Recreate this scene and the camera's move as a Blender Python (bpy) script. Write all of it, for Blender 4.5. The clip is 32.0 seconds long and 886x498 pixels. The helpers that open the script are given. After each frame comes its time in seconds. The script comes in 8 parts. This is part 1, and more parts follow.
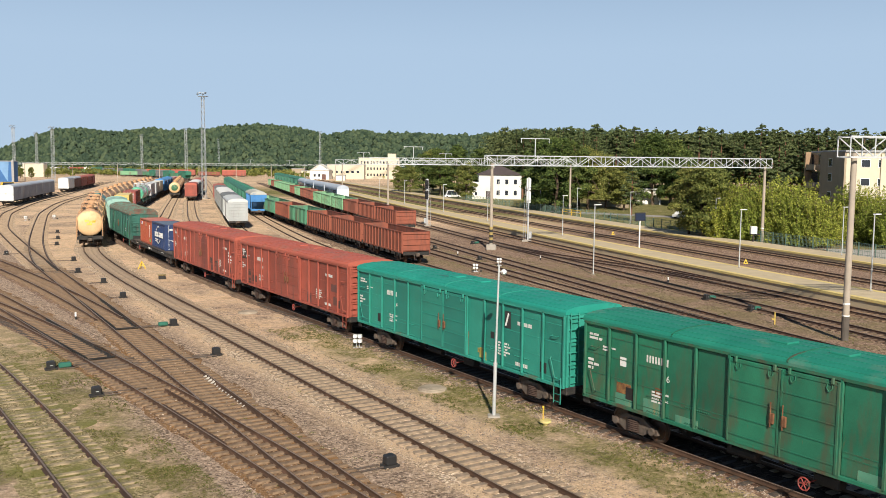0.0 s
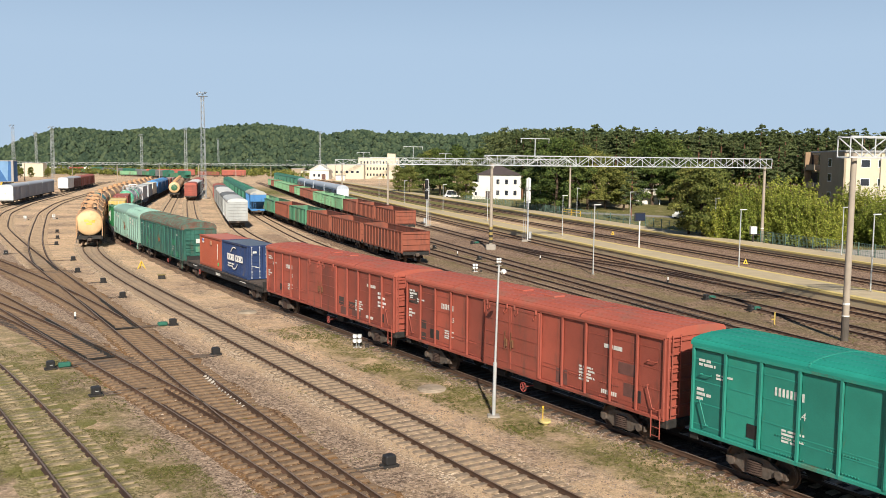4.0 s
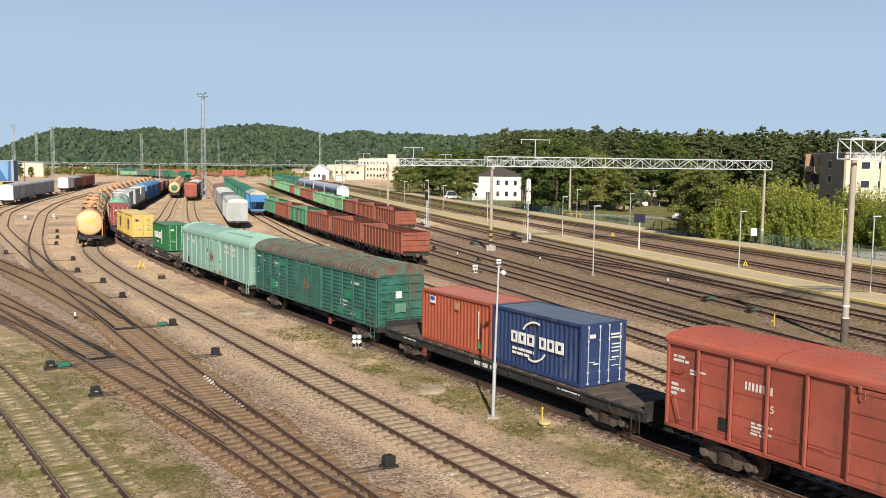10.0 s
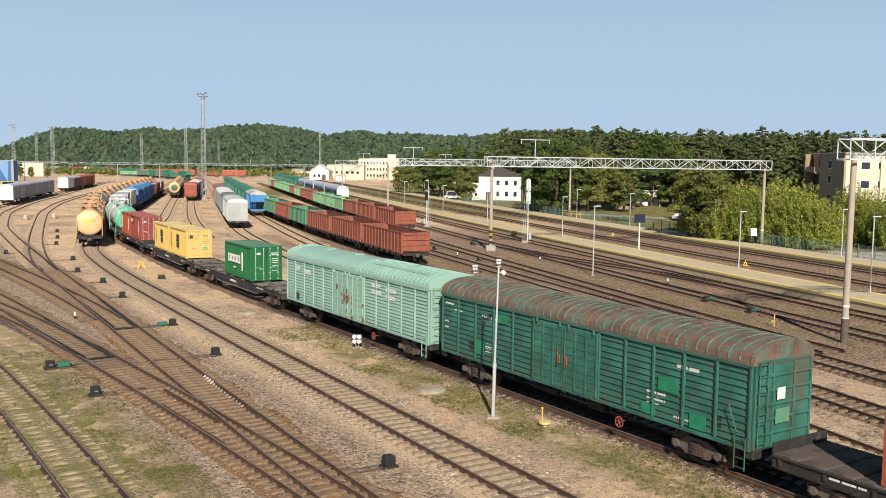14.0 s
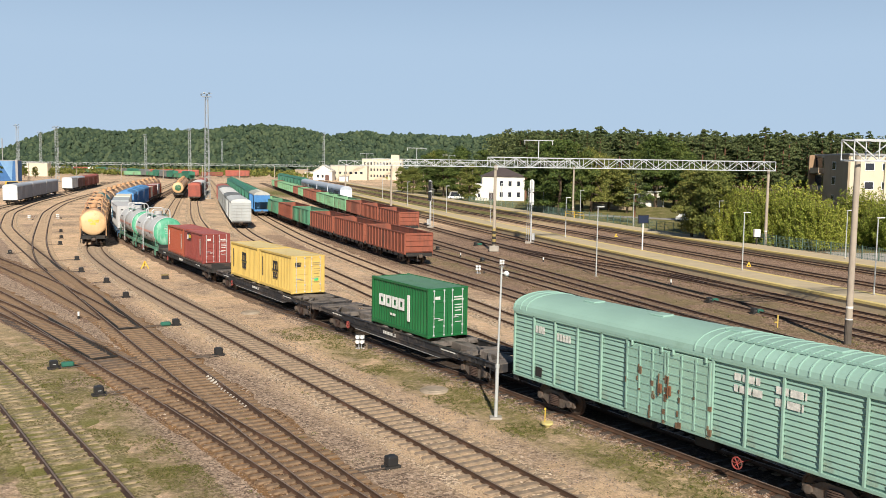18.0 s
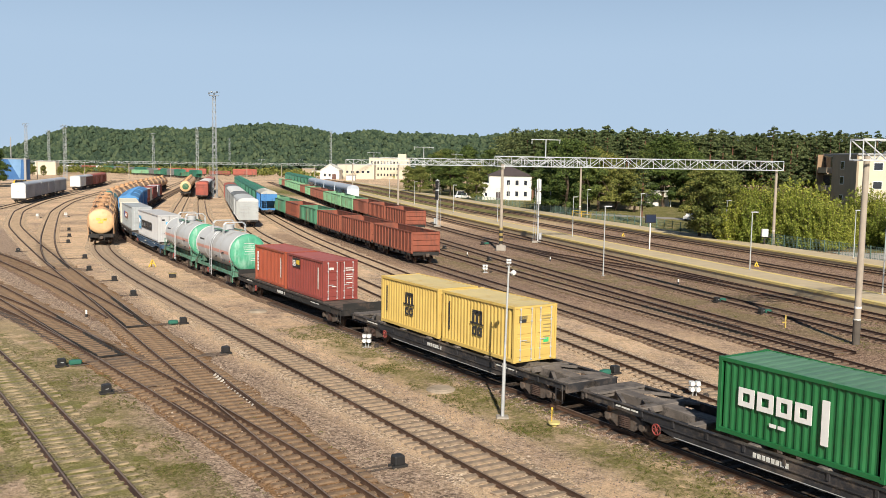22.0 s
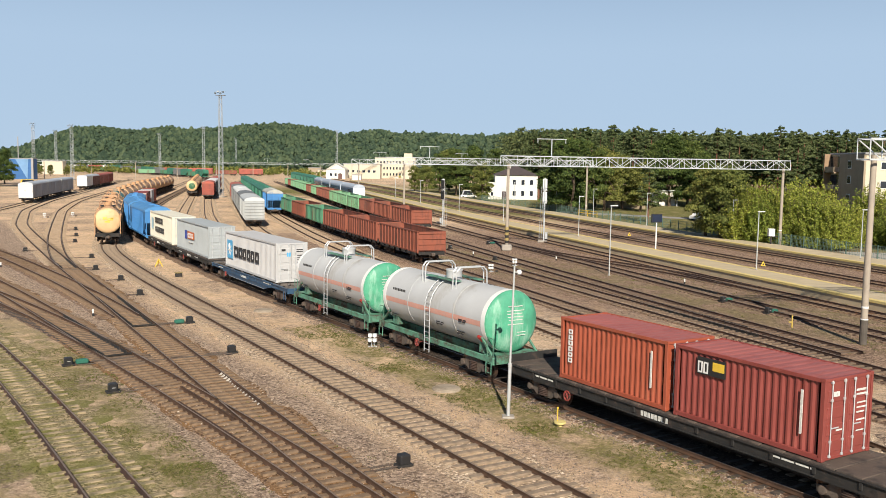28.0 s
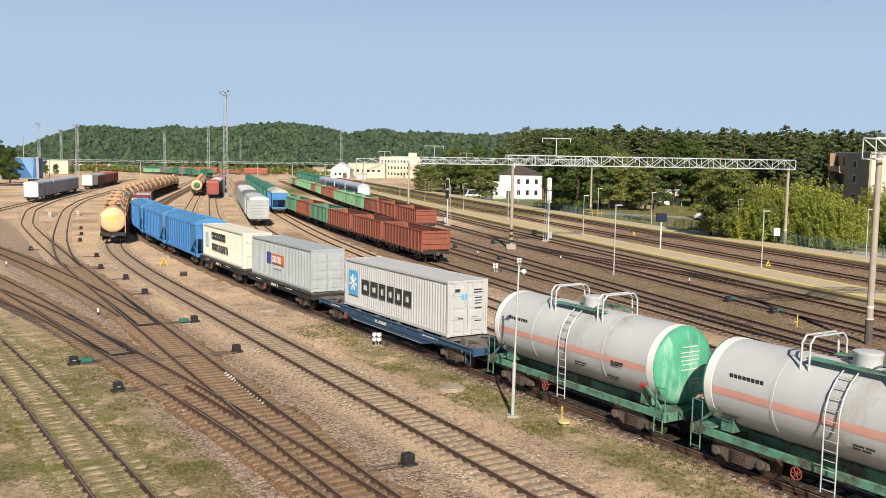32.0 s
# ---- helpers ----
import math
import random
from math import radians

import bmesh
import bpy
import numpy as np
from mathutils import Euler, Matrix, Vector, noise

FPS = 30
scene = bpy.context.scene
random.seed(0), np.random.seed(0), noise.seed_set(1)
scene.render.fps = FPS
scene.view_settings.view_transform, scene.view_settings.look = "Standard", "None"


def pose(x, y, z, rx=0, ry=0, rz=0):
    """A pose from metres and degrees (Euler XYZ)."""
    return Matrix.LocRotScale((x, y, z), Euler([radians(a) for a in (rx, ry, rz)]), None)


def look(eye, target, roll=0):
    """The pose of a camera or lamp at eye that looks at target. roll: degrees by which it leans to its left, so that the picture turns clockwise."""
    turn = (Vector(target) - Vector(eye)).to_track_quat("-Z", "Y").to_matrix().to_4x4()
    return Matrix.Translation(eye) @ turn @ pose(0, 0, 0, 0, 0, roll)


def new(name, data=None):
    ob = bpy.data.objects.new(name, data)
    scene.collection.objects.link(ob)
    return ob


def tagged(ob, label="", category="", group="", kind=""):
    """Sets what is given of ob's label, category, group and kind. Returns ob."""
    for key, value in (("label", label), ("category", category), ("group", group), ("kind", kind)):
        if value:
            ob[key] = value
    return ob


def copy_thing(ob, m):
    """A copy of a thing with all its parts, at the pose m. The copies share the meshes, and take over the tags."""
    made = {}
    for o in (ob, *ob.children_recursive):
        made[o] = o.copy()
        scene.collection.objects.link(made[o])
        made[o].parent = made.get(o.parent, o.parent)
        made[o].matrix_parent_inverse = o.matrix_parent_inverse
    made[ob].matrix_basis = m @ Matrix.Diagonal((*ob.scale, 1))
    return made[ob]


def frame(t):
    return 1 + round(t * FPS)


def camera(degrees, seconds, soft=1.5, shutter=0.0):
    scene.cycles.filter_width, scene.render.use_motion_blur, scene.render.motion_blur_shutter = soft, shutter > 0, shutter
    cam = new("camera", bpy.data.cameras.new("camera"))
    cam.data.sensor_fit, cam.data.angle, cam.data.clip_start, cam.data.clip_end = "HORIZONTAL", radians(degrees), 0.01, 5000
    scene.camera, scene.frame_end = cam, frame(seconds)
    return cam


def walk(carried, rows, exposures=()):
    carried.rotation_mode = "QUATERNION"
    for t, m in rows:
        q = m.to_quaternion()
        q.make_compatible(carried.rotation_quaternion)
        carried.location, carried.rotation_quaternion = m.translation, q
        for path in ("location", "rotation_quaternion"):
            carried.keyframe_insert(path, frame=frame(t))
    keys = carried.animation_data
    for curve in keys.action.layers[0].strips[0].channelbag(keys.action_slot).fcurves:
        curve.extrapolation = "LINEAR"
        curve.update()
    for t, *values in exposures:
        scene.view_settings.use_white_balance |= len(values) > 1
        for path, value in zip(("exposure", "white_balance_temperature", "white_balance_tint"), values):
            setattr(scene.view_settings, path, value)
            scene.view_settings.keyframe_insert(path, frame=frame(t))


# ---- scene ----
# ---------------------------------------------------------------- camera
cam = camera(52.47, 32.0, soft=0.7)
# seconds, pan to the right, tilt, roll (degrees), place (metres)
CAM_ROWS = [
    (0, -0.023, -5.487, 0.566, 0.002, -0.008, 10.394), (1, -0.031, -5.491, 0.569, -0.001, -0.006, 10.396),
    (2, -0.042, -5.488, 0.606, -0.003, -0.003, 10.391), (3, -0.022, -5.487, 0.606, -0.003, 0.002, 10.390),
    (3.5, -0.014, -5.490, 0.608, -0.004, 0.009, 10.388), (5.5, 0.034, -5.472, 0.553, 0.000, -0.009, 10.395),
    (6, 0.033, -5.468, 0.563, 0.001, -0.018, 10.398), (7, 0.024, -5.454, 0.598, 0.002, -0.018, 10.401),
    (8, -0.005, -5.438, 0.633, 0.016, 0.003, 10.393), (9, -0.011, -5.436, 0.664, 0.015, 0.010, 10.391),
    (10, -0.002, -5.435, 0.743, 0.003, 0.001, 10.392), (12, 0.002, -5.431, 0.771, -0.002, 0.001, 10.389),
    (14, 0.002, -5.431, 0.771, -0.001, -0.002, 10.389), (14.5, 0.000, -5.431, 0.775, -0.001, -0.002, 10.389),
    (16.5, -0.105, -5.425, 0.835, 0.004, -0.011, 10.397), (17, -0.123, -5.420, 0.838, 0.003, -0.002, 10.393),
    (18, -0.210, -5.400, 0.840, 0.010, -0.010, 10.390), (19, -0.317, -5.406, 0.861, 0.008, -0.006, 10.389),
    (20, -0.428, -5.425, 0.905, 0.003, 0.005, 10.390), (21, -0.534, -5.446, 0.920, 0.005, 0.003, 10.392),
    (22, -0.642, -5.462, 0.922, -0.002, 0.008, 10.389), (23, -0.729, -5.472, 0.908, 0.008, 0.000, 10.391),
    (24, -0.795, -5.478, 0.909, 0.010, 0.006, 10.392), (25, -0.821, -5.489, 0.899, 0.008, 0.014, 10.392),
    (25.5, -0.829, -5.488, 0.898, 0.005, 0.018, 10.391), (27.5, -0.985, -5.493, 0.900, 0.010, 0.013, 10.388),
    (28, -1.020, -5.500, 0.908, 0.006, 0.012, 10.386), (29, -1.118, -5.517, 0.910, 0.004, 0.018, 10.383),
    (30, -1.200, -5.530, 0.905, 0.005, 0.015, 10.383), (31, -1.263, -5.532, 0.900, 0.008, 0.010, 10.382),
    (32, -1.306, -5.545, 0.908, 0.010, 0.012, 10.382),
]
walk(cam, [(t, pose(x, y, z, 90 + tilt, 0, -pan) @ pose(0, 0, 0, 0, 0, roll)) for t, pan, tilt, roll, x, y, z in CAM_ROWS])

# ---------------------------------------------------------------- light
SUN_UP = radians(32.5)
TO_SUN = Vector((0.09 * math.cos(SUN_UP), -0.996 * math.cos(SUN_UP), math.sin(SUN_UP)))
world = bpy.data.worlds.new("sky")
scene.world = world
world.use_nodes = True
wn = world.node_tree.nodes
sky = wn.new("ShaderNodeTexSky")
sky.sky_type = "NISHITA"
sky.sun_disc = False
sky.sun_elevation = SUN_UP
sky.sun_rotation = math.atan2(TO_SUN.x, TO_SUN.y)
sky.air_density, sky.dust_density, sky.ozone_density, sky.altitude = 1.0, 0.0, 1.0, 2600
wn["Background"].inputs["Strength"].default_value = 0.05
# summer haze evens out the lower sky
haze = wn.new("ShaderNodeMix")
haze.data_type = "RGBA"
haze.inputs[7].default_value = (6.4, 8.55, 11.2, 1)
where, parts, fade = wn.new("ShaderNodeTexCoord"), wn.new("ShaderNodeSeparateXYZ"), wn.new("ShaderNodeMapRange")
for key, value in (("From Min", 0.12), ("From Max", 0.36), ("To Min", 0.95), ("To Max", 0.0)):
    fade.inputs[key].default_value = value
wl = world.node_tree.links
wl.new(where.outputs["Generated"], parts.inputs[0])
wl.new(parts.outputs["Z"], fade.inputs["Value"])
wl.new(fade.outputs[0], haze.inputs[0])
wl.new(sky.outputs["Color"], haze.inputs[6])
wl.new(haze.outputs[2], wn["Background"].inputs["Color"])
sun_data = bpy.data.lights.new("sun", "SUN")
sun_data.energy, sun_data.angle, sun_data.color = 5.0, radians(0.53), (1.0, 0.91, 0.78)
sun = new("sun", sun_data)
sun.matrix_world = look((0, 0, 60), Vector((0, 0, 60)) - TO_SUN)
scene.view_settings.exposure = 0.48

# ---------------------------------------------------------------- yard axes
# u runs across the tracks, v along the main train's track towards the camera
HEAD = radians(147)
DV = Vector((math.sin(HEAD), math.cos(HEAD), 0))
DU = Vector((-DV.y, DV.x, 0))
RAIL = 0.16


def P(u, v, z=0.0):
    return DU * u + DV * v + Vector((0, 0, z))


YARD = math.degrees(math.atan2(DV.y, DV.x))      # turn of a thing that points along v


# ---------------------------------------------------------------- mesh helper
class Geo:
    """Collects vertices and faces of one part."""

    def __init__(self):
        self.v, self.f = [], []

    def add(self, verts, faces):
        k = len(self.v)
        self.v.extend(tuple(p) for p in verts)
        self.f.extend(tuple(k + i for i in f) for f in faces)
        return self

    def merge(self, g, m):
        return self.add([m @ Vector(p) for p in g.v], g.f)

    def box(self, x0, x1, y0, y1, z0, z1):
        return self.add([(x0, y0, z0), (x1, y0, z0), (x1, y1, z0), (x0, y1, z0), (x0, y0, z1), (x1, y0, z1), (x1, y1, z1), (x0, y1, z1)],
                        [(3, 2, 1, 0), (4, 5, 6, 7), (0, 1, 5, 4), (1, 2, 6, 5), (2, 3, 7, 6), (3, 0, 4, 7)])

    def cbox(self, x0, x1, y0, y1, z0, z1, b):
        """A box with chamfered edges."""
        X, Y, Z, vs = (x0, x1), (y0, y1), (z0, z1), []
        idx = {}
        for i in (0, 1):
            for j in (0, 1):
                for k in (0, 1):
                    sx, sy, sz = (b if i == 0 else -b), (b if j == 0 else -b), (b if k == 0 else -b)
                    for a, p in enumerate(((X[i], Y[j] + sy, Z[k] + sz), (X[i] + sx, Y[j], Z[k] + sz), (X[i] + sx, Y[j] + sy, Z[k]))):
                        idx[i, j, k, a] = len(vs)
                        vs.append(p)
        fs = []
        for i in (0, 1):
            q = [idx[i, 0, 0, 0], idx[i, 1, 0, 0], idx[i, 1, 1, 0], idx[i, 0, 1, 0]]
            fs.append(q if i else q[::-1])
            q = [idx[0, i, 0, 1], idx[1, i, 0, 1], idx[1, i, 1, 1], idx[0, i, 1, 1]]
            fs.append(q[::-1] if i else q)
            q = [idx[0, 0, i, 2], idx[1, 0, i, 2], idx[1, 1, i, 2], idx[0, 1, i, 2]]
            fs.append(q if i else q[::-1])
        for j in (0, 1):
            for k in (0, 1):
                q = [idx[0, j, k, 1], idx[1, j, k, 1], idx[1, j, k, 2], idx[0, j, k, 2]]
                fs.append(q if (j + k) % 2 else q[::-1])
                q = [idx[j, 0, k, 2], idx[j, 1, k, 2], idx[j, 1, k, 0], idx[j, 0, k, 0]]
                fs.append(q if (j + k) % 2 else q[::-1])
                q = [idx[j, k, 0, 0], idx[j, k, 1, 0], idx[j, k, 1, 1], idx[j, k, 0, 1]]
                fs.append(q if (j + k) % 2 else q[::-1])
        for i in (0, 1):
            for j in (0, 1):
                for k in (0, 1):
                    q = [idx[i, j, k, 0], idx[i, j, k, 1], idx[i, j, k, 2]]
                    fs.append(q if (i + j + k) % 2 else q[::-1])
        return self.add(vs, fs)

    def tube(self, p, q, r, n=8, r2=None):
        p, q = Vector(p), Vector(q)
        r2 = r if r2 is None else r2
        d = (q - p).normalized()
        a = d.orthogonal().normalized()
        b = d.cross(a)
        vs = []
        for c, rr in ((p, r), (q, r2)):
            vs += [c + (a * math.cos(2 * math.pi * i / n) + b * math.sin(2 * math.pi * i / n)) * rr for i in range(n)]
        fs = [(i, (i + 1) % n, n + (i + 1) % n, n + i) for i in range(n)] + [tuple(range(n))[::-1], tuple(range(n, 2 * n))]
        return self.add(vs, fs)

    def pipe(self, pts, r, n=6):
        for a, b in zip(pts, pts[1:]):
            self.tube(a, b, r, n)
        return self

    def bar(self, p, q, w, h=None):
        """A square bar from p to q, h its upright size."""
        p, q = Vector(p), Vector(q)
        h = h or w
        d = (q - p).normalized()
        s = d.cross(Vector((0, 0, 1)))
        s = s.normalized() if s.length > 0.01 else Vector((1, 0, 0))
        up = s.cross(d)
        vs = [c + s * (a * w / 2) + up * (b * h / 2) for c in (p, q) for a, b in ((-1, -1), (1, -1), (1, 1), (-1, 1))]
        return self.add(vs, [(0, 1, 2, 3), (7, 6, 5, 4), (0, 4, 5, 1), (1, 5, 6, 2), (2, 6, 7, 3), (3, 7, 4, 0)])

    def prism(self, prof, x0, x1):
        """A profile in y, z (counter-clockwise seen from +x), drawn out along x."""
        n = len(prof)
        vs = [(x0, y, z) for y, z in prof] + [(x1, y, z) for y, z in prof]
        return self.add(vs, [(i, (i + 1) % n, n + (i + 1) % n, n + i) for i in range(n)] + [tuple(range(n))[::-1], tuple(range(n, 2 * n))])

    def extrude(self, prof, y0, y1):
        """A profile in x, z (clockwise seen from -y), drawn out along y."""
        n = len(prof)
        vs = [(x, y0, z) for x, z in prof] + [(x, y1, z) for x, z in prof]
        return self.add(vs, [(i, n + i, n + (i + 1) % n, (i + 1) % n) for i in range(n)] + [tuple(range(n)), tuple(range(n, 2 * n))[::-1]])

    def lathe(self, prof, n=24, axis="x", at=(0, 0, 0)):
        """Profile of (along, radius) turned about an axis."""
        vs, fs = [], []
        for a, r in prof:
            for i in range(n):
                w = 2 * math.pi * i / n
                c, s = r * math.cos(w), r * math.sin(w)
                p = (a, c, s) if axis == "x" else (s, a, c) if axis == "y" else (c, s, a)
                vs.append((p[0] + at[0], p[1] + at[1], p[2] + at[2]))
        m = len(prof)
        for j in range(m - 1):
            fs += [(j * n + i, j * n + (i + 1) % n, (j + 1) * n + (i + 1) % n, (j + 1) * n + i) for i in range(n)]
        fs += [tuple(range(n))[::-1], tuple(range((m - 1) * n, m * n))]
        return self.add(vs, fs)

    def quad(self, a, b, c, d):
        return self.add([a, b, c, d], [(0, 1, 2, 3)])

    def mesh(self, name, mat, smooth=None):
        me = bpy.data.meshes.new(name)
        me.from_pydata(self.v, [], self.f)
        if mat:
            me.materials.append(mat)
        if smooth:
            me.shade_smooth()
            me.set_sharp_from_angle(angle=radians(smooth))
        me.update()
        return me


def part(name, geo, mat=None, parent=None, label="", smooth=None, at=None):
    """Links one part; geo is a Geo or a mesh that parts share."""
    me = geo if isinstance(geo, bpy.types.Mesh) else geo.mesh(name, mat, smooth)
    ob = new(name, me)
    if parent is not None:
        ob.parent = parent
    if at is not None:
        ob.matrix_basis = at
    if label:
        tagged(ob, label)
    return ob


def thing(name, label, category, group="", kind="", at=None):
    ob = new(name)
    ob.empty_display_size = 0.3
    tagged(ob, label, category, group, kind)
    if at is not None:
        ob.matrix_basis = at
    return ob


# ---------------------------------------------------------------- materials
def nodes_of(name):
    m = bpy.data.materials.new(name)
    m.use_nodes = True
    t = m.node_tree
    return m, t, t.nodes["Principled BSDF"]


def nd(t, kind, **values):
    n = t.nodes.new("ShaderNode" + kind)
    for k, val in values.items():
        if k in n.inputs:
            n.inputs[k].default_value = val
    return n


def ramp(t, fac, stops):
    n = t.nodes.new("ShaderNodeValToRGB")
    el = n.color_ramp.elements
    while len(el) < len(stops):
        el.new(0.5)
    for e, (p, c) in zip(el, stops):
        e.position, e.color = p, (*c, 1) if len(c) == 3 else c
    t.links.new(fac, n.inputs["Fac"])
    return n.outputs["Color"]


def mix(t, fac, a, b, blend="MIX"):
    n = t.nodes.new("ShaderNodeMix")
    n.data_type, n.blend_type = "RGBA", blend
    for i, x in ((0, fac), (6, a), (7, b)):
        if isinstance(x, (int, float)):
            n.inputs[i].default_value = x
        elif isinstance(x, tuple):
            n.inputs[i].default_value = (*x, 1) if len(x) == 3 else x
        else:
            t.links.new(x, n.inputs[i])
    return n.outputs[2]


def coords(t, scale=(1, 1, 1), kind="Object", shift=(0, 0, 0)):
    c = t.nodes.new("ShaderNodeTexCoord")
    m = t.nodes.new("ShaderNodeMapping")
    m.inputs["Scale"].default_value = scale
    m.inputs["Location"].default_value = shift
    t.links.new(c.outputs[kind], m.inputs["Vector"])
    return m.outputs["Vector"]


def noise_tex(t, vec, scale, detail=4, rough=0.6):
    n = nd(t, "TexNoise", Scale=scale, Detail=detail, Roughness=rough)
    t.links.new(vec, n.inputs["Vector"])
    return n.outputs["Fac"]


def bump(t, bsdf, height, strength, distance):
    b = nd(t, "Bump", Strength=strength, Distance=distance)
    t.links.new(height, b.inputs["Height"])
    t.links.new(b.outputs["Normal"], bsdf.inputs["Normal"])


def surface(name, col, rough=0.7, metal=0.0, vary=0.15, scale=1.5, fine=30, dirt=None, dirt_amount=0.0, dirt_scale=0.8, streak=False, bumpy=0.0, shift=0.0):
    """Paint, metal, concrete: a colour with soft stains, fine grain and patches of dirt or rust that may run down in streaks."""
    m, t, b = nodes_of(name)
    v = coords(t, shift=(shift, shift * 0.7, 0))
    big = noise_tex(t, v, scale, 5)
    small = noise_tex(t, v, fine, 3)
    lo, hi = tuple(c * (1 - vary) for c in col), tuple(min(1, c * (1 + vary)) for c in col)
    c = ramp(t, big, [(0.3, lo), (0.7, hi)])
    g = ramp(t, small, [(0.3, (1 - vary * 0.5,) * 3), (0.7, (1, 1, 1))])
    c = mix(t, 1.0, c, g, "MULTIPLY")
    if dirt is not None and dirt_amount > 0:
        vs = coords(t, (1, 1, 0.22) if streak else (1, 1, 1), shift=(3.1 + shift, 1.7, 0.4))
        d = noise_tex(t, vs, dirt_scale, 8, 0.68)
        e = 0.72 - dirt_amount * 0.35
        f = ramp(t, d, [(e - 0.06, (0, 0, 0)), (e + 0.1, (1, 1, 1))])
        c = mix(t, f, c, dirt)
    t.links.new(c, b.inputs["Base Color"])
    b.inputs["Metallic"].default_value = metal
    r = ramp(t, big, [(0.3, (max(0, rough - 0.1),) * 3), (0.7, (min(1, rough + 0.1),) * 3)])
    t.links.new(r, b.inputs["Roughness"])
    if bumpy:
        bump(t, b, small, 0.5, bumpy)
    return m


RUST = (0.16, 0.07, 0.035)
GRIME = (0.05, 0.04, 0.032)
M_RAIL = surface("rail_steel", (0.066, 0.034, 0.018), 0.8, 0.0, 0.3, 3, 40, (0.115, 0.06, 0.035), 0.4)
M_RAIL_DARK = surface("rail_steel_dark", (0.045, 0.023, 0.016), 0.8, 0.0, 0.3, 3, 40, (0.12, 0.055, 0.03), 0.4, 1.5)
M_RAILTOP = surface("rail_head", (0.25, 0.185, 0.14), 0.5, 0.3, 0.2, 6, 60)
M_SLEEPER = surface("sleeper_wood", (0.15, 0.102, 0.07), 0.9, 0, 0.35, 4, 60, (0.26, 0.19, 0.125), 0.4, 2.0, bumpy=0.01)
M_SLEEPER_PALE = surface("sleeper_pale", (0.27, 0.205, 0.145), 0.9, 0, 0.35, 3, 60, (0.13, 0.095, 0.065), 0.5, 1.5, bumpy=0.012)
M_SLEEPER_GREY = surface("sleeper_grey", (0.215, 0.145, 0.09), 0.95, 0, 0.4, 3, 50, (0.12, 0.068, 0.036), 0.5, 1.6, bumpy=0.012)
M_SLEEPER_SANDY = surface("sleeper_sanded_over", (0.38, 0.285, 0.195), 0.95, 0, 0.3, 2, 40, (0.22, 0.16, 0.105), 0.45, 1.2)
# oily at the points; under the train the dark tone also paints its shade
M_SLEEPER_OIL_SHADE = surface("sleeper_oiled", (0.05, 0.041, 0.035), 0.8, 0, 0.3, 3, 60, (0.12, 0.088, 0.064), 0.35, 2)
M_SLEEPER_OLD = surface("sleeper_weathered", (0.34, 0.265, 0.165), 0.95, 0, 0.35, 2.5, 45, (0.12, 0.11, 0.05), 0.62, 1.8, bumpy=0.015)
M_CONC = surface("concrete", (0.34, 0.31, 0.27), 0.9, 0, 0.12, 1.5, 30, (0.2, 0.18, 0.15), 0.4, 0.8, True, 0.004)
M_IRON = surface("bogie_iron", (0.12, 0.096, 0.078), 0.75, 0.1, 0.4, 5, 50, (0.1, 0.06, 0.04), 0.5, 4)
M_DARK = surface("under_frame_black", (0.02, 0.019, 0.018), 0.75, 0.0, 0.3, 3, 40, (0.07, 0.048, 0.037), 0.36, 2)
M_WHEEL = surface("wheel_steel", (0.09, 0.065, 0.05), 0.5, 0.5, 0.25, 6, 50, RUST, 0.4, 4)
M_GALV = surface("galvanised_steel", (0.55, 0.57, 0.58), 0.5, 0.35, 0.08, 3, 40)
M_WHITE = surface("white_paint", (0.72, 0.72, 0.7), 0.55, 0, 0.06, 2, 40)
M_LAMPGREY = surface("lamp_post_grey", (0.5, 0.52, 0.52), 0.5, 0.3, 0.08, 2)
M_BLACK = surface("black_paint", (0.02, 0.02, 0.021), 0.5, 0, 0.2, 2, 40)
M_YELLOW = surface("yellow_paint", (0.75, 0.5, 0.05), 0.6, 0, 0.15, 2, 40, GRIME, 0.15)
M_REDMARK = surface("red_paint", (0.55, 0.05, 0.04), 0.55, 0, 0.1, 2, 40)


# ---------------------------------------------------------------- ground
def axis_dot(t, vec, d):
    n = t.nodes.new("ShaderNodeVectorMath")
    n.operation = "DOT_PRODUCT"
    n.inputs[1].default_value = d
    t.links.new(vec, n.inputs[0])
    return n.outputs["Value"]


def math_node(t, op, a, b=0.0, c=0.0):
    n = t.nodes.new("ShaderNodeMath")
    n.operation = op
    for i, x in enumerate((a, b, c)):
        if isinstance(x, (int, float)):
            n.inputs[i].default_value = x
        else:
            t.links.new(x, n.inputs[i])
    return n.outputs[0]


def band(t, val, lo, hi, soft):
    """1 between lo and hi, fading over soft metres."""
    up, down = nd(t, "MapRange"), nd(t, "MapRange")
    for n, a, b in ((up, lo - soft, lo + soft), (down, hi + soft, hi - soft)):
        n.inputs["From Min"].default_value, n.inputs["From Max"].default_value = a, b
        t.links.new(val, n.inputs["Value"])
    return math_node(t, "MULTIPLY", up.outputs[0], down.outputs[0])


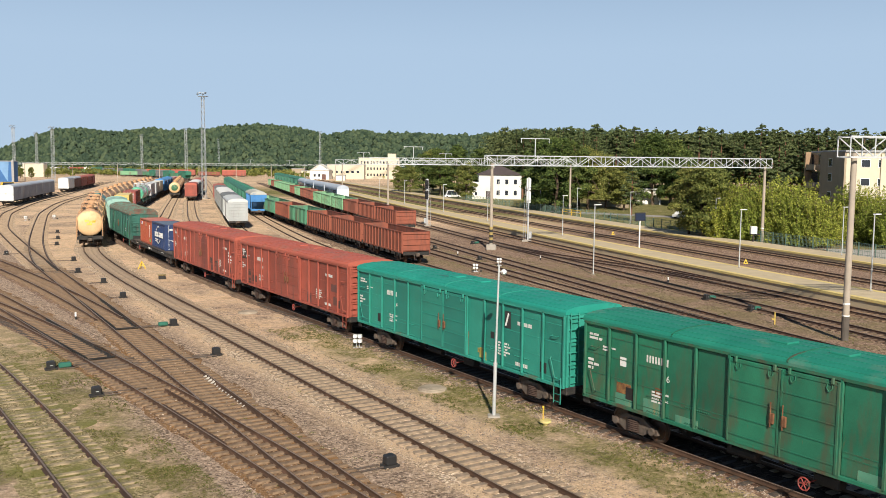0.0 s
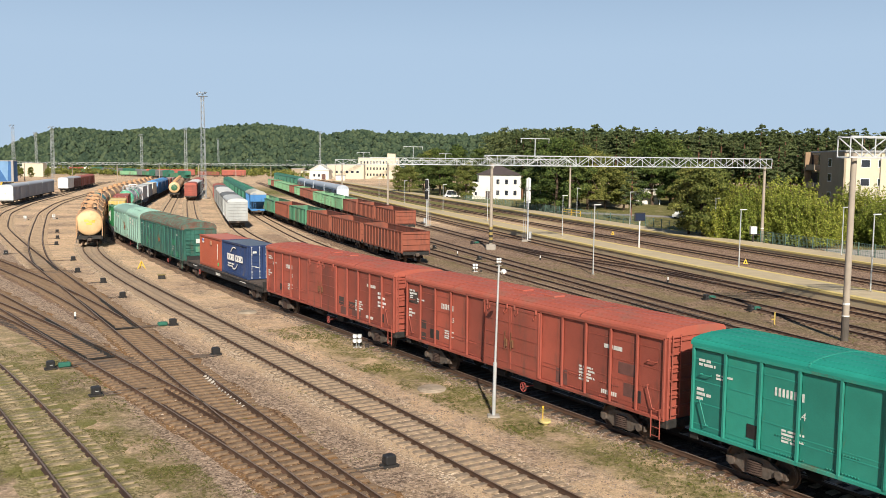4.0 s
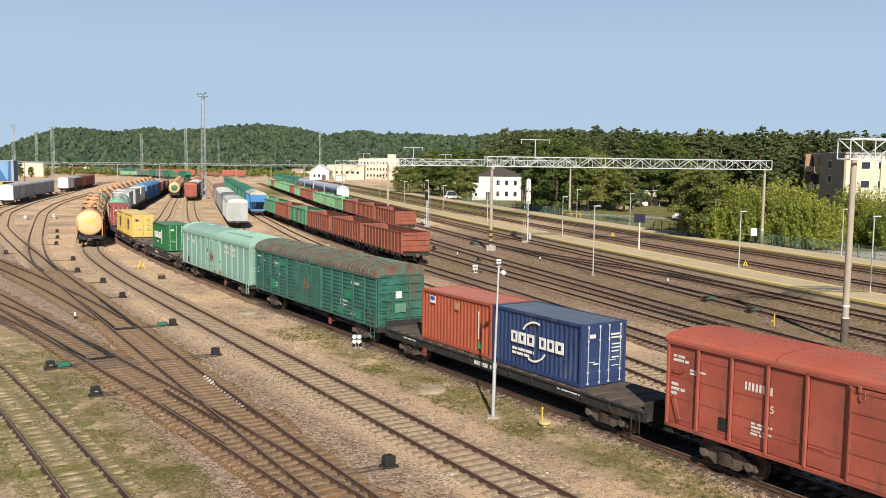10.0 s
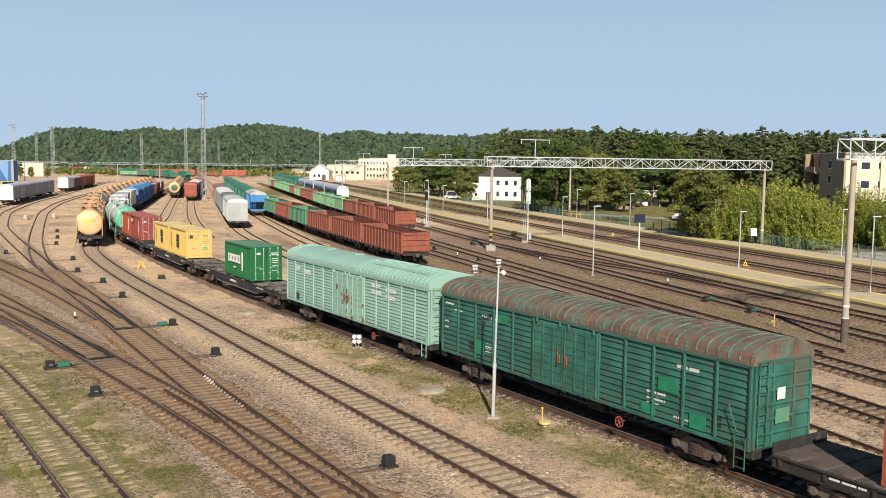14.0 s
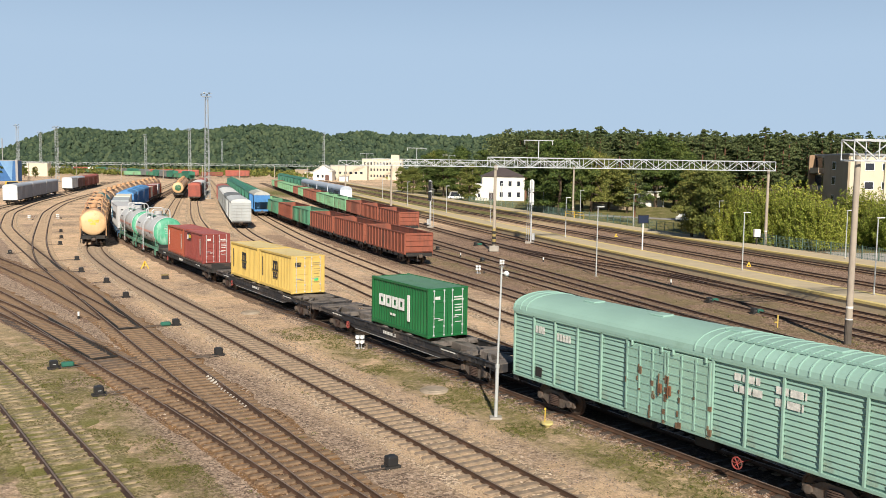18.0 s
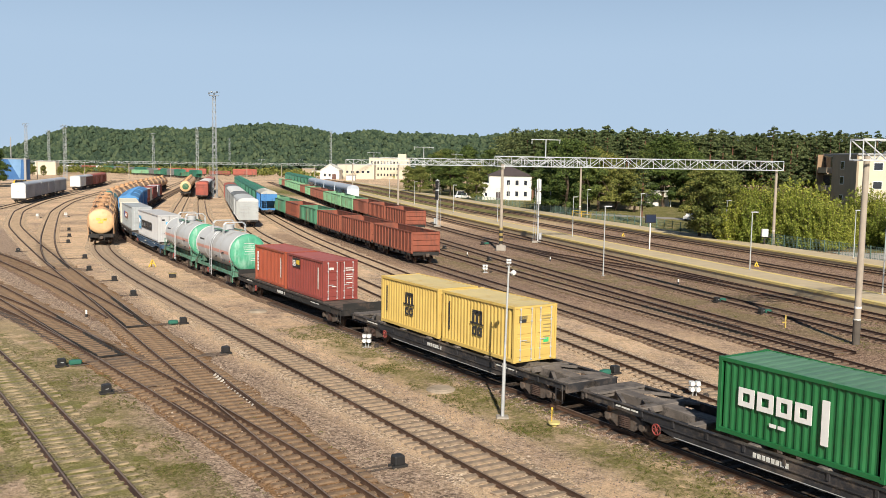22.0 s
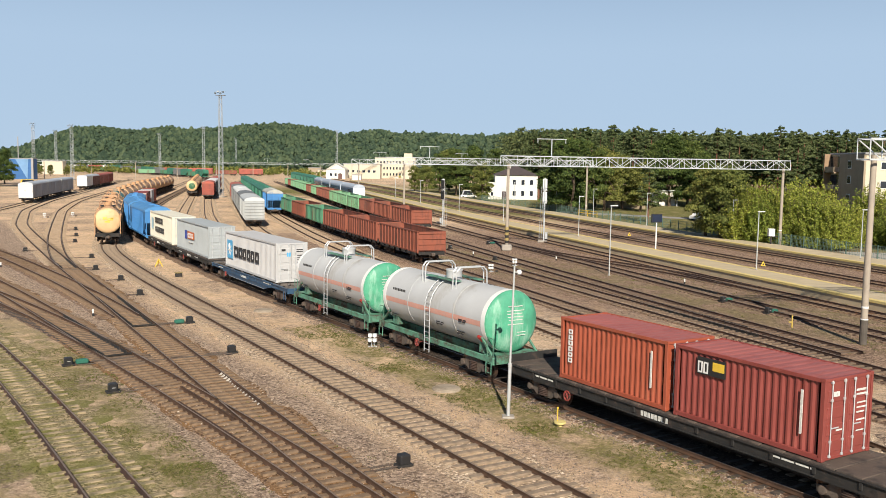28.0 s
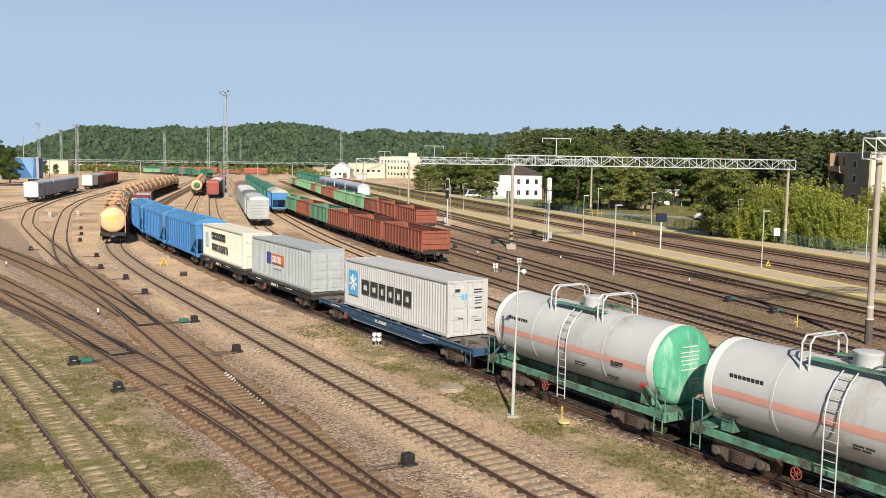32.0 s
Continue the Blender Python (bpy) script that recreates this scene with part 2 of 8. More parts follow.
def ground_material():
    m, t, b = nodes_of("yard_ground")
    v = coords(t)
    u_ax, v_ax = axis_dot(t, v, DU), axis_dot(t, v, DV)
    big, mid, fine, grit = noise_tex(t, v, 0.09, 6), noise_tex(t, v, 0.7, 6), noise_tex(t, v, 6, 5, 0.7), noise_tex(t, v, 28, 3, 0.7)
    sand = ramp(t, mid, [(0.3, (0.48, 0.34, 0.212)), (0.5, (0.67, 0.482, 0.315)), (0.72, (0.77, 0.578, 0.4))])
    stone = nd(t, "TexVoronoi", Scale=11.0)
    t.links.new(v, stone.inputs["Vector"])
    sep = t.nodes.new("ShaderNodeSeparateColor")
    t.links.new(stone.outputs["Color"], sep.inputs["Color"])
    gravel = ramp(t, math_node(t, "ADD", math_node(t, "MULTIPLY", sep.outputs["Red"], 0.55), math_node(t, "MULTIPLY", fine, 0.45)), [(0.2, (0.12, 0.083, 0.061)), (0.48, (0.335, 0.243, 0.176)), (0.85, (0.62, 0.475, 0.355))])
    grav_mask = ramp(t, math_node(t, "ADD", math_node(t, "MULTIPLY", big, 0.6), math_node(t, "MULTIPLY", mid, 0.4)), [(0.47, (0, 0, 0)), (0.6, (1, 1, 1))])
    c = mix(t, grav_mask, sand, gravel)
    # coarse ballast spread between the tracks on either side
    spread = band(t, u_ax, 8.6, 15.8, 0.7)
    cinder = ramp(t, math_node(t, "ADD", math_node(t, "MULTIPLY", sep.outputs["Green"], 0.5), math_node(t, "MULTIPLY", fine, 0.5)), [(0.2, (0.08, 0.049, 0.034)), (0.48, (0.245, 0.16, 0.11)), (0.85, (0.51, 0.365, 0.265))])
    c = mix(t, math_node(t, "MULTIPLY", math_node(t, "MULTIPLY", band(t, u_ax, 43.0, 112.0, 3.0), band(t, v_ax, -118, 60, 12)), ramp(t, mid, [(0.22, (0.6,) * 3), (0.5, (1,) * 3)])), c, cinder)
    c = mix(t, math_node(t, "MULTIPLY", spread, ramp(t, mid, [(0.22, (0.55,) * 3), (0.5, (1,) * 3)])), c, gravel)
    # grass where nobody walks
    grass_col = ramp(t, fine, [(0.3, (0.055, 0.07, 0.016)), (0.5, (0.15, 0.148, 0.042)), (0.74, (0.36, 0.285, 0.135))])
    places = math_node(t, "MAXIMUM", math_node(t, "MULTIPLY", band(t, u_ax, -40, 8.8, 0.8), band(t, v_ax, -62, 40, 8)),
                       math_node(t, "MULTIPLY", band(t, u_ax, 21.0, 24.2, 0.7), band(t, v_ax, -47, 20, 6)))
    places = math_node(t, "MAXIMUM", places, math_node(t, "MULTIPLY", math_node(t, "MULTIPLY", band(t, u_ax, 49, 60, 2.5), band(t, v_ax, -95, 30, 10)), 0.6))
    away = math_node(t, "MAXIMUM", math_node(t, "MULTIPLY", band(t, u_ax, 105, 3000, 6), band(t, v_ax, -330, 9000, 40)), band(t, u_ax, -3000, -14, 6))
    away = math_node(t, "MAXIMUM", away, band(t, v_ax, -9000, -690, 40))
    g = noise_tex(t, coords(t, shift=(7, 3, 0)), 0.42, 7, 0.66)
    patch = ramp(t, g, [(0.4, (0, 0, 0)), (0.53, (1, 1, 1))])
    tuft = ramp(t, fine, [(0.36, (0.25,) * 3), (0.58, (1,) * 3)])
    gm = math_node(t, "MULTIPLY", math_node(t, "MULTIPLY", places, patch), tuft)
    c = mix(t, gm, c, grass_col)
    c = mix(t, math_node(t, "MULTIPLY", away, ramp(t, g, [(0.3, (0.55,) * 3), (0.5, (1,) * 3)])), c, grass_col)
    c = mix(t, 1.0, c, ramp(t, grit, [(0.32, (0.5,) * 3), (0.45, (1.0,) * 3), (0.66, (1.25,) * 3)]), "MULTIPLY")
    c = mix(t, 1.0, c, ramp(t, noise_tex(t, coords(t, shift=(2, 9, 0)), 3.2, 6, 0.75), [(0.33, (0.66,) * 3), (0.5, (0.98,) * 3), (0.68, (1.12,) * 3)]), "MULTIPLY")
    t.links.new(c, b.inputs["Base Color"])
    b.inputs["Roughness"].default_value = 0.95
    b.inputs["Specular IOR Level"].default_value = 0.2
    bump(t, b, math_node(t, "ADD", fine, math_node(t, "MULTIPLY", grit, 0.6)), 1.0, 0.07)
    return m


def ballast_material(name, dark, mid_c, light, sandy):
    m, t, b = nodes_of(name)
    v = coords(t)
    stone = nd(t, "TexVoronoi", Scale=14.0)
    t.links.new(v, stone.inputs["Vector"])
    sep = t.nodes.new("ShaderNodeSeparateColor")
    t.links.new(stone.outputs["Color"], sep.inputs["Color"])
    c = ramp(t, sep.outputs["Red"], [(0.1, dark), (0.5, mid_c), (0.95, light)])
    big = noise_tex(t, v, 0.5, 6, 0.65)
    c = mix(t, ramp(t, big, [(0.42, (0, 0, 0)), (0.62, (1, 1, 1))]), c, sandy)
    fine = noise_tex(t, v, 20, 3)
    c = mix(t, 1.0, c, ramp(t, fine, [(0.32, (0.58,) * 3), (0.5, (0.95,) * 3), (0.66, (1.12,) * 3)]), "MULTIPLY")
    t.links.new(c, b.inputs["Base Color"])
    b.inputs["Roughness"].default_value = 0.95
    b.inputs["Specular IOR Level"].default_value = 0.2
    bump(t, b, math_node(t, "ADD", stone.outputs["Distance"], fine), 0.9, 0.04)
    return m


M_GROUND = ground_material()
M_BAL_SAND = ballast_material("sandy_ballast", (0.22, 0.16, 0.11), (0.48, 0.355, 0.245), (0.84, 0.69, 0.52), (0.59, 0.425, 0.275))
# oily stones, near black so that the colour carries the shade under the train
M_BAL_OIL_SHADE = ballast_material("oily_ballast", (0.016, 0.012, 0.01), (0.04, 0.03, 0.023), (0.13, 0.095, 0.07), (0.06, 0.04, 0.027))
M_BAL_BROWN = ballast_material("brown_ballast", (0.08, 0.049, 0.034), (0.225, 0.146, 0.104), (0.46, 0.335, 0.255), (0.275, 0.17, 0.105))
M_BAL_RUST = ballast_material("rusty_ballast", (0.07, 0.04, 0.024), (0.21, 0.124, 0.07), (0.42, 0.278, 0.17), (0.295, 0.165, 0.072))
M_BAL_STAIN = ballast_material("rust_stained_ballast", (0.03, 0.018, 0.013), (0.095, 0.054, 0.037), (0.23, 0.15, 0.105), (0.125, 0.066, 0.04))
M_BAL_GRASS = ballast_material("weedy_ballast", (0.15, 0.12, 0.06), (0.34, 0.27, 0.15), (0.52, 0.41, 0.26), (0.2, 0.19, 0.06))

g = Geo()
edges = [-4500, -1500, -600, -300, -150, -80, -40, 0, 40, 80, 150, 300, 600, 1500, 4500]
nx = len(edges)
g.add([(x, y + 100, -0.05) for y in edges for x in edges], [(j * nx + i, j * nx + i + 1, (j + 1) * nx + i + 1, (j + 1) * nx + i) for j in range(nx - 1) for i in range(nx - 1)])
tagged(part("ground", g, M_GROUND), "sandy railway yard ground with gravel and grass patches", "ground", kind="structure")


# ---------------------------------------------------------------- tracks
class Line:
    """A track's middle line: u as a smooth function of v."""

    def __init__(self, pts, soft=9.0):
        pts = sorted(pts, key=lambda p: p[1])
        vs, us = [p[1] for p in pts], [p[0] for p in pts]
        k0, k1 = (us[1] - us[0]) / (vs[1] - vs[0]), (us[-1] - us[-2]) / (vs[-1] - vs[-2])
        vs, us = [vs[0] - 90] + vs + [vs[-1] + 60], [us[0] - 90 * k0] + us + [us[-1] + 60 * k1]
        self.g = np.arange(vs[0], vs[-1], 1.0)
        raw = np.interp(self.g, vs, us)
        w = np.exp(-0.5 * (np.arange(-30, 31) / soft) ** 2)
        pad = np.concatenate([raw[0] - (raw[1] - raw[0]) * np.arange(30, 0, -1), raw, raw[-1] + (raw[-1] - raw[-2]) * np.arange(1, 31)])
        self.u = np.convolve(pad, w / w.sum(), "valid")
        step = np.hypot(1.0, np.diff(self.u))
        self.s = np.concatenate([[0], np.cumsum(step)])
        self.s -= np.interp(0.0, self.g, self.s)          # arc length, 0 at v = 0

    def at_v(self, v):
        return float(np.interp(v, self.g, self.u))

    def spot(self, s):
        v = float(np.interp(s, self.s, self.g))
        return P(float(np.interp(v, self.g, self.u)), v)

    def arc(self, v):
        return float(np.interp(v, self.g, self.s))

    def place(self, s, z=RAIL, span=8.0):
        """The pose of a vehicle whose middle is s metres along; x points towards the camera's side."""
        a, b = self.spot(s - span / 2), self.spot(s + span / 2)
        d = b - a
        m = (a + b) / 2
        return pose(m.x, m.y, z, 0, 0, math.degrees(math.atan2(d.y, d.x)))


RAIL_PROFILE = [(-0.1, 0), (0.1, 0), (0.03, 0.03), (0.015, 0.095), (0.036, 0.105), (0.036, 0.14), (-0.036, 0.14), (-0.036, 0.105), (-0.015, 0.095), (-0.03, 0.03)]
SLEEPER_MESHES = []
for k in range(5):
    g = Geo().cbox(-0.125, 0.125, -1.37, 1.37, -0.12, 0.02, 0.018)
    rr = random.Random(k)
    g.v = [(x + rr.uniform(-.012, .012), y + rr.uniform(-.05, .05), z + rr.uniform(-.012, .006)) for x, y, z in g.v]
    SLEEPER_MESHES.append(g.mesh("sleeper", M_SLEEPER))
PALE_MESHES = []
for me in SLEEPER_MESHES:
    me = me.copy()
    me.materials[0] = M_SLEEPER_PALE
    PALE_MESHES.append(me)
OLD_MESHES = []
for me in SLEEPER_MESHES:
    me = me.copy()
    me.materials[0] = M_SLEEPER_OLD
    OLD_MESHES.append(me)
GREY_MESHES = []
for me in SLEEPER_MESHES:
    me = me.copy()
    me.materials[0] = M_SLEEPER_GREY
    GREY_MESHES.append(me)
OIL_SHADE_MESHES = []
for me in SLEEPER_MESHES:
    me = me.copy()
    me.materials[0] = M_SLEEPER_OIL_SHADE
    OIL_SHADE_MESHES.append(me)
FAR_SLEEPER = Geo().box(-0.125, 0.125, -1.37, 1.37, -0.1, 0.02)


def sweep(line, s0, s1, off, z, prof, step, jitter=0.0):
    n = max(2, int((s1 - s0) / step) + 1)
    vs, fs, k = [], [], len(prof)
    for i in range(n):
        s = s0 + (s1 - s0) * i / (n - 1)
        a, b = line.spot(s - 0.5), line.spot(s + 0.5)
        d = (b - a).normalized()
        side = Vector((-d.y, d.x, 0))
        c = (a + b) / 2
        for y, zz in prof:
            j = random.uniform(-jitter, jitter)
            p = c + side * (off + y + j * 3)
            vs.append((p.x, p.y, z + zz + j * 0.2))
    for i in range(n - 1):
        for j in range(k - 1 if jitter else k):
            fs.append((i * k + j, (i + 1) * k + j, (i + 1) * k + (j + 1) % k, i * k + (j + 1) % k))
    return Geo().add(vs, [f[::-1] for f in fs])


SAND_T, BROWN_T, OLD_T = "track with worn wooden sleepers on sandy ballast", "track with dark sleepers on brown ballast", "old track half sunk in weeds and sand"
TRACK_COUNT = [0]


def track(line, v0, v1, near, bal, label, gap=0.56, width=1.55, pale=False, oil_shade=False, grey=False, stained=False):
    """A track from v0 to v1; sleepers in the stretch near are parts of their own."""
    k = TRACK_COUNT[0]
    TRACK_COUNT[0] += 1
    s0, s1 = line.arc(v0), line.arc(v1)
    root = thing("track", label, "railway track", "tracks of the yard", "structure")
    lift = (-0.038 if k >= 7 else -0.028) + 0.0015 * (k % 8)
    prof = [(-width - 0.5, -0.055), (-width + 0.3, lift), (-0.7, lift + .004), (0, lift - 0.006), (0.7, lift + .004), (width - 0.3, lift), (width + 0.5, -0.055)]
    old = label == OLD_T
    if old:
        prof = [(-2.0, -0.055), (-1.3, -0.012), (-0.9, 0.012), (-0.6, 0.02), (0, 0.006), (0.6, 0.02), (0.9, 0.012), (1.3, -0.012), (2.0, -0.055)]
    if bal:
        tagged(part("ballast", sweep(line, s0, s1, 0, 0, prof, 0.33 if old else 1.0, 0.09 if old else 0.035), bal, root), "gravel bed of the track", kind="stuff")
    for off in (-0.797, 0.797):
        rail = part("rail", sweep(line, s0, s1, off, 0.02, RAIL_PROFILE, 2.5), M_RAIL if 0 < k < 11 else M_RAIL_DARK, root)
        part("rail_head", sweep(line, s0, s1, off, 0.158, [(-0.032, 0), (0.032, 0), (0.028, 0.004), (-0.028, 0.004)], 2.5), M_RAILTOP, rail)
    if stained:
        for off in (-0.8, 0.8):
            tagged(part("stained_ballast", sweep(line, s0, s1, off, lift + 0.012, [(-0.34, -0.004), (0.0, 0.004), (0.34, -0.004)], 2.0, 0.03), M_BAL_STAIN, root), "rust-stained stones beside the rail", kind="stuff")
    rr = random.Random(100 + k)
    rest = Geo()
    s = s0
    while s < s1:
        v = float(np.interp(s, line.s, line.g))
        m = line.place(s + rr.uniform(-.03, .03), 0, 1.0) @ pose(0, rr.uniform(-.05, .05), 0, 0, 0, rr.uniform(-1.5, 1.5))
        if near and near[0] < v < near[1]:
            part("sleeper", rr.choice(OIL_SHADE_MESHES if oil_shade else OLD_MESHES if old else PALE_MESHES if pale else GREY_MESHES if grey else SLEEPER_MESHES), None, root, at=m @ pose(0, 0, rr.uniform(0.01, 0.055), 0, 0, rr.uniform(-5, 5)) if old else m @ pose(0, 0, -0.026 if oil_shade else 0.02))
        else:
            rest.merge(FAR_SLEEPER, m)
        s += gap * (rr.choice((0.85, 0.95, 1.0, 1.1, 1.3, 1.9)) if old else rr.uniform(0.95, 1.06))
    if rest.v:
        tagged(part("sleepers", rest, M_SLEEPER_SANDY if pale else M_SLEEPER_GREY if grey else M_SLEEPER, root), "wooden sleepers farther along the track", kind="stuff")
    return root


P1_EDGE = Line([(59, -26), (64.4, -48), (70.2, -69), (80.2, -104), (90, -137), (101.5, -173), (123, -240), (163, -360), (240, -590)])


def beside(off, extra=()):
    return Line([(P1_EDGE.at_v(v) + off, v) for v in (-25, -50, -75, -100, -130, -160, -200, -250, -300, -360, -450, -560)])


L_A = Line([(6.4, -5), (5.75, -28), (5.35, -40), (4.9, -48), (3.6, -65), (0, -100)])
L_B = Line([(12.4, -5), (11.9, -24.6), (10.9, -40), (9.6, -54), (8.8, -65), (7.9, -75), (5.4, -100)], 4)
L_B1 = Line([(10.7, -43), (10.0, -50), (8.9, -60), (7.4, -70), (5.6, -80), (1, -105)], 3)
L_C = Line([(12.0, -5), (12.2, -24), (12.85, -42), (13.35, -56), (13.75, -66), (14.2, -78), (14.5, -90), (14.9, -98), (15.5, -112), (16.3, -128), (17.6, -149), (23, -187), (34, -230), (48, -273), (73, -357), (110, -470)], 6)
L_K = Line([(13.3, -55), (13.2, -65), (12.9, -72), (12.5, -80), (11.7, -90), (10.9, -100), (7, -130), (0, -170)], 4)
L_H = Line([(14.4, -86), (14.7, -94), (15.6, -103), (18.2, -122), (22.6, -148), (29, -184), (38, -221), (46, -247), (70, -320)], 6)
L_D = Line([(17.2, -5), (17.5, -22), (17.8, -34), (18.25, -50), (18.75, -66), (19.3, -82), (21.0, -103), (22.6, -112), (36.5, -172), (54, -228), (78, -294), (117, -405), (160, -520)], 6)
L_E = Line([(25.2, 0), (25.2, -58), (25.6, -76), (26.5, -95), (27.9, -114), (30.4, -133), (41, -173), (59, -226), (83, -294), (122, -405), (170, -540)], 8)
L_0 = Line([(26.2, -8), (27.4, -25), (30.2, -43), (31.9, -52), (36, -75), (41.3, -101), (44.2, -117), (48.2, -132), (71, -205), (99, -293), (134, -404), (170, -520)])
L_1 = Line([(29, -12), (32.8, -30.5), (37.4, -53.5), (39.6, -64.8), (43.1, -83), (49.7, -112.6), (62.5, -160), (96, -267), (147, -427)])
L_2 = Line([(34, -12), (38.0, -30), (39.4, -37), (43.4, -56), (45.2, -66), (46.9, -76), (50, -92), (55.2, -118), (69, -175), (98, -267), (150, -430)])
L_3 = Line([(40.6, -15), (44, -32.5), (46.1, -43), (47.5, -50), (50.2, -63.4), (52, -71.5), (54.4, -83), (62.5, -118), (77, -175), (106, -267), (158, -430)])
L_4 = Line([(43, -15), (46.4, -33), (49.5, -46.5), (51.9, -55), (55.2, -69.3), (58, -80), (61.6, -94), (69, -121), (84, -172), (113, -262), (167, -430)])
L_5 = Line([(49, -18), (58.1, -54.6), (60.9, -64.5), (65.5, -82), (68.4, -93), (72, -106), (80, -133), (93, -175), (121, -262), (177, -430)])
L_6, L_7, L_8, L_9 = beside(-2.1), beside(6.3), beside(12.0), beside(19.7)
L_N1 = Line([(30.5, -122), (35, -133), (45, -160), (54, -189), (71.5, -244), (100, -333), (135, -440)])
L_N2 = Line([(38.5, -116), (42, -130), (50, -160), (70.5, -227), (100, -310), (137, -420)])
L_W = Line([(5, -150), (17, -185), (25, -211), (36, -247), (47, -282), (68, -343), (100, -454)])

track(L_A, -70, -12, (-60, -14), M_BAL_GRASS, OLD_T, 0.6)
track(L_B, -110, -12, (-80, -14), M_BAL_RUST, BROWN_T, width=1.2, grey=True)
track(L_B1, -105, -46, (-75, -50), M_BAL_BROWN, BROWN_T, width=1.1, oil_shade=True)
track(L_C, -92, -12, (-92, -14), M_BAL_RUST, BROWN_T, width=1.2, grey=True)
track(L_C, -440, -92, None, M_BAL_SAND, SAND_T, width=1.3, pale=True)
track(L_K, -165, -60, (-88, -62), M_BAL_BROWN, BROWN_T, width=1.3, grey=True)
track(L_H, -300, -90, None, None, BROWN_T, pale=True)
track(L_D, -480, -12, (-112, -14), M_BAL_SAND, SAND_T, width=1.5, pale=True)
# sleepers and middle strip are coloured dark to deepen the shade below the wagons
main_track = track(L_E, -500, -8, (-62, -10), M_BAL_BROWN, "track with sleepers and ballast darkened for the train's shade", width=1.3, oil_shade=True, stained=True)
tagged(part("oily_ballast", sweep(L_E, L_E.arc(-480), L_E.arc(-10), 0.35, -0.012, [(-1.0, -0.006), (-0.4, 0.004), (0.4, 0.004), (1.3, -0.006)], 1.5, 0.03), M_BAL_OIL_SHADE, main_track), "oily stones painted darker for the shade under the train", kind="stuff")
track(L_0, -480, -12, (-62, -14), M_BAL_SAND, SAND_T, pale=True)
track(L_1, -410, -14, (-66, -16), M_BAL_SAND, SAND_T, pale=True)
track(L_2, -410, -16, (-62, -20), M_BAL_BROWN, BROWN_T, width=1.15, stained=True)
track(L_3, -410, -20, (-62, -26), M_BAL_BROWN, BROWN_T, width=1.15, stained=True)
track(L_4, -410, -30, None, M_BAL_BROWN, BROWN_T, width=1.15, stained=True)
track(L_5, -410, -24, None, M_BAL_BROWN, BROWN_T, width=1.15, stained=True)
for ln in (L_6, L_7, L_8, L_9):
    track(ln, -520, -28, None, M_BAL_BROWN, BROWN_T, width=1.2, grey=True, stained=True)
L_X = Line([(L_5.at_v(-110), -110), (L_5.at_v(-92), -92), (L_5.at_v(-80) + 0.7, -80), (L_6.at_v(-62) - 1.0, -62), (L_6.at_v(-48), -48), (L_6.at_v(-36), -36)], 4)
track(L_X, -96, -44, None, M_BAL_BROWN, BROWN_T, width=1.15, stained=True)
track(L_N1, -420, -124, None, M_BAL_SAND, SAND_T, pale=True)
track(L_N2, -400, -118, None, M_BAL_SAND, SAND_T, pale=True)
track(L_W, -430, -155, None, M_BAL_SAND, SAND_T, pale=True)


# ---------------------------------------------------------------- points: blades, guard rails, braces
M_GREASE = surface("greased_black_steel", (0.02, 0.018, 0.016), 0.8, 0.0, 0.4, 3, 40, (0.09, 0.065, 0.045), 0.35, 2)


def extra_rail(parent, line, v0, v1, off0, off1, name, mat=None):
    """A short rail beside a track, its distance from the middle going from off0 to off1."""
    vs, fs, k = [], [], len(RAIL_PROFILE)
    n = 12
    for i in range(n + 1):
        f = i / n
        s = line.arc(v0 + (v1 - v0) * f)
        m = line.place(s, 0.02, 1.0) @ pose(0, off0 + (off1 - off0) * f, 0)
        vs += [m @ Vector((0, y * 0.9, z)) for y, z in RAIL_PROFILE]
    for i in range(n):
        fs += [(i * k + j, i * k + (j + 1) % k, (i + 1) * k + (j + 1) % k, (i + 1) * k + j) for j in range(k)]
    fs += [tuple(range(k)), tuple(range(n * k, (n + 1) * k))[::-1]]
    return part(name, Geo().add(vs, fs), mat or M_RAIL, parent)


M_BRACE = surface("whitewashed_braces", (0.5, 0.46, 0.4), 0.8, 0, 0.25, 4)
points = thing("railway_points", "steel switch blades and guard rails of the points", "railway points", kind="structure")
for ln, v0, v1, side in ((L_B, -62, -48.6, 1), (L_B, -62, -48.6, -1), (L_C, -69, -56.5, 1), (L_C, -69, -56.5, -1), (L_C, -98, -89, 1), (L_C, -98, -89, -1), (L_4, -50, -38, -1), (L_5, -62, -50, 1), (L_3, -48, -36, 1)):
    extra_rail(points, ln, v0, v1, side * 0.735, side * 0.6, "switch_blade", M_GREASE)
for ln, v0, v1, side in ((L_B, -37.5, -31, -1), (L_C, -40, -34, 1), (L_B, -40, -34, 0.4), (L_B, -66, -61, -1), (L_C, -80, -75, 1), (L_K, -76, -72, 1)):
    extra_rail(points, ln, v0, v1, side * 0.71, side * 0.71, "guard_rail")
brace = Geo().add([(-0.1, -0.06, 0.0), (0.1, -0.06, 0.0), (0.05, 0.16, 0.0), (-0.05, 0.16, 0.0), (-0.08, -0.06, 0.13), (0.08, -0.06, 0.13), (0.04, 0.1, 0.04), (-0.04, 0.1, 0.04)],
                  [(3, 2, 1, 0), (4, 5, 6, 7), (0, 1, 5, 4), (1, 2, 6, 5), (2, 3, 7, 6), (3, 0, 4, 7)])
white_brace, rusty_brace = brace.mesh("rail_brace", M_BRACE), brace.mesh("rail_brace", M_RAIL)
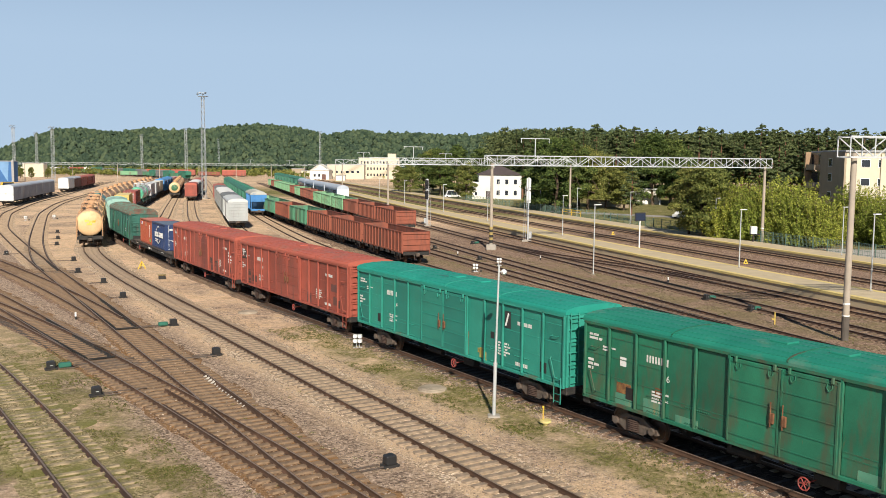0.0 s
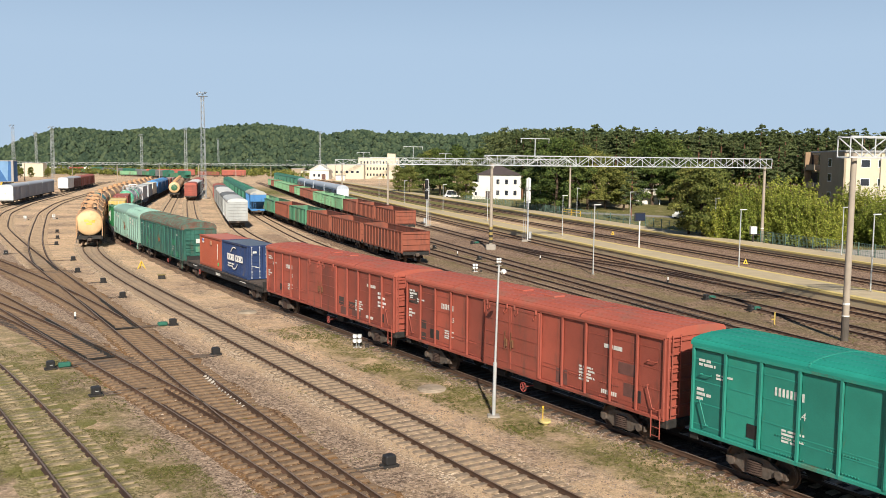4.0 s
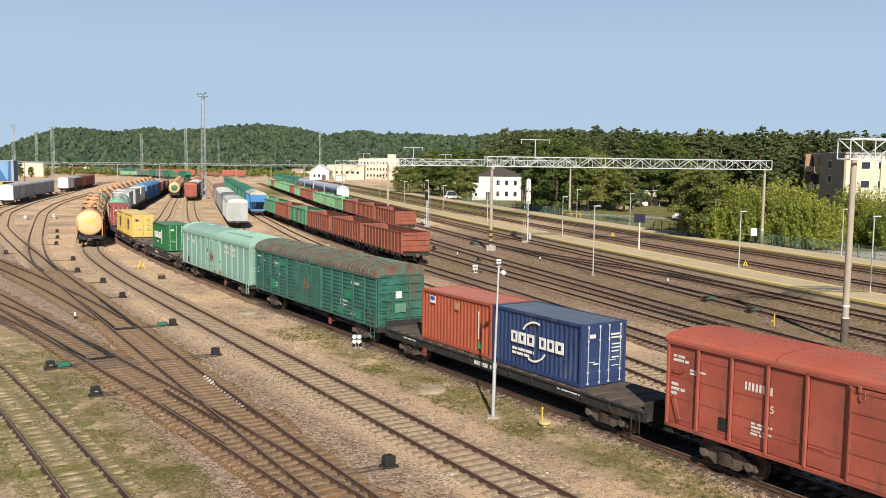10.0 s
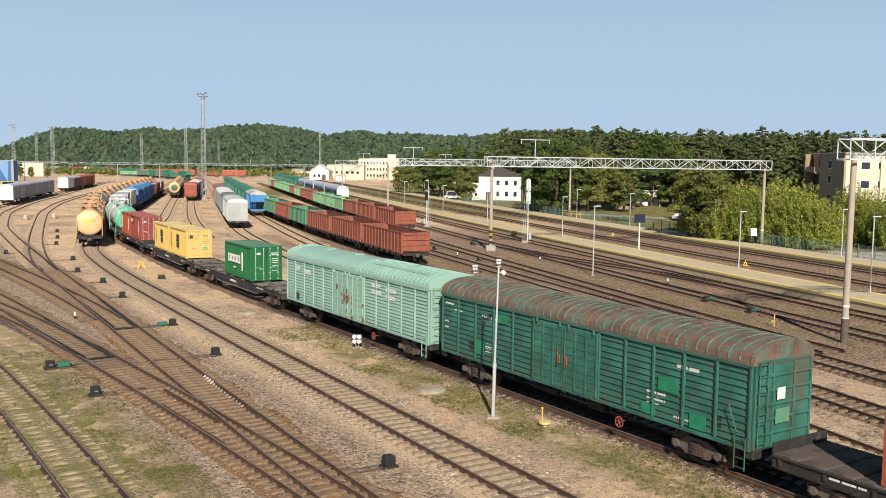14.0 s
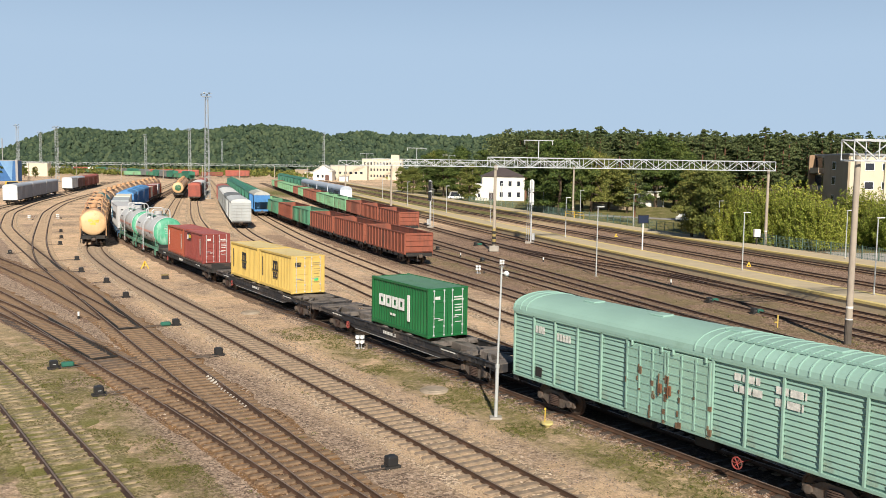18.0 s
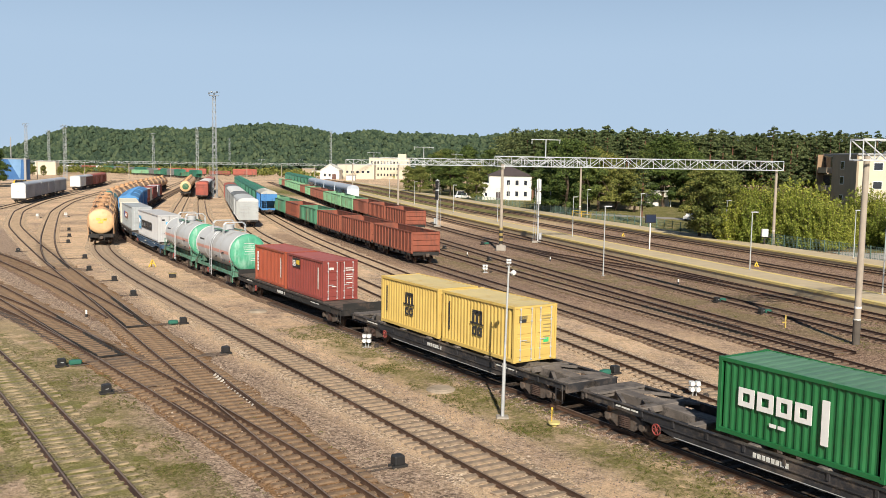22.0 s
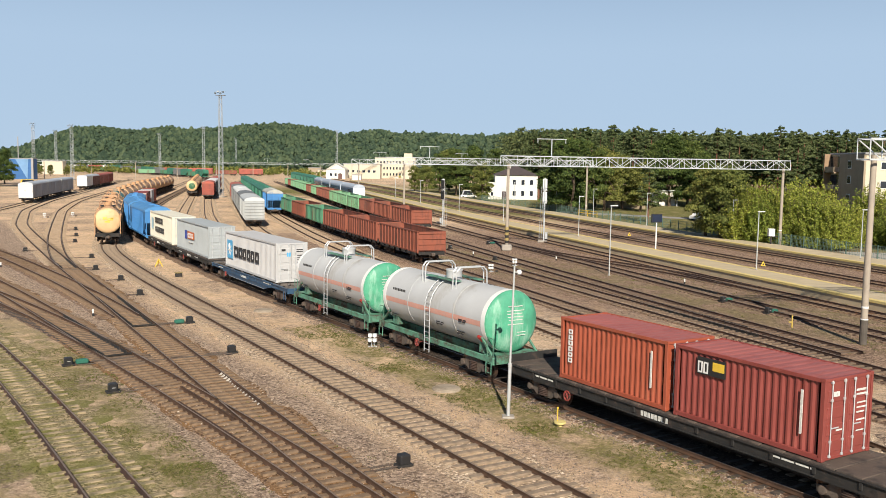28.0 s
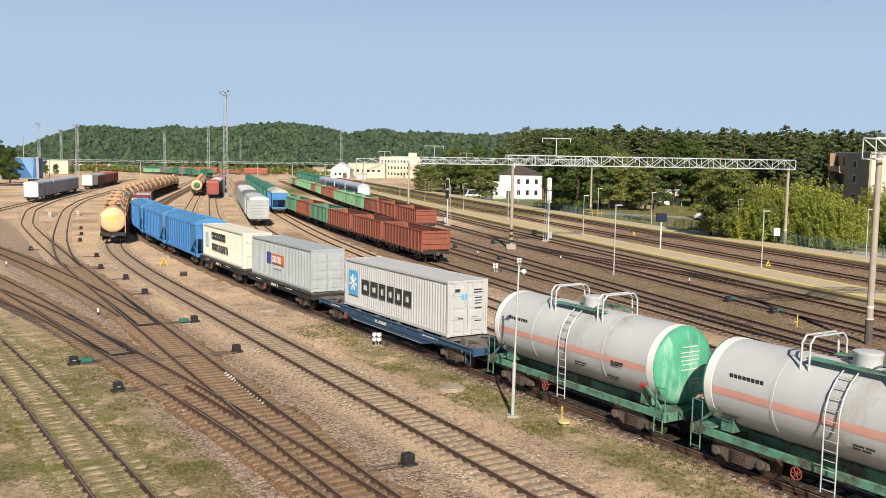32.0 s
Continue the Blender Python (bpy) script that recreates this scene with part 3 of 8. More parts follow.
for ln, v0, v1, off, me in ((L_C, -41.8, -35.9, 0.74, white_brace), (L_4, -39, -30, 0.9, rusty_brace), (L_5, -64, -55, 0.9, rusty_brace), (L_6, -70, -60, -0.9, rusty_brace)):
    s = ln.arc(v0)
    while s < ln.arc(v1):
        part("rail_brace", me, None, points, at=ln.place(s, 0, 1.0) @ pose(0, off, 0, 0, 0, 180 if off < -0.8 or 0 < off < 0.8 else 0))
        s += 0.42 if me == white_brace else 0.56
for ln, v, a, b in ((L_B, -47.6, -1.6, 1.5), (L_C, -56.6, -1.3, 2.2), (L_C, -46.2, -2.6, 2.6), (L_C, -88.6, -1.2, 2.0), (L_C, -87.5, -1.5, 1.5), (L_B, -49.5, -1.2, 1.2)):
    m = ln.place(ln.arc(v), 0, 1.0)
    part("stretcher_bar", Geo().bar(m @ Vector((0, a, 0.05)), m @ Vector((0, b, 0.05)), 0.07, 0.05), M_IRON, points)

for ln, v, a, b in ((L_B, -48.3, -0.85, 0.75), (L_C, -56.2, -0.8, 0.85)):
    m = ln.place(ln.arc(v), 0, 1.0)
    part("drive_plate", Geo().bar(m @ Vector((0, a, 0.09)), m @ Vector((0, b, 0.09)), 0.17, 0.06), M_GREASE, points)


# ---------------------------------------------------------------- railway vehicles: shared running gear
def gear_meshes():
    g = Geo().cbox(-0.22, 0.22, -1.0, 1.0, 0.42, 0.72, 0.04).lathe([(0.72, 0.24), (0.82, 0.24), (0.84, 0.2)], 12, "z")
    g.cbox(-0.9, 0.9, -0.7, -0.62, 0.3, 0.42, 0.02).cbox(-0.9, 0.9, 0.62, 0.7, 0.3, 0.42, 0.02)
    bolster = g.mesh("bogie", M_IRON)
    prof = [(-1.18, 0.36), (-1.16, 0.58), (-0.8, 0.66), (-0.45, 0.84), (0.45, 0.84), (0.8, 0.66), (1.16, 0.58), (1.18, 0.36), (0.72, 0.36), (0.48, 0.2), (-0.48, 0.2), (-0.72, 0.36)]
    g = Geo().extrude(prof, -0.07, 0.07)
    for x in (-0.925, 0.925):
        g.lathe([(-0.16, 0.1), (-0.15, 0.15), (0.1, 0.15), (0.12, 0.1)], 10, "y", (x, 0, 0.475))
    side = g.mesh("side_frame", M_IRON)
    g = Geo()
    coil = [p for k in range(6) for p in ((0.25 + k * 0.075, 0.075), (0.285 + k * 0.075, 0.105))] + [(0.7, 0.075)]
    g.lathe(coil, 14, "z")
    g.v = [(x * 3.0, y - 0.1, z) for x, y, z in g.v]
    spring = g.mesh("spring_nest", surface("spring_rust", (0.075, 0.047, 0.036), 0.7, 0.2, 0.3, 6))
    g = Geo().lathe([(-1.0, 0.08), (1.0, 0.08)], 8, "y")
    for s in (-1, 1):
        g.lathe([(s * 0.73, 0.12), (s * 0.735, 0.38), (s * 0.73, 0.505), (s * 0.76, 0.505), (s * 0.77, 0.475), (s * 0.86, 0.465), (s * 0.865, 0.4), (s * 0.83, 0.36), (s * 0.83, 0.18), (s * 0.86, 0.16), (s * 0.87, 0.1)], 24, "y")
        for a in range(3):       # chalk marks and balance pockets, so that the turning shows
            w = a * 2.1
            g.box(0.27 * math.cos(w) - 0.04, 0.27 * math.cos(w) + 0.04, s * 0.83 - 0.012, s * 0.83 + 0.012, 0.27 * math.sin(w) - 0.04, 0.27 * math.sin(w) + 0.04)
    wheels = g.mesh("wheelset", M_WHEEL, 40)
    g = Geo().cbox(-0.05, 0.5, -0.11, 0.11, 0.78, 1.0, 0.03).cbox(0.42, 0.62, -0.19, 0.2, 0.72, 1.06, 0.05)
    g.tube((0.2, -0.25, 0.9), (0.3, -0.3, 0.45), 0.03, 6).tube((0.3, -0.3, 0.45), (0.55, -0.15, 0.4), 0.03, 6)
    coupler = g.mesh("coupler", M_IRON)
    return bolster, side, spring, wheels, coupler


BOLSTER, SIDE_FRAME, SPRINGS, WHEELSET, COUPLER = gear_meshes()
g = Geo()
for i, me in enumerate((BOLSTER, SIDE_FRAME, SIDE_FRAME, WHEELSET, WHEELSET)):
    m = (Matrix(), pose(0, -1.02, 0), pose(0, 1.02, 0), pose(-0.925, 0, 0.475), pose(0.925, 0, 0.475))[i]
    g.add([m @ v.co for v in me.vertices], [tuple(p.vertices) for p in me.polygons])
PLAIN_BOGIE = g.mesh("bogie", M_IRON)

MOVING, TURNING = [], []       # things of the train with their place along it; wheelsets that turn


def bogie(parent, x, turns=False, full=True):
    if not full:
        return part("bogie", PLAIN_BOGIE, None, parent, at=pose(x, 0, 0))
    b = part("bogie", BOLSTER, None, parent, at=pose(x, 0, 0))
    for s in (-1, 1):
        part("side_frame", SIDE_FRAME, None, b, at=pose(0, s * 1.09, 0))
        part("spring_nest", SPRINGS, None, b, "rusty coil springs", at=pose(0, s * 1.09, 0) @ pose(0, 0, 0, 0, 0, 0 if s < 0 else 180))
        w = part("wheelset", WHEELSET, None, b, at=pose(s * 0.925, 0, 0.475))
        if turns:
            TURNING.append(w)
    return b


def couplers(parent, half):
    part("coupler", COUPLER, None, parent, at=pose(half - 0.02, 0, 0))
    part("coupler", COUPLER, None, parent, at=pose(-half + 0.02, 0, 0, 0, 0, 180))


def ride(ob, q0, q1, span=None, z=RAIL):
    MOVING.append((ob, (q0 + q1) / 2, span or abs(q1 - q0) * 0.7, z))
    return ob


def digits(x0, z0, n, w, h, gap=0.35, y=0.0, skip=()):
    """Unreadable lettering: a row of small upright bars."""
    g = Geo()
    for i in range(n):
        if i not in skip:
            g.box(x0 + i * w * (1 + gap), x0 + i * w * (1 + gap) + w, y - 0.004, y + 0.004, z0, z0 + h)
    return g


def lines(x0, z0, widths, h, y=0.0):
    """Unreadable small print: lines of words as thin bars, downwards from z0."""
    g = Geo()
    for k, w in enumerate(widths):
        x = x0
        while x < x0 + w - 0.01:
            d = min(0.16 + 0.1 * ((k * 7 + int(x * 31)) % 4), x0 + w - x)
            g.box(x, x + d, y - 0.004, y + 0.004, z0 - k * h * 1.6 - h, z0 - k * h * 1.6)
            x += d + 0.06
    return g


def word(text, size, parent, name, at, mat, label=""):
    """Readable lettering in the built-in font, as a mesh."""
    c = bpy.data.curves.new(name, "FONT")
    c.body, c.size, c.extrude = text, size, 0.004
    tmp = bpy.data.objects.new(name, c)
    scene.collection.objects.link(tmp)
    bpy.context.view_layer.update()
    me = bpy.data.meshes.new_from_object(tmp.evaluated_get(bpy.context.evaluated_depsgraph_get()))
    bpy.data.objects.remove(tmp)
    me.materials.clear()
    me.materials.append(mat)
    return part(name, me, None, parent, label, at=at @ pose(0, 0, 0, 90))


M_HANDRED = surface("worn_red", (0.33, 0.055, 0.045), 0.7, 0, 0.3, 6, 40, GRIME, 0.4, 4)


def hand_wheel(parent, x, y, z):
    g = Geo()
    ring = [(0.2 * math.cos(a * math.pi / 6), 0, 0.2 * math.sin(a * math.pi / 6)) for a in range(13)]
    g.pipe(ring, 0.025, 5)
    for a in range(3):
        w = a * math.pi / 3
        g.tube((0.2 * math.cos(w), 0, 0.2 * math.sin(w)), (-0.2 * math.cos(w), 0, -0.2 * math.sin(w)), 0.018, 5)
    g.tube((0, 0, 0), (0, 0.7, 0), 0.02, 5)
    part("hand_wheel", g, M_HANDRED, parent, "red brake hand wheel", at=pose(x, y, z))


def ladder(parent, x, y, z0, z1, mat, width=0.42, along="x", name="ladder"):
    g = Geo()
    ends = ((x - width / 2, y), (x + width / 2, y)) if along == "x" else ((x, y - width / 2), (x, y + width / 2))
    for ex, ey in ends:
        g.tube((ex, ey, z0), (ex, ey, z1), 0.022, 6)
    n = int((z1 - z0) / 0.32)
    for k in range(n + 1):
        z = z0 + 0.08 + k * (z1 - z0 - 0.16) / max(1, n)
        g.tube((*ends[0], z), (*ends[1], z), 0.016, 6)
    return part(name, g, mat, parent)


# ---------------------------------------------------------------- boxcars
def arch(hw, eave, crest, n=14, over=0.0):
    """Roof profile in y, z from the far eave to the near one and back below."""
    top = []
    for i in range(n + 1):
        a = math.pi * i / n
        y = (hw + over) * math.cos(a)
        z = eave + (crest - eave) * (math.sin(a) ** 0.8)
        top.append((y, z))
    low = [(-(hw + over), eave - 0.09), (-(hw - 0.1), eave - 0.09), (hw - 0.1, eave - 0.09), (hw + over, eave - 0.09)]
    return top + low


SHEETS = {}
M_RIB_OLD = surface("worn_green_ribs", (0.1, 0.19, 0.15), 0.75, 0, 0.3, 2, 25, (0.12, 0.07, 0.05), 0.6, 1.4)
M_LATCH = surface("rusted_latch", (0.17, 0.075, 0.035), 0.85, 0, 0.4, 6)


def sheet_material(body):
    """The body's paint again, each sheet weathered a little differently."""
    if body.name not in SHEETS:
        m = body.copy()
        m.name = body.name + "_sheet"
        t = m.node_tree
        b = t.nodes["Principled BSDF"]
        old = b.inputs["Base Color"].links[0].from_socket
        inf = t.nodes.new("ShaderNodeObjectInfo")
        c = mix(t, 1.0, old, ramp(t, inf.outputs["Random"], [(0, (0.7, 0.72, 0.75)), (0.35, (0.95, 0.92, 0.9)), (0.7, (1.05, 1.08, 1.08)), (1, (1.3, 1.22, 1.15))]), "MULTIPLY")
        v = coords(t, (1, 1, 0.3), shift=(5, 2, 1))
        n = noise_tex(t, v, 2.2, 7, 0.7)
        c = mix(t, ramp(t, n, [(0.6, (0, 0, 0)), (0.72, (0.75,) * 3)]), c, (0.15, 0.075, 0.035))
        t.links.new(c, b.inputs["Base Color"])
        SHEETS[body.name] = m
    return SHEETS[body.name]


def boxcar(q0, q1, body, roof, style, label, turns=True, group="boxcars of the train", seed=0):
    L, hw = q1 - q0, 1.5
    h = L / 2
    root = thing("boxcar", label, "boxcar", group)
    slat = style != "smooth"
    bottom, eave, crest = 1.16, (4.02 if slat else 4.24), (4.66 if slat else 4.5)
    part("body", Geo().box(-h, h, -hw + 0.05, hw - 0.05, bottom, eave - 0.05), body, root)
    g = Geo()
    prof = arch(hw, eave, crest, 16, 0.06)
    g.prism(prof, -h - 0.05, h + 0.05)
    r = part("roof", g, roof, root, "rusted sheet-metal roof" if style == "old" else "")
    if not slat:        # lengthwise battens and cross joints of the roof sheets
        for y, z in prof[2:15:2]:
            part("roof_batten", Geo().cbox(-h - 0.03, h + 0.03, y - 0.016, y + 0.016, z - 0.02, z + 0.02, 0.006), roof, r)
        for x in (-0.5 * h, 0.02 * h, 0.5 * h):
            g = Geo()
            for (ya, za), (yb, zb) in zip(prof[:16], prof[1:17]):
                g.bar((x, ya, za + 0.008), (x, yb, zb + 0.008), 0.06, 0.03)
            part("roof_joint", g, body, r)
    if slat:
        g = Geo()
        n = 44 if style == "mint" else 40
        for k in range(n + 1):          # hoops over the arched roof
            x = -h + 0.05 + (L - 0.1) * k / n
            if style == "mint" and -0.88 * h < x < 0.12 * h:
                continue
            top = [(y * 1.004, z + 0.012) for y, z in prof[:17]]
            for (ya, za), (yb, zb) in zip(top, top[1:]):
                g.bar((x, ya, za), (x, yb, zb), 0.045, 0.04)
        tagged(part("roof_ribbing", g, M_RIB_OLD if style == "old" else roof, r), kind="stuff")
    for x in ((-0.62 * h, -0.2 * h, 0.2 * h, 0.62 * h) if slat else (-0.12 * h, 0.12 * h)):
        part("roof_hatch", Geo().cbox(x - 0.35, x + 0.35, -0.3, 0.3, crest - 0.02, crest + 0.06, 0.02), roof, r, "small closed roof hatch")
    if style == "mint":
        g = Geo()
        for y in (-1.02, -0.78):
            g.bar((0.25 * h, y, crest - 0.08), (0.92 * h, y, crest - 0.08), 0.06)
        for k in range(7):
            x = 0.25 * h + k * 0.11 * h
            g.bar((x, -1.05, crest - 0.1), (x, -0.75, crest - 0.1), 0.05)
        part("roof_walk", g, roof, r)
    half_door = 2.02
    n = 5
    bay = (h - half_door) / n
    posts = [half_door + k * bay for k in range(n + 1)]
    post_g = Geo().cbox(-0.05, 0.05, -0.06, 0.03, bottom, eave - 0.12, 0.012)
    post_me = post_g.mesh("post", body)
    for s in (-1, 1):
        turn = pose(0, 0, 0, 0, 0, 0 if s < 0 else 180)
        for sx in (-1, 1):
            for k, x in enumerate(posts):
                xx = sx * min(x, h - 0.06)
                part("post", post_me, None, root, at=pose(xx, s * hw, 0) @ turn)
        part("sill", Geo().cbox(-h, h, s * hw - 0.06, s * hw + 0.035, bottom - 0.05, bottom + 0.08, 0.015), body, root)
        part("top_rail", Geo().cbox(-h, h, s * hw - 0.06, s * hw + 0.05, eave - 0.2, eave - 0.08, 0.015), body, root)
        if slat:
            g = Geo()
            m = 11 if style == "old" else 14
            for k in range(m):
                z = bottom + 0.12 + k * (eave - 0.32 - bottom) / m
                d = (eave - 0.32 - bottom) / m
                g.add([(-bay / 2 + .05, 0, z), (bay / 2 - .05, 0, z), (bay / 2 - .05, -0.05, z + 0.03), (-bay / 2 + .05, -0.05, z + 0.03), (-bay / 2 + .05, 0, z + d * 0.9), (bay / 2 - .05, 0, z + d * 0.9)],
                      [(0, 1, 2, 3), (3, 2, 5, 4), (0, 3, 4), (1, 5, 2)])
            slat_me = g.mesh("slat_panel", body)
            for sx in (-1, 1):
                for k in range(n):
                    part("slat_panel", slat_me, None, root, at=pose(sx * (half_door + bay * (k + 0.5)), s * (hw - 0.05), 0) @ turn)
        else:
            sheet = Geo().cbox(-bay / 2 + 0.05, bay / 2 - 0.05, -0.012, 0.02, bottom + 0.1, eave - 0.22, 0.008).mesh("side_sheet", sheet_material(body))
            rib = Geo().box(-bay / 2 + 0.09, bay / 2 - 0.09, -0.012, 0.012, 0, 0.035).mesh("pressed_rib", body)
            for sx in (-1, 1):
                for k in range(n if s < 0 else 0):           # low pressed ribs in each bay
                    part("side_sheet", sheet, None, root, at=pose(sx * (half_door + bay * (k + 0.5)), s * (hw - 0.05), 0))
                    for z in (bottom + 0.62, bottom + 0.78) if k < 2 else (bottom + 0.25, bottom + 1.0, bottom + 1.75, bottom + 2.5):
                        part("pressed_rib", rib, None, root, at=pose(sx * (half_door + bay * (k + 0.5)), s * (hw - 0.05) - 0.012, z))
        for sx in (-1, 1):
            g = Geo().cbox(0, half_door - 0.02, -0.05, 0.05, bottom + 0.06, eave - 0.24, 0.015)
            bars = []
            if slat:
                bars = [(x, x + 0.07, -0.085, bottom + 0.1, eave - 0.28) for x in (0.02, 0.66, 1.3, 1.9)]
                bars += [(0.08, 1.92, -0.07, bottom + 0.3 + k * 0.3, bottom + 0.35 + k * 0.3) for k in range(9)]
            else:
                bars = [(0.08, half_door - 0.1, -0.07, bottom + 0.32 + k * 0.6, bottom + 0.36 + k * 0.6) for k in range(5)]
                bars += [(x, x + 0.06, -0.075, bottom + 0.08, eave - 0.26) for x in (0.01, half_door - 0.1)]
            m = pose(0 if sx > 0 else -half_door + 0.02, s * (hw + 0.02), 0)
            if s > 0:
                m = pose(half_door - 0.02 if sx > 0 else 0, s * (hw + 0.02), 0, 0, 0, 180)
            d = part("sliding_door", g, sheet_material(body), root, at=m)
            if s > 0:
                continue
            for x0, x1, y0, z0, z1 in bars:
                part("stiffener", Geo().box(x0, x1, y0, -0.045, z0, z1), body, d)
            lx = 0.16 if sx > 0 else half_door - 0.3
            part("door_latch", Geo().cbox(lx - 0.06, lx + 0.12, -0.14, -0.06, bottom + 1.05, bottom + 1.4, 0.02).tube((lx, -0.13, bottom + 0.95), (lx, -0.13, bottom + 1.75), 0.02, 6), M_LATCH, d, "rusty door latch")
            for x in (0.25, half_door - 0.3):
                part("door_hanger", Geo().cbox(x, x + 0.1, -0.12, -0.04, eave - 0.34, eave - 0.14, 0.02), body, d)
    for e in (-1, 1):
        g = Geo()
        wall = part("end_wall", Geo().box(min(e * h, e * (h + 0.012)), max(e * h, e * (h + 0.012)), -hw + 0.05, hw - 0.05, bottom, eave - 0.06), body, root)
        for k in range(6):
            z = bottom + 0.4 + k * 0.48
            part("end_rib", Geo().cbox(min(e * h, e * (h + 0.07)), max(e * h, e * (h + 0.07)), -hw + 0.1, hw - 0.1, z, z + 0.1, 0.02), body, wall)
        for y in (-hw + 0.05, -0.56, 0.5, hw - 0.11) if style == "old" else (-hw + 0.05, hw - 0.11):
            part("end_post", Geo().cbox(min(e * h, e * (h + 0.08)), max(e * h, e * (h + 0.08)), y, y + 0.08, bottom, eave - 0.1, 0.015), body, wall)
        part("end_beam", Geo().cbox(min(e * (h - 0.3), e * (h + 0.09)), max(e * (h - 0.3), e * (h + 0.09)), -1.45, 1.45, 0.84, 1.16, 0.03), M_DARK, root)
        ladder(root, e * (h - 0.35), -e * (hw + 0.08), 0.45, 1.55, body, name="foot_step")
        ladder(root, e * (h + 0.12), -e * 1.1, bottom + 0.1, eave, body, along="y")
    g = Geo().cbox(-h + 0.3, h - 0.3, -0.28, 0.28, 0.7, 1.12, 0.03)
    for k in range(9):
        x = -h + 1.2 + k * (L - 2.4) / 8
        g.box(x - 0.06, x + 0.06, -1.4, 1.4, 0.95, 1.13)
    g.tube((-2.6, -0.6, 0.62), (-1.4, -0.6, 0.62), 0.17, 10).cbox(0.8, 1.7, -0.9, -0.5, 0.5, 0.85, 0.04)
    part("underframe", g, M_DARK, root)
    for x in (-h + 2.45, h - 2.45):
        bogie(root, x, turns)
    couplers(root, h + 0.05)
    hand_wheel(root, 0.1 * h if not slat else 0.35 * h, -1.5, 0.62)
    ride(root, q0, q1)
    return root, hw, bottom, eave, h


M_INK = surface("white_lettering", (0.62, 0.62, 0.58), 0.7, 0, 0.25, 8)
M_INKB = surface("black_lettering", (0.03, 0.03, 0.032), 0.6, 0, 0.2, 8)


def boxcar_marks(root, hw, h, bottom, num, count, x_left=True):
    """White numbers and small print on the near side, with a dark repair panel."""
    y = -hw + 0.04 - 0.012
    part("lettering", digits(-h + 3.3, 3.1, 8, 0.075, 0.26, 0.85, y=y), M_INK, root, "white running number")
    word(num, 0.34, root, "figure", pose(-h + 4.1, y, 2.55), M_INK, "white figure " + num)
    part("lettering", lines(-h + 0.25, 3.7, (0.5, 0.7), 0.09, y), M_INK, root)
    part("lettering", lines(-h + 1.0, 3.3, (0.7, 0.4), 0.07, y), M_INK, root)
    part("lettering", lines(-h + 0.2, 2.7, (0.3, 0.6, 0.3), 0.1, y), M_INK, root)
    part("lettering", lines(-h + 3.6, 2.1, (0.8, 0.6, 0.8, 0.5), 0.07, y), M_INK, root)
    part("lettering", lines(h - 4.6, 2.3, (0.8, 0.9, 0.7, 0.9, 0.6), 0.08, y), M_INK, root)
    part("lettering", lines(h - 3.2, 3.4, (1.0,), 0.16, y), M_INK, root)
    part("lettering", digits(h - 3.3, 1.45, 8, 0.08, 0.16, y=y), M_INK, root)
    part("notice_board", Geo().cbox(-h + 2.3, -h + 2.75, y - 0.015, y + 0.02, 1.5, 1.95, 0.008), M_BLACK, root, "small black chalk board")
    part("notice_board", Geo().cbox(h - 1.6, h - 1.2, y - 0.015, y + 0.02, 1.5, 1.95, 0.008), M_BLACK, root, "small black chalk board")


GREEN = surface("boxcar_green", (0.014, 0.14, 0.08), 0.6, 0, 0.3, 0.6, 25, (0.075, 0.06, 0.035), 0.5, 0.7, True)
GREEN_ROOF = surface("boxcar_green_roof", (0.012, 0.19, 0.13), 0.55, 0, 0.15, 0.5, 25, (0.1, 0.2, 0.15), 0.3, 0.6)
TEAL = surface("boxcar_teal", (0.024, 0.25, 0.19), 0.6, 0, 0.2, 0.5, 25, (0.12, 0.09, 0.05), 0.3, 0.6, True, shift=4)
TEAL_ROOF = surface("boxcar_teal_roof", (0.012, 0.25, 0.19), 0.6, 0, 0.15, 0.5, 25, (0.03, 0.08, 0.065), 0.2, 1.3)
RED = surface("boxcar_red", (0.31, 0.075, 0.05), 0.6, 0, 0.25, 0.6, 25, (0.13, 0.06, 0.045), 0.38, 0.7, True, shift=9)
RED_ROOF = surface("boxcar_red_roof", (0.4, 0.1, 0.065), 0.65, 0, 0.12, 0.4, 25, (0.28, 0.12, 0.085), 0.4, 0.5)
DKGREEN = surface("old_boxcar_green", (0.028, 0.125, 0.095), 0.6, 0, 0.35, 0.9, 25, (0.09, 0.07, 0.05), 0.42, 1.2, True, shift=2)
OLD_ROOF = surface("rusted_roof", (0.15, 0.085, 0.062), 0.85, 0, 0.4, 1.6, 18, (0.06, 0.15, 0.115), 0.5, 2.4)
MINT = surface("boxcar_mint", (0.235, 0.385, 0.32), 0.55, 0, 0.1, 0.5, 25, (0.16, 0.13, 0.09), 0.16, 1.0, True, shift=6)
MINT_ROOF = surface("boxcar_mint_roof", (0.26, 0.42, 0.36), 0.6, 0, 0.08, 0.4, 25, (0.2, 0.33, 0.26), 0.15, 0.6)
M_PATCH_RUST = surface("rust_patch", (0.17, 0.075, 0.03), 0.85, 0, 0.35, 3, 25, (0.3, 0.16, 0.05), 0.4, 3)
M_PATCH_GREEN = surface("pale_green_patch", (0.08, 0.24, 0.16), 0.6, 0, 0.2, 2, 25, (0.25, 0.2, 0.1), 0.4, 2.5, True)
M_VIVID = surface("fresh_green_patch", (0.015, 0.2, 0.1), 0.6, 0, 0.2, 2)
M_PATCH_RED = surface("dark_red_patch", (0.14, 0.06, 0.05), 0.7, 0, 0.25, 3)

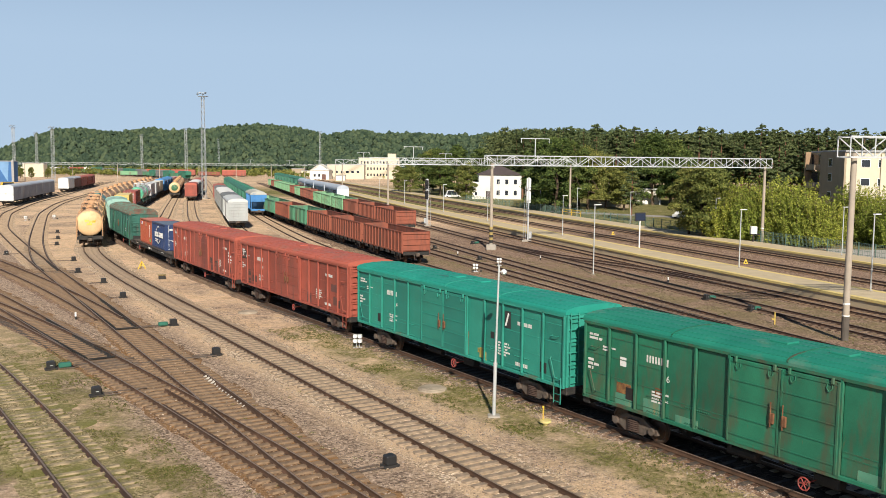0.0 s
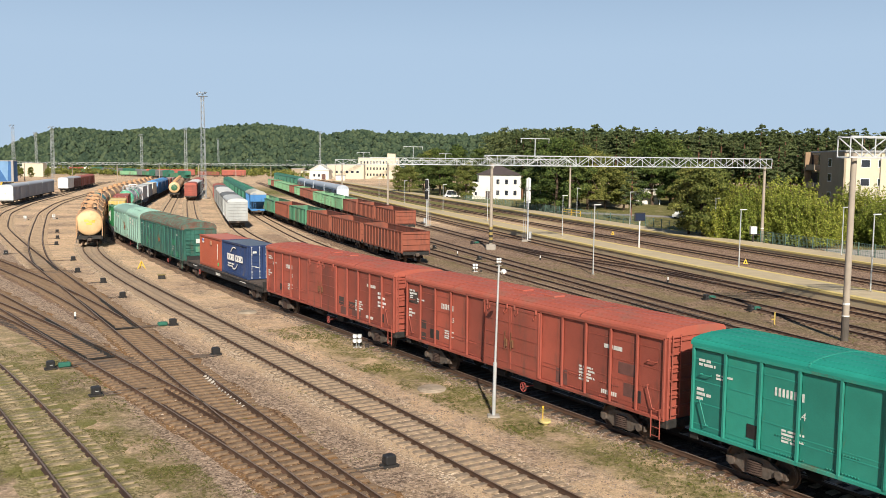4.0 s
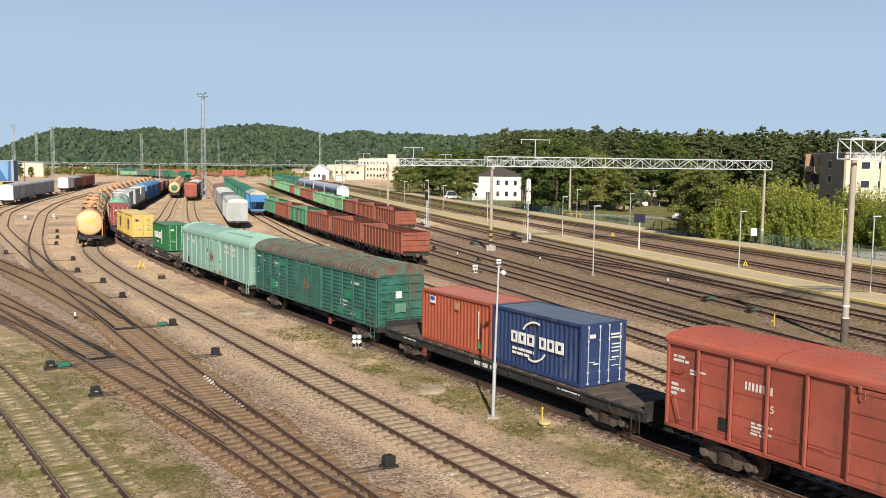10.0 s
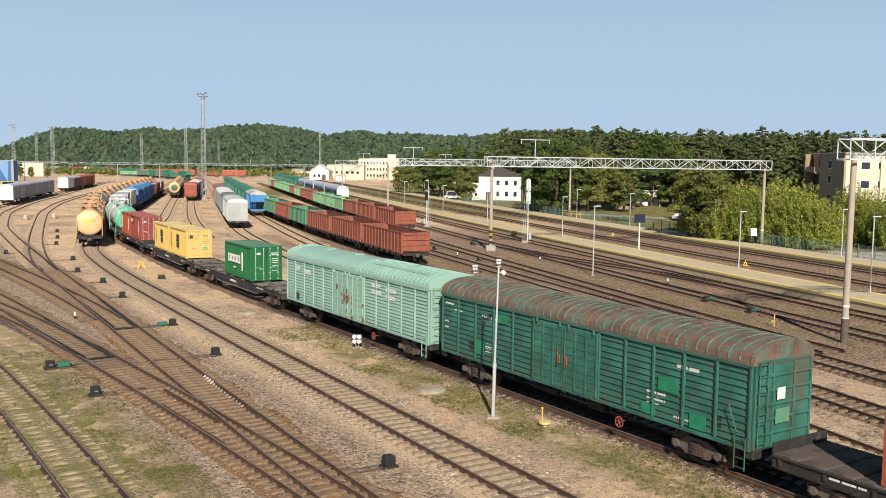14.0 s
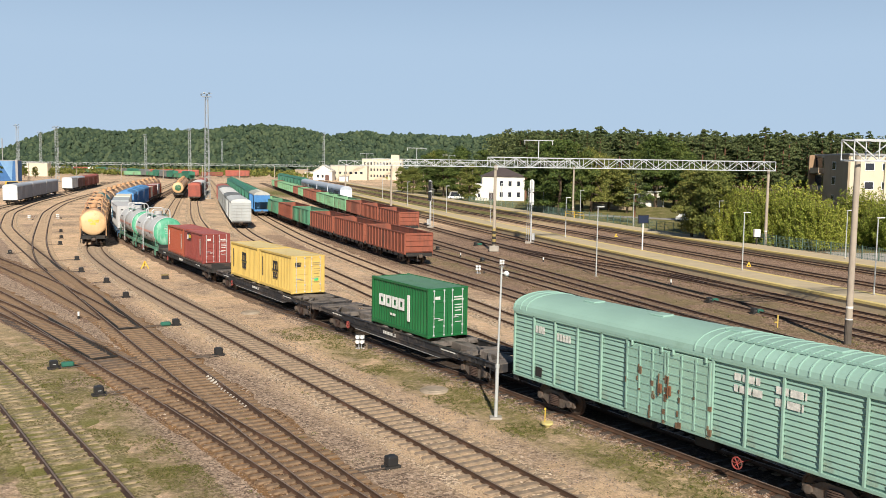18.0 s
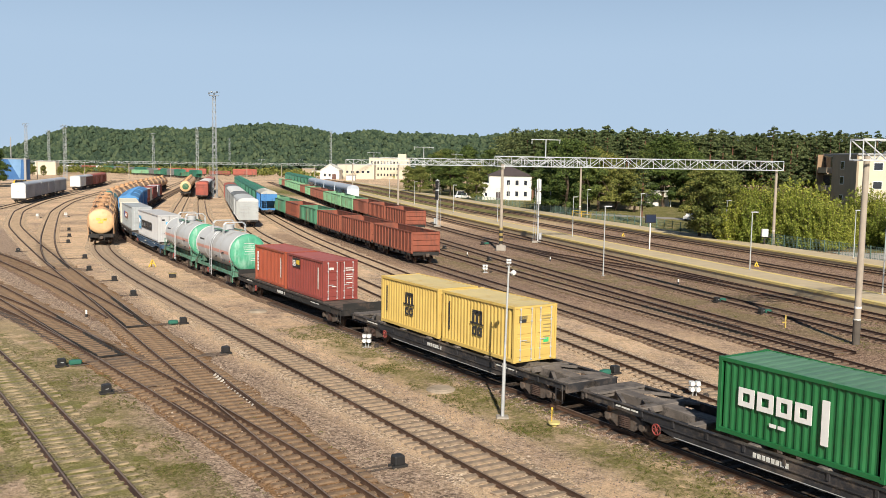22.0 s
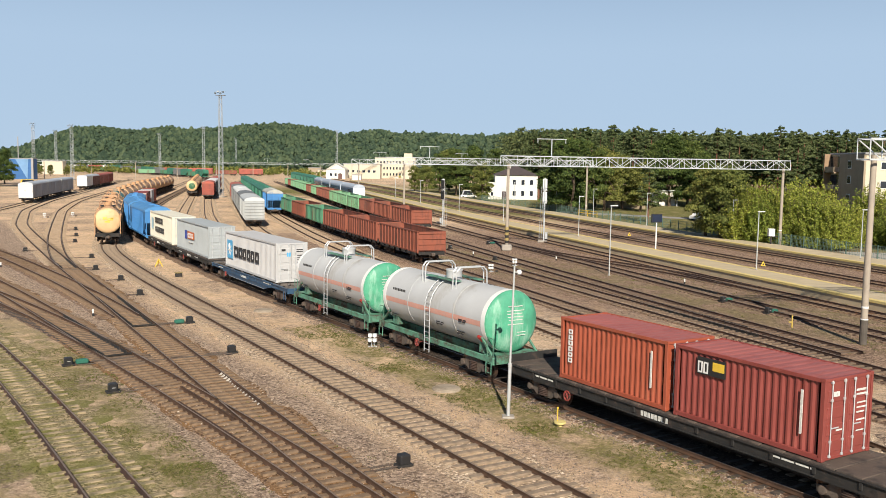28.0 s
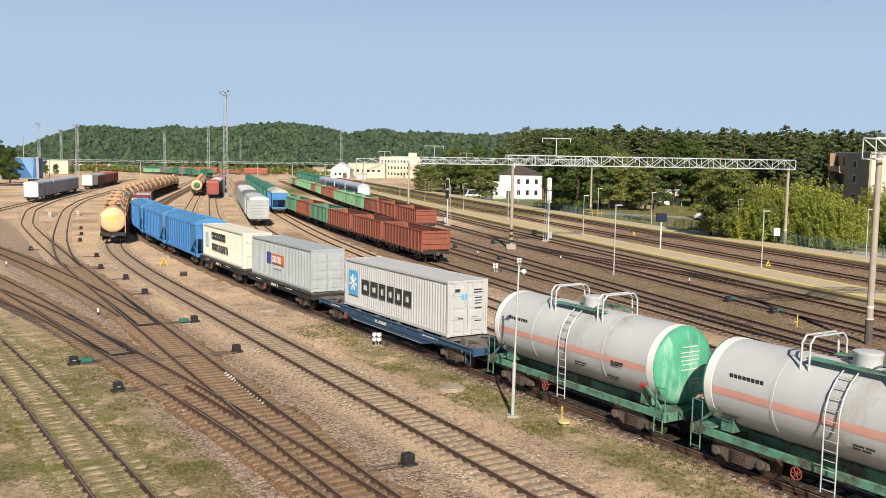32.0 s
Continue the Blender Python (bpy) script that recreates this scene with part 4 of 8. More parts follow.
M_OCHRE = surface("ochre_patch", (0.4, 0.32, 0.08), 0.7, 0, 0.3, 4, 30, (0.1, 0.2, 0.12), 0.4, 5)
M_SOOT = surface("sooted_plate", (0.06, 0.045, 0.04), 0.8, 0, 0.3, 4)
M_RUN_GREEN = surface("green_paint_rust_runs", (0.012, 0.135, 0.078), 0.65, 0, 0.3, 0.9, 25, (0.17, 0.09, 0.045), 0.62, 1.9, True)
M_RUN_TEAL = surface("teal_paint_rust_runs", (0.016, 0.235, 0.175), 0.6, 0, 0.25, 0.9, 25, (0.17, 0.09, 0.045), 0.5, 2.2, True)
M_RUN_OLD = surface("old_green_paint_rust_runs", (0.03, 0.12, 0.09), 0.7, 0, 0.35, 0.9, 25, (0.2, 0.13, 0.06), 0.66, 1.7, True)
M_RUN_RED = surface("red_paint_soot_runs", (0.28, 0.068, 0.046), 0.7, 0, 0.25, 0.9, 25, (0.09, 0.05, 0.04), 0.56, 1.6, True)


def hardware(root, hw, h, mat):
    """Grab irons, hinge straps and lifting hooks of a sheet-steel boxcar's near side."""
    for e in (-1, 1):
        x = e * (h - 0.62)
        part("grab_iron", Geo().pipe([(x - 0.16, -hw - 0.02, 2.3), (x - 0.16, -hw - 0.12, 2.3), (x + 0.14, -hw - 0.12, 1.5), (x + 0.14, -hw - 0.02, 1.5)], 0.018, 6), mat, root)
        part("grab_iron", Geo().pipe([(x - 0.2, -hw + 0.02, 3.2), (x - 0.2, -hw - 0.1, 3.2), (x + 0.2, -hw - 0.1, 3.2), (x + 0.2, -hw + 0.02, 3.2)], 0.018, 6), mat, root)
    for x in (-1.62, -0.38, 0.42, 1.66):
        part("door_hook", Geo().pipe([(x - 0.07, -hw - 0.06, 3.95), (x - 0.09, -hw - 0.1, 3.75), (x, -hw - 0.12, 3.66), (x + 0.09, -hw - 0.1, 3.75), (x + 0.07, -hw - 0.06, 3.95)], 0.016, 5), mat, root)
    g = Geo()
    for x in (-h + 3.4, -h + 5.2, h - 5.2, h - 3.4):
        for k in range(11):
            g.box(x + k * 0.1, x + k * 0.1 + 0.035, -hw + 0.005, -hw + 0.035, 1.86, 1.895)
            g.box(x + k * 0.1, x + k * 0.1 + 0.035, -hw + 0.005, -hw + 0.035, 1.3, 1.335)
    part("rivet_row", g, mat, root)


def stains(root, hw, spots, mat):
    """Sheets of the near side whose paint has let the rust through."""
    for x, z, w, d in spots:
        part("stained_sheet", Geo().box(x, x + w, -hw - 0.036, -hw - 0.03, z, z + d), mat, root, "paint mottled with rust runs")


def repairs(root, hw, spots, mat):
    """Repainted or rusted squares on the near side."""
    for x, z, w, d in spots:
        part("repaired_panel", Geo().box(x, x + w, -hw + 0.03, -hw + 0.05, z, z + d), mat, root, "patch of other colour")


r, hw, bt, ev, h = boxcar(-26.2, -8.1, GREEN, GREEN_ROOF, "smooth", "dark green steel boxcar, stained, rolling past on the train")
boxcar_marks(r, hw, h, bt, "76", 8)
repairs(r, hw, [(-7.3, 1.15, 0.9, 0.5), (-5.85, 1.15, 1.0, 0.6), (-4.3, 1.15, 1.0, 0.35), (2.6, 1.15, 0.8, 0.4), (4.2, 1.15, 1.0, 0.6)], M_PATCH_GREEN)
repairs(r, hw, [(-7.25, 1.66, 0.75, 0.4), (-5.3, 1.8, 0.4, 0.45)], M_PATCH_RUST)
repairs(r, hw, [(-7.1, 2.7, 0.32, 0.34)], M_WHITE)
hardware(r, hw, h, GREEN)
stains(r, hw, [(-1.9, 1.66, 1.85, 0.56), (0.04, 1.66, 1.85, 0.56), (-1.9, 2.86, 1.85, 0.54)], M_RUN_GREEN)
repairs(r, hw + 0.06, [(-1.85, 1.3, 1.2, 0.3), (0.3, 1.3, 1.1, 0.36)], M_PATCH_GREEN)
repairs(r, hw + 0.07, [(-1.0, 2.15, 0.5, 0.22), (0.75, 2.5, 0.55, 0.16), (-0.9, 2.55, 0.34, 0.34)], M_SOOT)
r, hw, bt, ev, h = boxcar(-45.4, -27.36, TEAL, TEAL_ROOF, "smooth", "teal green steel boxcar with freshly painted roof on the train")
boxcar_marks(r, hw, h, bt, "24", 8)
repairs(r, hw, [(3.0, 1.3, 0.34, 0.5), (3.25, 1.22, 0.28, 0.4), (2.85, 1.5, 0.2, 0.22)], M_OCHRE)
repairs(r, hw, [(3.85, 2.35, 0.28, 0.3)], M_BLACK)
repairs(r, hw, [(-0.35, 1.2, 0.16, 1.3), (0.1, 1.5, 0.1, 0.9), (1.95, 1.25, 0.12, 1.1)], M_PATCH_RUST)
g = Geo().quad((4.9, -hw + .022, 3.0), (5.35, -hw + .022, 3.0), (5.35, -hw + .022, 3.75), (4.9, -hw + .022, 3.75))
part("emblem", g, M_INKB, r, "black square emblem")
hardware(r, hw, h, TEAL)
stains(r, hw, [(-1.9, 1.66, 1.85, 0.56), (-1.9, 2.26, 1.85, 0.54)], M_RUN_TEAL)
part("emblem_stroke", Geo().bar((5.0, -hw + .012, 3.1), (5.2, -hw + .012, 3.65), 0.06, 0.06), M_WHITE, r)
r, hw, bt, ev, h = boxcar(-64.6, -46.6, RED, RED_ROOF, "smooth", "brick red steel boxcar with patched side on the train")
boxcar_marks(r, hw, h, bt, "25", 8)
repairs(r, hw, [(-1.0, 1.9, 0.6, 0.5), (0.4, 2.0, 0.3, 0.4), (3.0, 1.3, 0.7, 0.6), (6.6, 2.4, 0.9, 0.45), (6.9, 1.6, 0.7, 0.5)], M_PATCH_RED)
hardware(r, hw, h, RED)
repairs(r, hw, [(-h + 0.2, 3.0, 0.85, 0.62), (-h + 1.3, 1.85, 0.6, 0.42), (-h + 1.3, 1.3, 0.55, 0.35), (-h + 2.5, 1.5, 0.6, 0.46)], M_SOOT)
part("emblem", lines(-h + 0.3, 3.5, (0.2, 0.3, 0.25), 0.06, -hw + 0.025), M_WHITE, r, "white striped emblem")
stains(r, hw, [(-1.9, 1.66, 1.85, 0.56), (0.04, 2.26, 1.85, 0.54)], M_RUN_RED)
r, hw, bt, ev, h = boxcar(-83.9, -65.85, RED, RED_ROOF, "smooth", "brick red steel boxcar with grey stains on the train")
boxcar_marks(r, hw, h, bt, "25", 8)
repairs(r, hw, [(-1.2, 2.3, 0.9, 0.6), (1.1, 1.6, 0.8, 0.4), (2.5, 1.2, 1.0, 0.5), (4.0, 1.3, 1.1, 0.5), (0.1, 1.3, 0.6, 0.3)], M_PATCH_RED)
hardware(r, hw, h, RED)
stains(r, hw, [(0.04, 1.66, 1.85, 0.56), (-1.9, 2.86, 1.85, 0.54)], M_RUN_RED)
repairs(r, hw, [(2.3, 1.75, 0.62, 0.5), (3.6, 1.7, 0.8, 0.4)], M_SOOT)
part("lettering", lines(h - 1.9, 3.1, (0.5, 0.8), 0.14, -hw + 0.02), M_WHITE, r)
part("lettering", lines(h - 1.9, 2.6, (0.9, 0.7), 0.12, -hw + 0.02), M_WHITE, r)
r, hw, bt, ev, h = boxcar(-123.4, -105.15, DKGREEN, OLD_ROOF, "old", "old dark green slatted boxcar with rusted roof on the train")
boxcar_marks(r, hw, h, bt, "26", 8)
repairs(r, hw + 0.06, [(-6.3, 1.5, 0.7, 0.7), (4.3, 1.3, 0.7, 0.4), (6.6, 1.3, 0.7, 0.5), (5.1, 2.3, 0.95, 0.5), (-4.6, 3.2, 0.8, 0.4)], M_VIVID)
stains(r, hw, [(0.06, 1.35, 0.6, 2.3), (0.72, 1.35, 0.55, 2.3), (-0.63, 1.35, 0.55, 2.3), (-1.3, 1.35, 0.6, 1.3)], M_RUN_OLD)
part("grab_iron", Geo().pipe([(h - 0.8, -hw - 0.03, 2.5), (h - 0.8, -hw - 0.14, 2.5), (h - 0.45, -hw - 0.14, 1.7), (h - 0.45, -hw - 0.03, 1.7)], 0.018, 6), DKGREEN, r)
part("notice_board", Geo().cbox(h + 0.07, h + 0.09, -0.4, 0.3, 1.9, 2.4, 0.005), M_PATCH_GREEN, r)
part("notice_board", Geo().cbox(h + 0.07, h + 0.09, -0.35, 0.05, 2.7, 3.1, 0.005), M_INK, r, "pale notice on the end wall")
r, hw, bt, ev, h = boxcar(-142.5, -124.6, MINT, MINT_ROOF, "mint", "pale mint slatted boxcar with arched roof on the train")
part("lettering", digits(-h + 1.5, 3.2, 3, 0.16, 0.3, y=-hw - 0.02), M_INK, r)
part("lettering", digits(-h + 2.9, 3.1, 5, 0.13, 0.3, y=-hw - 0.02), M_INK, r)
part("lettering", lines(2.9, 3.6, (1.0, 1.1), 0.24, -hw - 0.02), M_INK, r)
part("lettering", lines(4.5, 3.5, (1.1, 1.0), 0.24, -hw - 0.02), M_INK, r)
part("notice_board", Geo().cbox(-h + 1.55, -h + 1.95, -hw - 0.03, -hw, 1.35, 1.75, 0.008), M_BLACK, r)
rs = random.Random(12)
M_STREAK = surface("brown_streak", (0.14, 0.085, 0.05), 0.85, 0, 0.35, 3, 25, (0.24, 0.3, 0.22), 0.45, 5)
for k in range(26):
    xx = rs.choice((-1.95, -1.35, -0.7, -0.06, 0.58, 1.25, 1.9)) + rs.uniform(-.08, .08)
    zz = rs.choice((1.15, 1.5, 2.0, 2.35, 2.7)) + rs.uniform(-.1, .1)
    part("rust_streak", Geo().box(xx, xx + rs.uniform(0.04, 0.15), -hw - 0.112, -hw - 0.04, zz, zz + rs.uniform(0.06, 0.3)), M_STREAK, r, "rust-brown bare streak on the door")


# ---------------------------------------------------------------- containers
def container_meshes(L, H):
    W = 2.44
    h = L / 2
    g = Geo()
    pitch = 0.278
    n = int((L - 0.5) / pitch)
    p = (L - 0.5) / n
    pts = []
    for k in range(n):
        x = -h + 0.25 + k * p
        pts += [(x, 0), (x + p * 0.25, 0), (x + p * 0.5, 0.045), (x + p * 0.75, 0.045)]
    pts.append((h - 0.25, 0))
    z0, z1 = 0.17, H - 0.13
    vs = [(x, d, z0) for x, d in pts] + [(x, d, z1) for x, d in pts]
    m = len(pts)
    side = (vs, [(i, i + 1, m + i + 1, m + i) for i in range(m - 1)])
    k = int(L / 0.42)
    pr = [(-h + 0.08, H - 0.05)]
    for i in range(k):
        x, d = -h + 0.1 + i * (L - 0.2) / k, (L - 0.2) / k
        pr += [(x + d * 0.1, H - 0.05), (x + d * 0.3, H - 0.035), (x + d * 0.7, H - 0.035), (x + d * 0.9, H - 0.05)]
    pr += [(h - 0.08, H - 0.05)]
    n = len(pr)
    roof = Geo().add([(x, y, z) for y in (-W / 2 + 0.05, W / 2 - 0.05) for x, z in pr], [(i, i + 1, n + i + 1, n + i) for i in range(n - 1)])
    return side, roof


def container(q0, q1, H, mat, label, deck=1.3, doors=1, height_name="shipping_container", roof_mat=None, group="containers of the train", moves=True, detail=True):
    L, W = q1 - q0, 2.44
    h = L / 2
    root = thing(height_name, label, "container", group)
    side, roof = container_meshes(L, H)
    for s in (-1, 1):
        g = Geo().add(*side)
        m = pose(0, s * (W / 2 - 0.055), 0, 0, 0, 0 if s < 0 else 180)
        part("side_wall", g, mat, root, at=m)
        part("top_rail", Geo().cbox(-h + 0.1, h - 0.1, s * W / 2 - 0.06 * (s > 0), s * W / 2 + 0.06 * (s < 0), H - 0.14, H - 0.01, 0.012), mat, root)
        part("bottom_rail", Geo().cbox(-h + 0.1, h - 0.1, s * W / 2 - 0.07 * (s > 0), s * W / 2 + 0.07 * (s < 0), 0.02, 0.19, 0.012), mat, root)
    part("roof", roof, roof_mat or mat, root)
    part("floor", Geo().box(-h + 0.05, h - 0.05, -1.15, 1.15, 0.06, 0.16), M_DARK, root)
    for ex in (-1, 1):
        for s in (-1, 1):
            x0, x1 = sorted((ex * h, ex * (h - 0.16)))
            y0, y1 = sorted((s * W / 2, s * (W / 2 - 0.1)))
            post = part("corner_post", Geo().cbox(x0, x1, y0, y1, 0.1, H - 0.1, 0.012), mat, root)
            for z in (0.0, H - 0.118):
                cx0, cx1 = sorted((ex * (h + 0.008), ex * (h - 0.17)))
                cy0, cy1 = sorted((s * (W / 2 + 0.006), s * (W / 2 - 0.16)))
                part("corner_casting", Geo().cbox(cx0, cx1, cy0, cy1, z, z + 0.118, 0.012), mat, post)
    for ex in (-1, 1):
        x0, x1 = sorted((ex * (h - 0.004), ex * (h - 0.14)))
        part("header", Geo().cbox(x0, x1, -1.14, 1.14, H - 0.13, H - 0.02, 0.012), mat, root)
        part("threshold", Geo().cbox(x0, x1, -1.14, 1.14, 0.02, 0.13, 0.012), mat, root)
        if ex != doors:          # closed corrugated end
            fold = []
            for k in range(9):
                y = -1.12 + k * 0.249
                fold += [(y, 0.0), (y + 0.06, 0.0), (y + 0.1, 0.04), (y + 0.19, 0.04)]
            fold.append((1.12, 0.0))
            nf = len(fold)
            g = Geo().add([(ex * (h - 0.06 + d), y, z) for z in (0.1, H - 0.1) for y, d in fold], [(i, i + 1, nf + i + 1, nf + i) for i in range(nf - 1)])
            part("end_wall", g, mat, root)
            continue
        for s in (-1, 1):
            y0, y1 = sorted((s * 0.012, s * 1.115))
            g = Geo().cbox(min(ex * (h - 0.03), ex * (h - 0.08)), max(ex * (h - 0.03), ex * (h - 0.08)), y0, y1, 0.12, H - 0.12, 0.01)
            for k in range(4):
                z = 0.26 + k * (H - 0.5) / 4
                g.cbox(min(ex * (h - 0.008), ex * (h - 0.05)), max(ex * (h - 0.008), ex * (h - 0.05)), y0 + 0.09, y1 - 0.09, z, z + (H - 0.5) / 4 - 0.16, 0.015)
            d = part("door", g, mat, root)
            for y in (y0 + 0.24, y1 - 0.24):
                rod = Geo().tube((ex * (h + 0.018), y, 0.1), (ex * (h + 0.018), y, H - 0.08), 0.02, 6)
                for z in (0.14, 0.6, H - 0.7, H - 0.14):
                    rod.cbox(min(ex * (h - 0.02), ex * (h + 0.04)), max(ex * (h - 0.02), ex * (h + 0.04)), y - 0.045, y + 0.045, z - 0.04, z + 0.04, 0.008)
                rod.cbox(min(ex * (h + 0.02), ex * (h + 0.045)), max(ex * (h + 0.02), ex * (h + 0.045)), y - 0.02, y + 0.34 * (1 if y < (y0 + y1) / 2 else -1) + 0.02 if y < (y0 + y1) / 2 else y + 0.02, 1.0, 1.04, 0.005)
                part("lock_rod", rod, M_GALV, d, "galvanised lock rod")
    if moves:
        ride(root, q0, q1, min(L, 5.0), RAIL + deck)
    return root, h, -W / 2 - 0.012, H


def blocks(x0, z0, widths, hgt, y, gap=0.1):
    """A brand word drawn as plain hollow blocks."""
    g = Geo()
    x = x0
    for w in widths:
        k = min(hgt, w) * 0.27
        g.box(x, x + k, y - 0.006, y + 0.02, z0, z0 + hgt).box(x + w - k, x + w, y - 0.006, y + 0.02, z0, z0 + hgt)
        g.box(x + k, x + w - k, y - 0.006, y + 0.02, z0, z0 + k).box(x + k, x + w - k, y - 0.006, y + 0.02, z0 + hgt - k, z0 + hgt)
        x += w + gap
    return g


def door_print(root, h, H, mat=None):
    g = Geo()
    for y, z, w, d in ((0.35, H - 0.55, 0.5, 0.07), (0.35, H - 0.68, 0.6, 0.06), (0.4, H - 0.95, 0.45, 0.05), (0.4, H - 1.1, 0.5, 0.05), (0.4, H - 1.25, 0.4, 0.05), (0.42, H - 1.5, 0.42, 0.05), (-0.8, H - 0.6, 0.3, 0.16), (-0.6, 0.9, 0.3, 0.05), (0.42, 0.75, 0.4, 0.04)):
        g.box(h + 0.0, h + 0.008, y, y + w, z, z + d)
    part("lettering", g, mat or M_INK, root)


C_ORANGE = surface("container_orange", (0.33, 0.078, 0.04), 0.5, 0, 0.12, 0.7, 25, (0.3, 0.11, 0.06), 0.25, 1.2, True)
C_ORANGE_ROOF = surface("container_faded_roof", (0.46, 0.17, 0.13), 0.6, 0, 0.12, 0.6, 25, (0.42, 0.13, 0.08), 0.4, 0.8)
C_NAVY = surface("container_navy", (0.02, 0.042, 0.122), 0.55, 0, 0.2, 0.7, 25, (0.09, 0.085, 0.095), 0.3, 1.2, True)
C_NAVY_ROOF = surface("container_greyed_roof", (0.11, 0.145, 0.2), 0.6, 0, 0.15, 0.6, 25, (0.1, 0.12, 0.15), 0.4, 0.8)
C_GREEN = surface("container_green", (0.013, 0.125, 0.038), 0.45, 0, 0.12, 0.7, 25, (0.04, 0.1, 0.04), 0.2, 1.2, True)
C_YELLOW = surface("container_yellow", (0.58, 0.41, 0.115), 0.5, 0, 0.08, 0.7, 25, (0.42, 0.25, 0.06), 0.18, 1.2, True)
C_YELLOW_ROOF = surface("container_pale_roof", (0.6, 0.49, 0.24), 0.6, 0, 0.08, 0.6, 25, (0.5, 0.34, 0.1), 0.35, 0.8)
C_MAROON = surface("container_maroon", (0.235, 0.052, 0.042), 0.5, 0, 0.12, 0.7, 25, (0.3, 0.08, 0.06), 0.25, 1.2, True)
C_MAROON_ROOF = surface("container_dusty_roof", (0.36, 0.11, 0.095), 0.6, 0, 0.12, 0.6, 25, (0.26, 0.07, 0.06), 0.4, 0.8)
C_GREY = surface("container_grey", (0.47, 0.47, 0.47), 0.5, 0, 0.06, 0.7, 25, (0.3, 0.28, 0.26), 0.12, 1.2, True)
C_GREY2 = surface("container_blue_grey", (0.36, 0.39, 0.4), 0.5, 0, 0.08, 0.7, 25, (0.24, 0.22, 0.2), 0.2, 1.2, True)
C_CREAM = surface("container_cream", (0.66, 0.63, 0.52), 0.5, 0, 0.06, 0.7, 25, (0.4, 0.32, 0.22), 0.15, 1.2, True)
M_SKYBLUE = surface("sky_blue_paint", (0.1, 0.4, 0.68), 0.5, 0, 0.08, 2)

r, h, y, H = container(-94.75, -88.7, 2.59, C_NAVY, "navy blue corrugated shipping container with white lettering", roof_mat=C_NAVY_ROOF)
part("lettering", blocks(-1.6, 1.15, (0.42, 0.5, 0.48), 0.5, y), M_WHITE, r)
part("lettering", blocks(0.35, 1.15, (0.42, 0.45, 0.5), 0.5, y), M_WHITE, r)
part("lettering", lines(-1.5, 0.95, (1.5, 1.2), 0.12, y), M_WHITE, r)
for sg, cz in ((1, 1.55), (-1, 1.2)):
    pts = [(sg * (-0.75 + 0.16 * k), y, cz + sg * (0.25 + 0.42 * math.sin(math.pi * k / 10) ** 0.7)) for k in range(8)]
    gg = Geo()
    for a, b in zip(pts, pts[1:]):
        gg.bar(a, b, 0.02, 0.09)
    part("swoosh", gg, M_WHITE, r, "white curved stroke")
door_print(r, h, H)
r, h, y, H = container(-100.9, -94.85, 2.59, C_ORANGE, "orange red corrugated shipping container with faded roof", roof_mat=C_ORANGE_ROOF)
part("emblem", Geo().box(-2.2, -1.75, y - .006, y + .02, 1.95, 2.3), M_WHITE, r)
part("emblem_field", Geo().box(-2.17, -1.78, y - .012, y, 2.1, 2.28), surface("blue_paint", (0.03, 0.07, 0.4), 0.5), r)
part("repaired_panel", Geo().box(0.0, 0.4, y - .006, y + .02, 1.9, 2.25), surface("bleached_patch", (0.5, 0.24, 0.14), 0.6), r)
part("lettering", Geo().box(2.0, 2.06, y - .006, y + .02, 0.8, 2.1), M_INK, r)
part("placard", Geo().box(2.05, 2.3, y - .006, y + .02, 0.35, 0.6), surface("green_paint", (0.05, 0.5, 0.15), 0.5), r)
r, h, y, H = container(-156.2, -150.12, 2.59, C_GREEN, "bright green corrugated shipping container with white lettering", roof_mat=surface("container_faded_green_roof", (0.1, 0.22, 0.14), 0.6, 0, 0.15, 0.6, 25, (0.05, 0.15, 0.08), 0.3, 0.8))
part("lettering", blocks(-2.15, 1.1, (0.62, 0.62, 0.56, 0.6), 0.62, y, 0.12), M_WHITE, r)
part("lettering", Geo().box(0.95, 1.2, y - .006, y + .02, 0.6, 2.0), M_WHITE, r)
part("lettering", lines(-0.9, 0.8, (0.6,), 0.12, y), M_WHITE, r)
door_print(r, h, H)
for qa, qb in ((-173.76, -167.7), (-180.2, -174.14)):
    r, h, y, H = container(qa, qb, 2.59, C_YELLOW, "bright yellow corrugated shipping container with black emblem", roof_mat=C_YELLOW_ROOF)
    # a black rounded mark above two low blocks
    g = Geo()
    for xx in (-0.3, 0.02, 0.34):
        g.box(xx, xx + 0.16, y - .006, y + .02, 1.35, 1.95 - 0.12 * (xx < 0))
    g.box(-0.3, 0.5, y - .006, y + .02, 1.85, 2.0).box(-0.5, 0.62, y - .006, y + .02, 1.33, 1.4)
    part("emblem", g, M_INKB, r, "black emblem")
    part("lettering", blocks(-0.28, 0.8, (0.34, 0.34), 0.42, y, 0.1), M_INKB, r)
    part("lettering", Geo().box(-2.4, -2.3, y - .006, y + .02, 0.7, 2.1), M_INKB, r)
    part("lettering", Geo().box(h + 0.0, h + 0.008, -0.95, -0.55, H - 0.75, H - 0.45), M_INKB, r)
    part("placard", Geo().box(h + 0.0, h + 0.008, 0.45, 0.75, 0.85, 1.05), surface("green_paint", (0.05, 0.5, 0.15), 0.5), r)
    door_print(r, h, H, surface("grey_lettering", (0.3, 0.24, 0.1), 0.6))
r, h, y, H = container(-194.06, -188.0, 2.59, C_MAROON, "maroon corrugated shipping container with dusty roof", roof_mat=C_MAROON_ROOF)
part("placard", Geo().box(-2.0, -0.75, y - .006, y + .02, 1.75, 2.35), M_BLACK, r, "black and yellow sign")
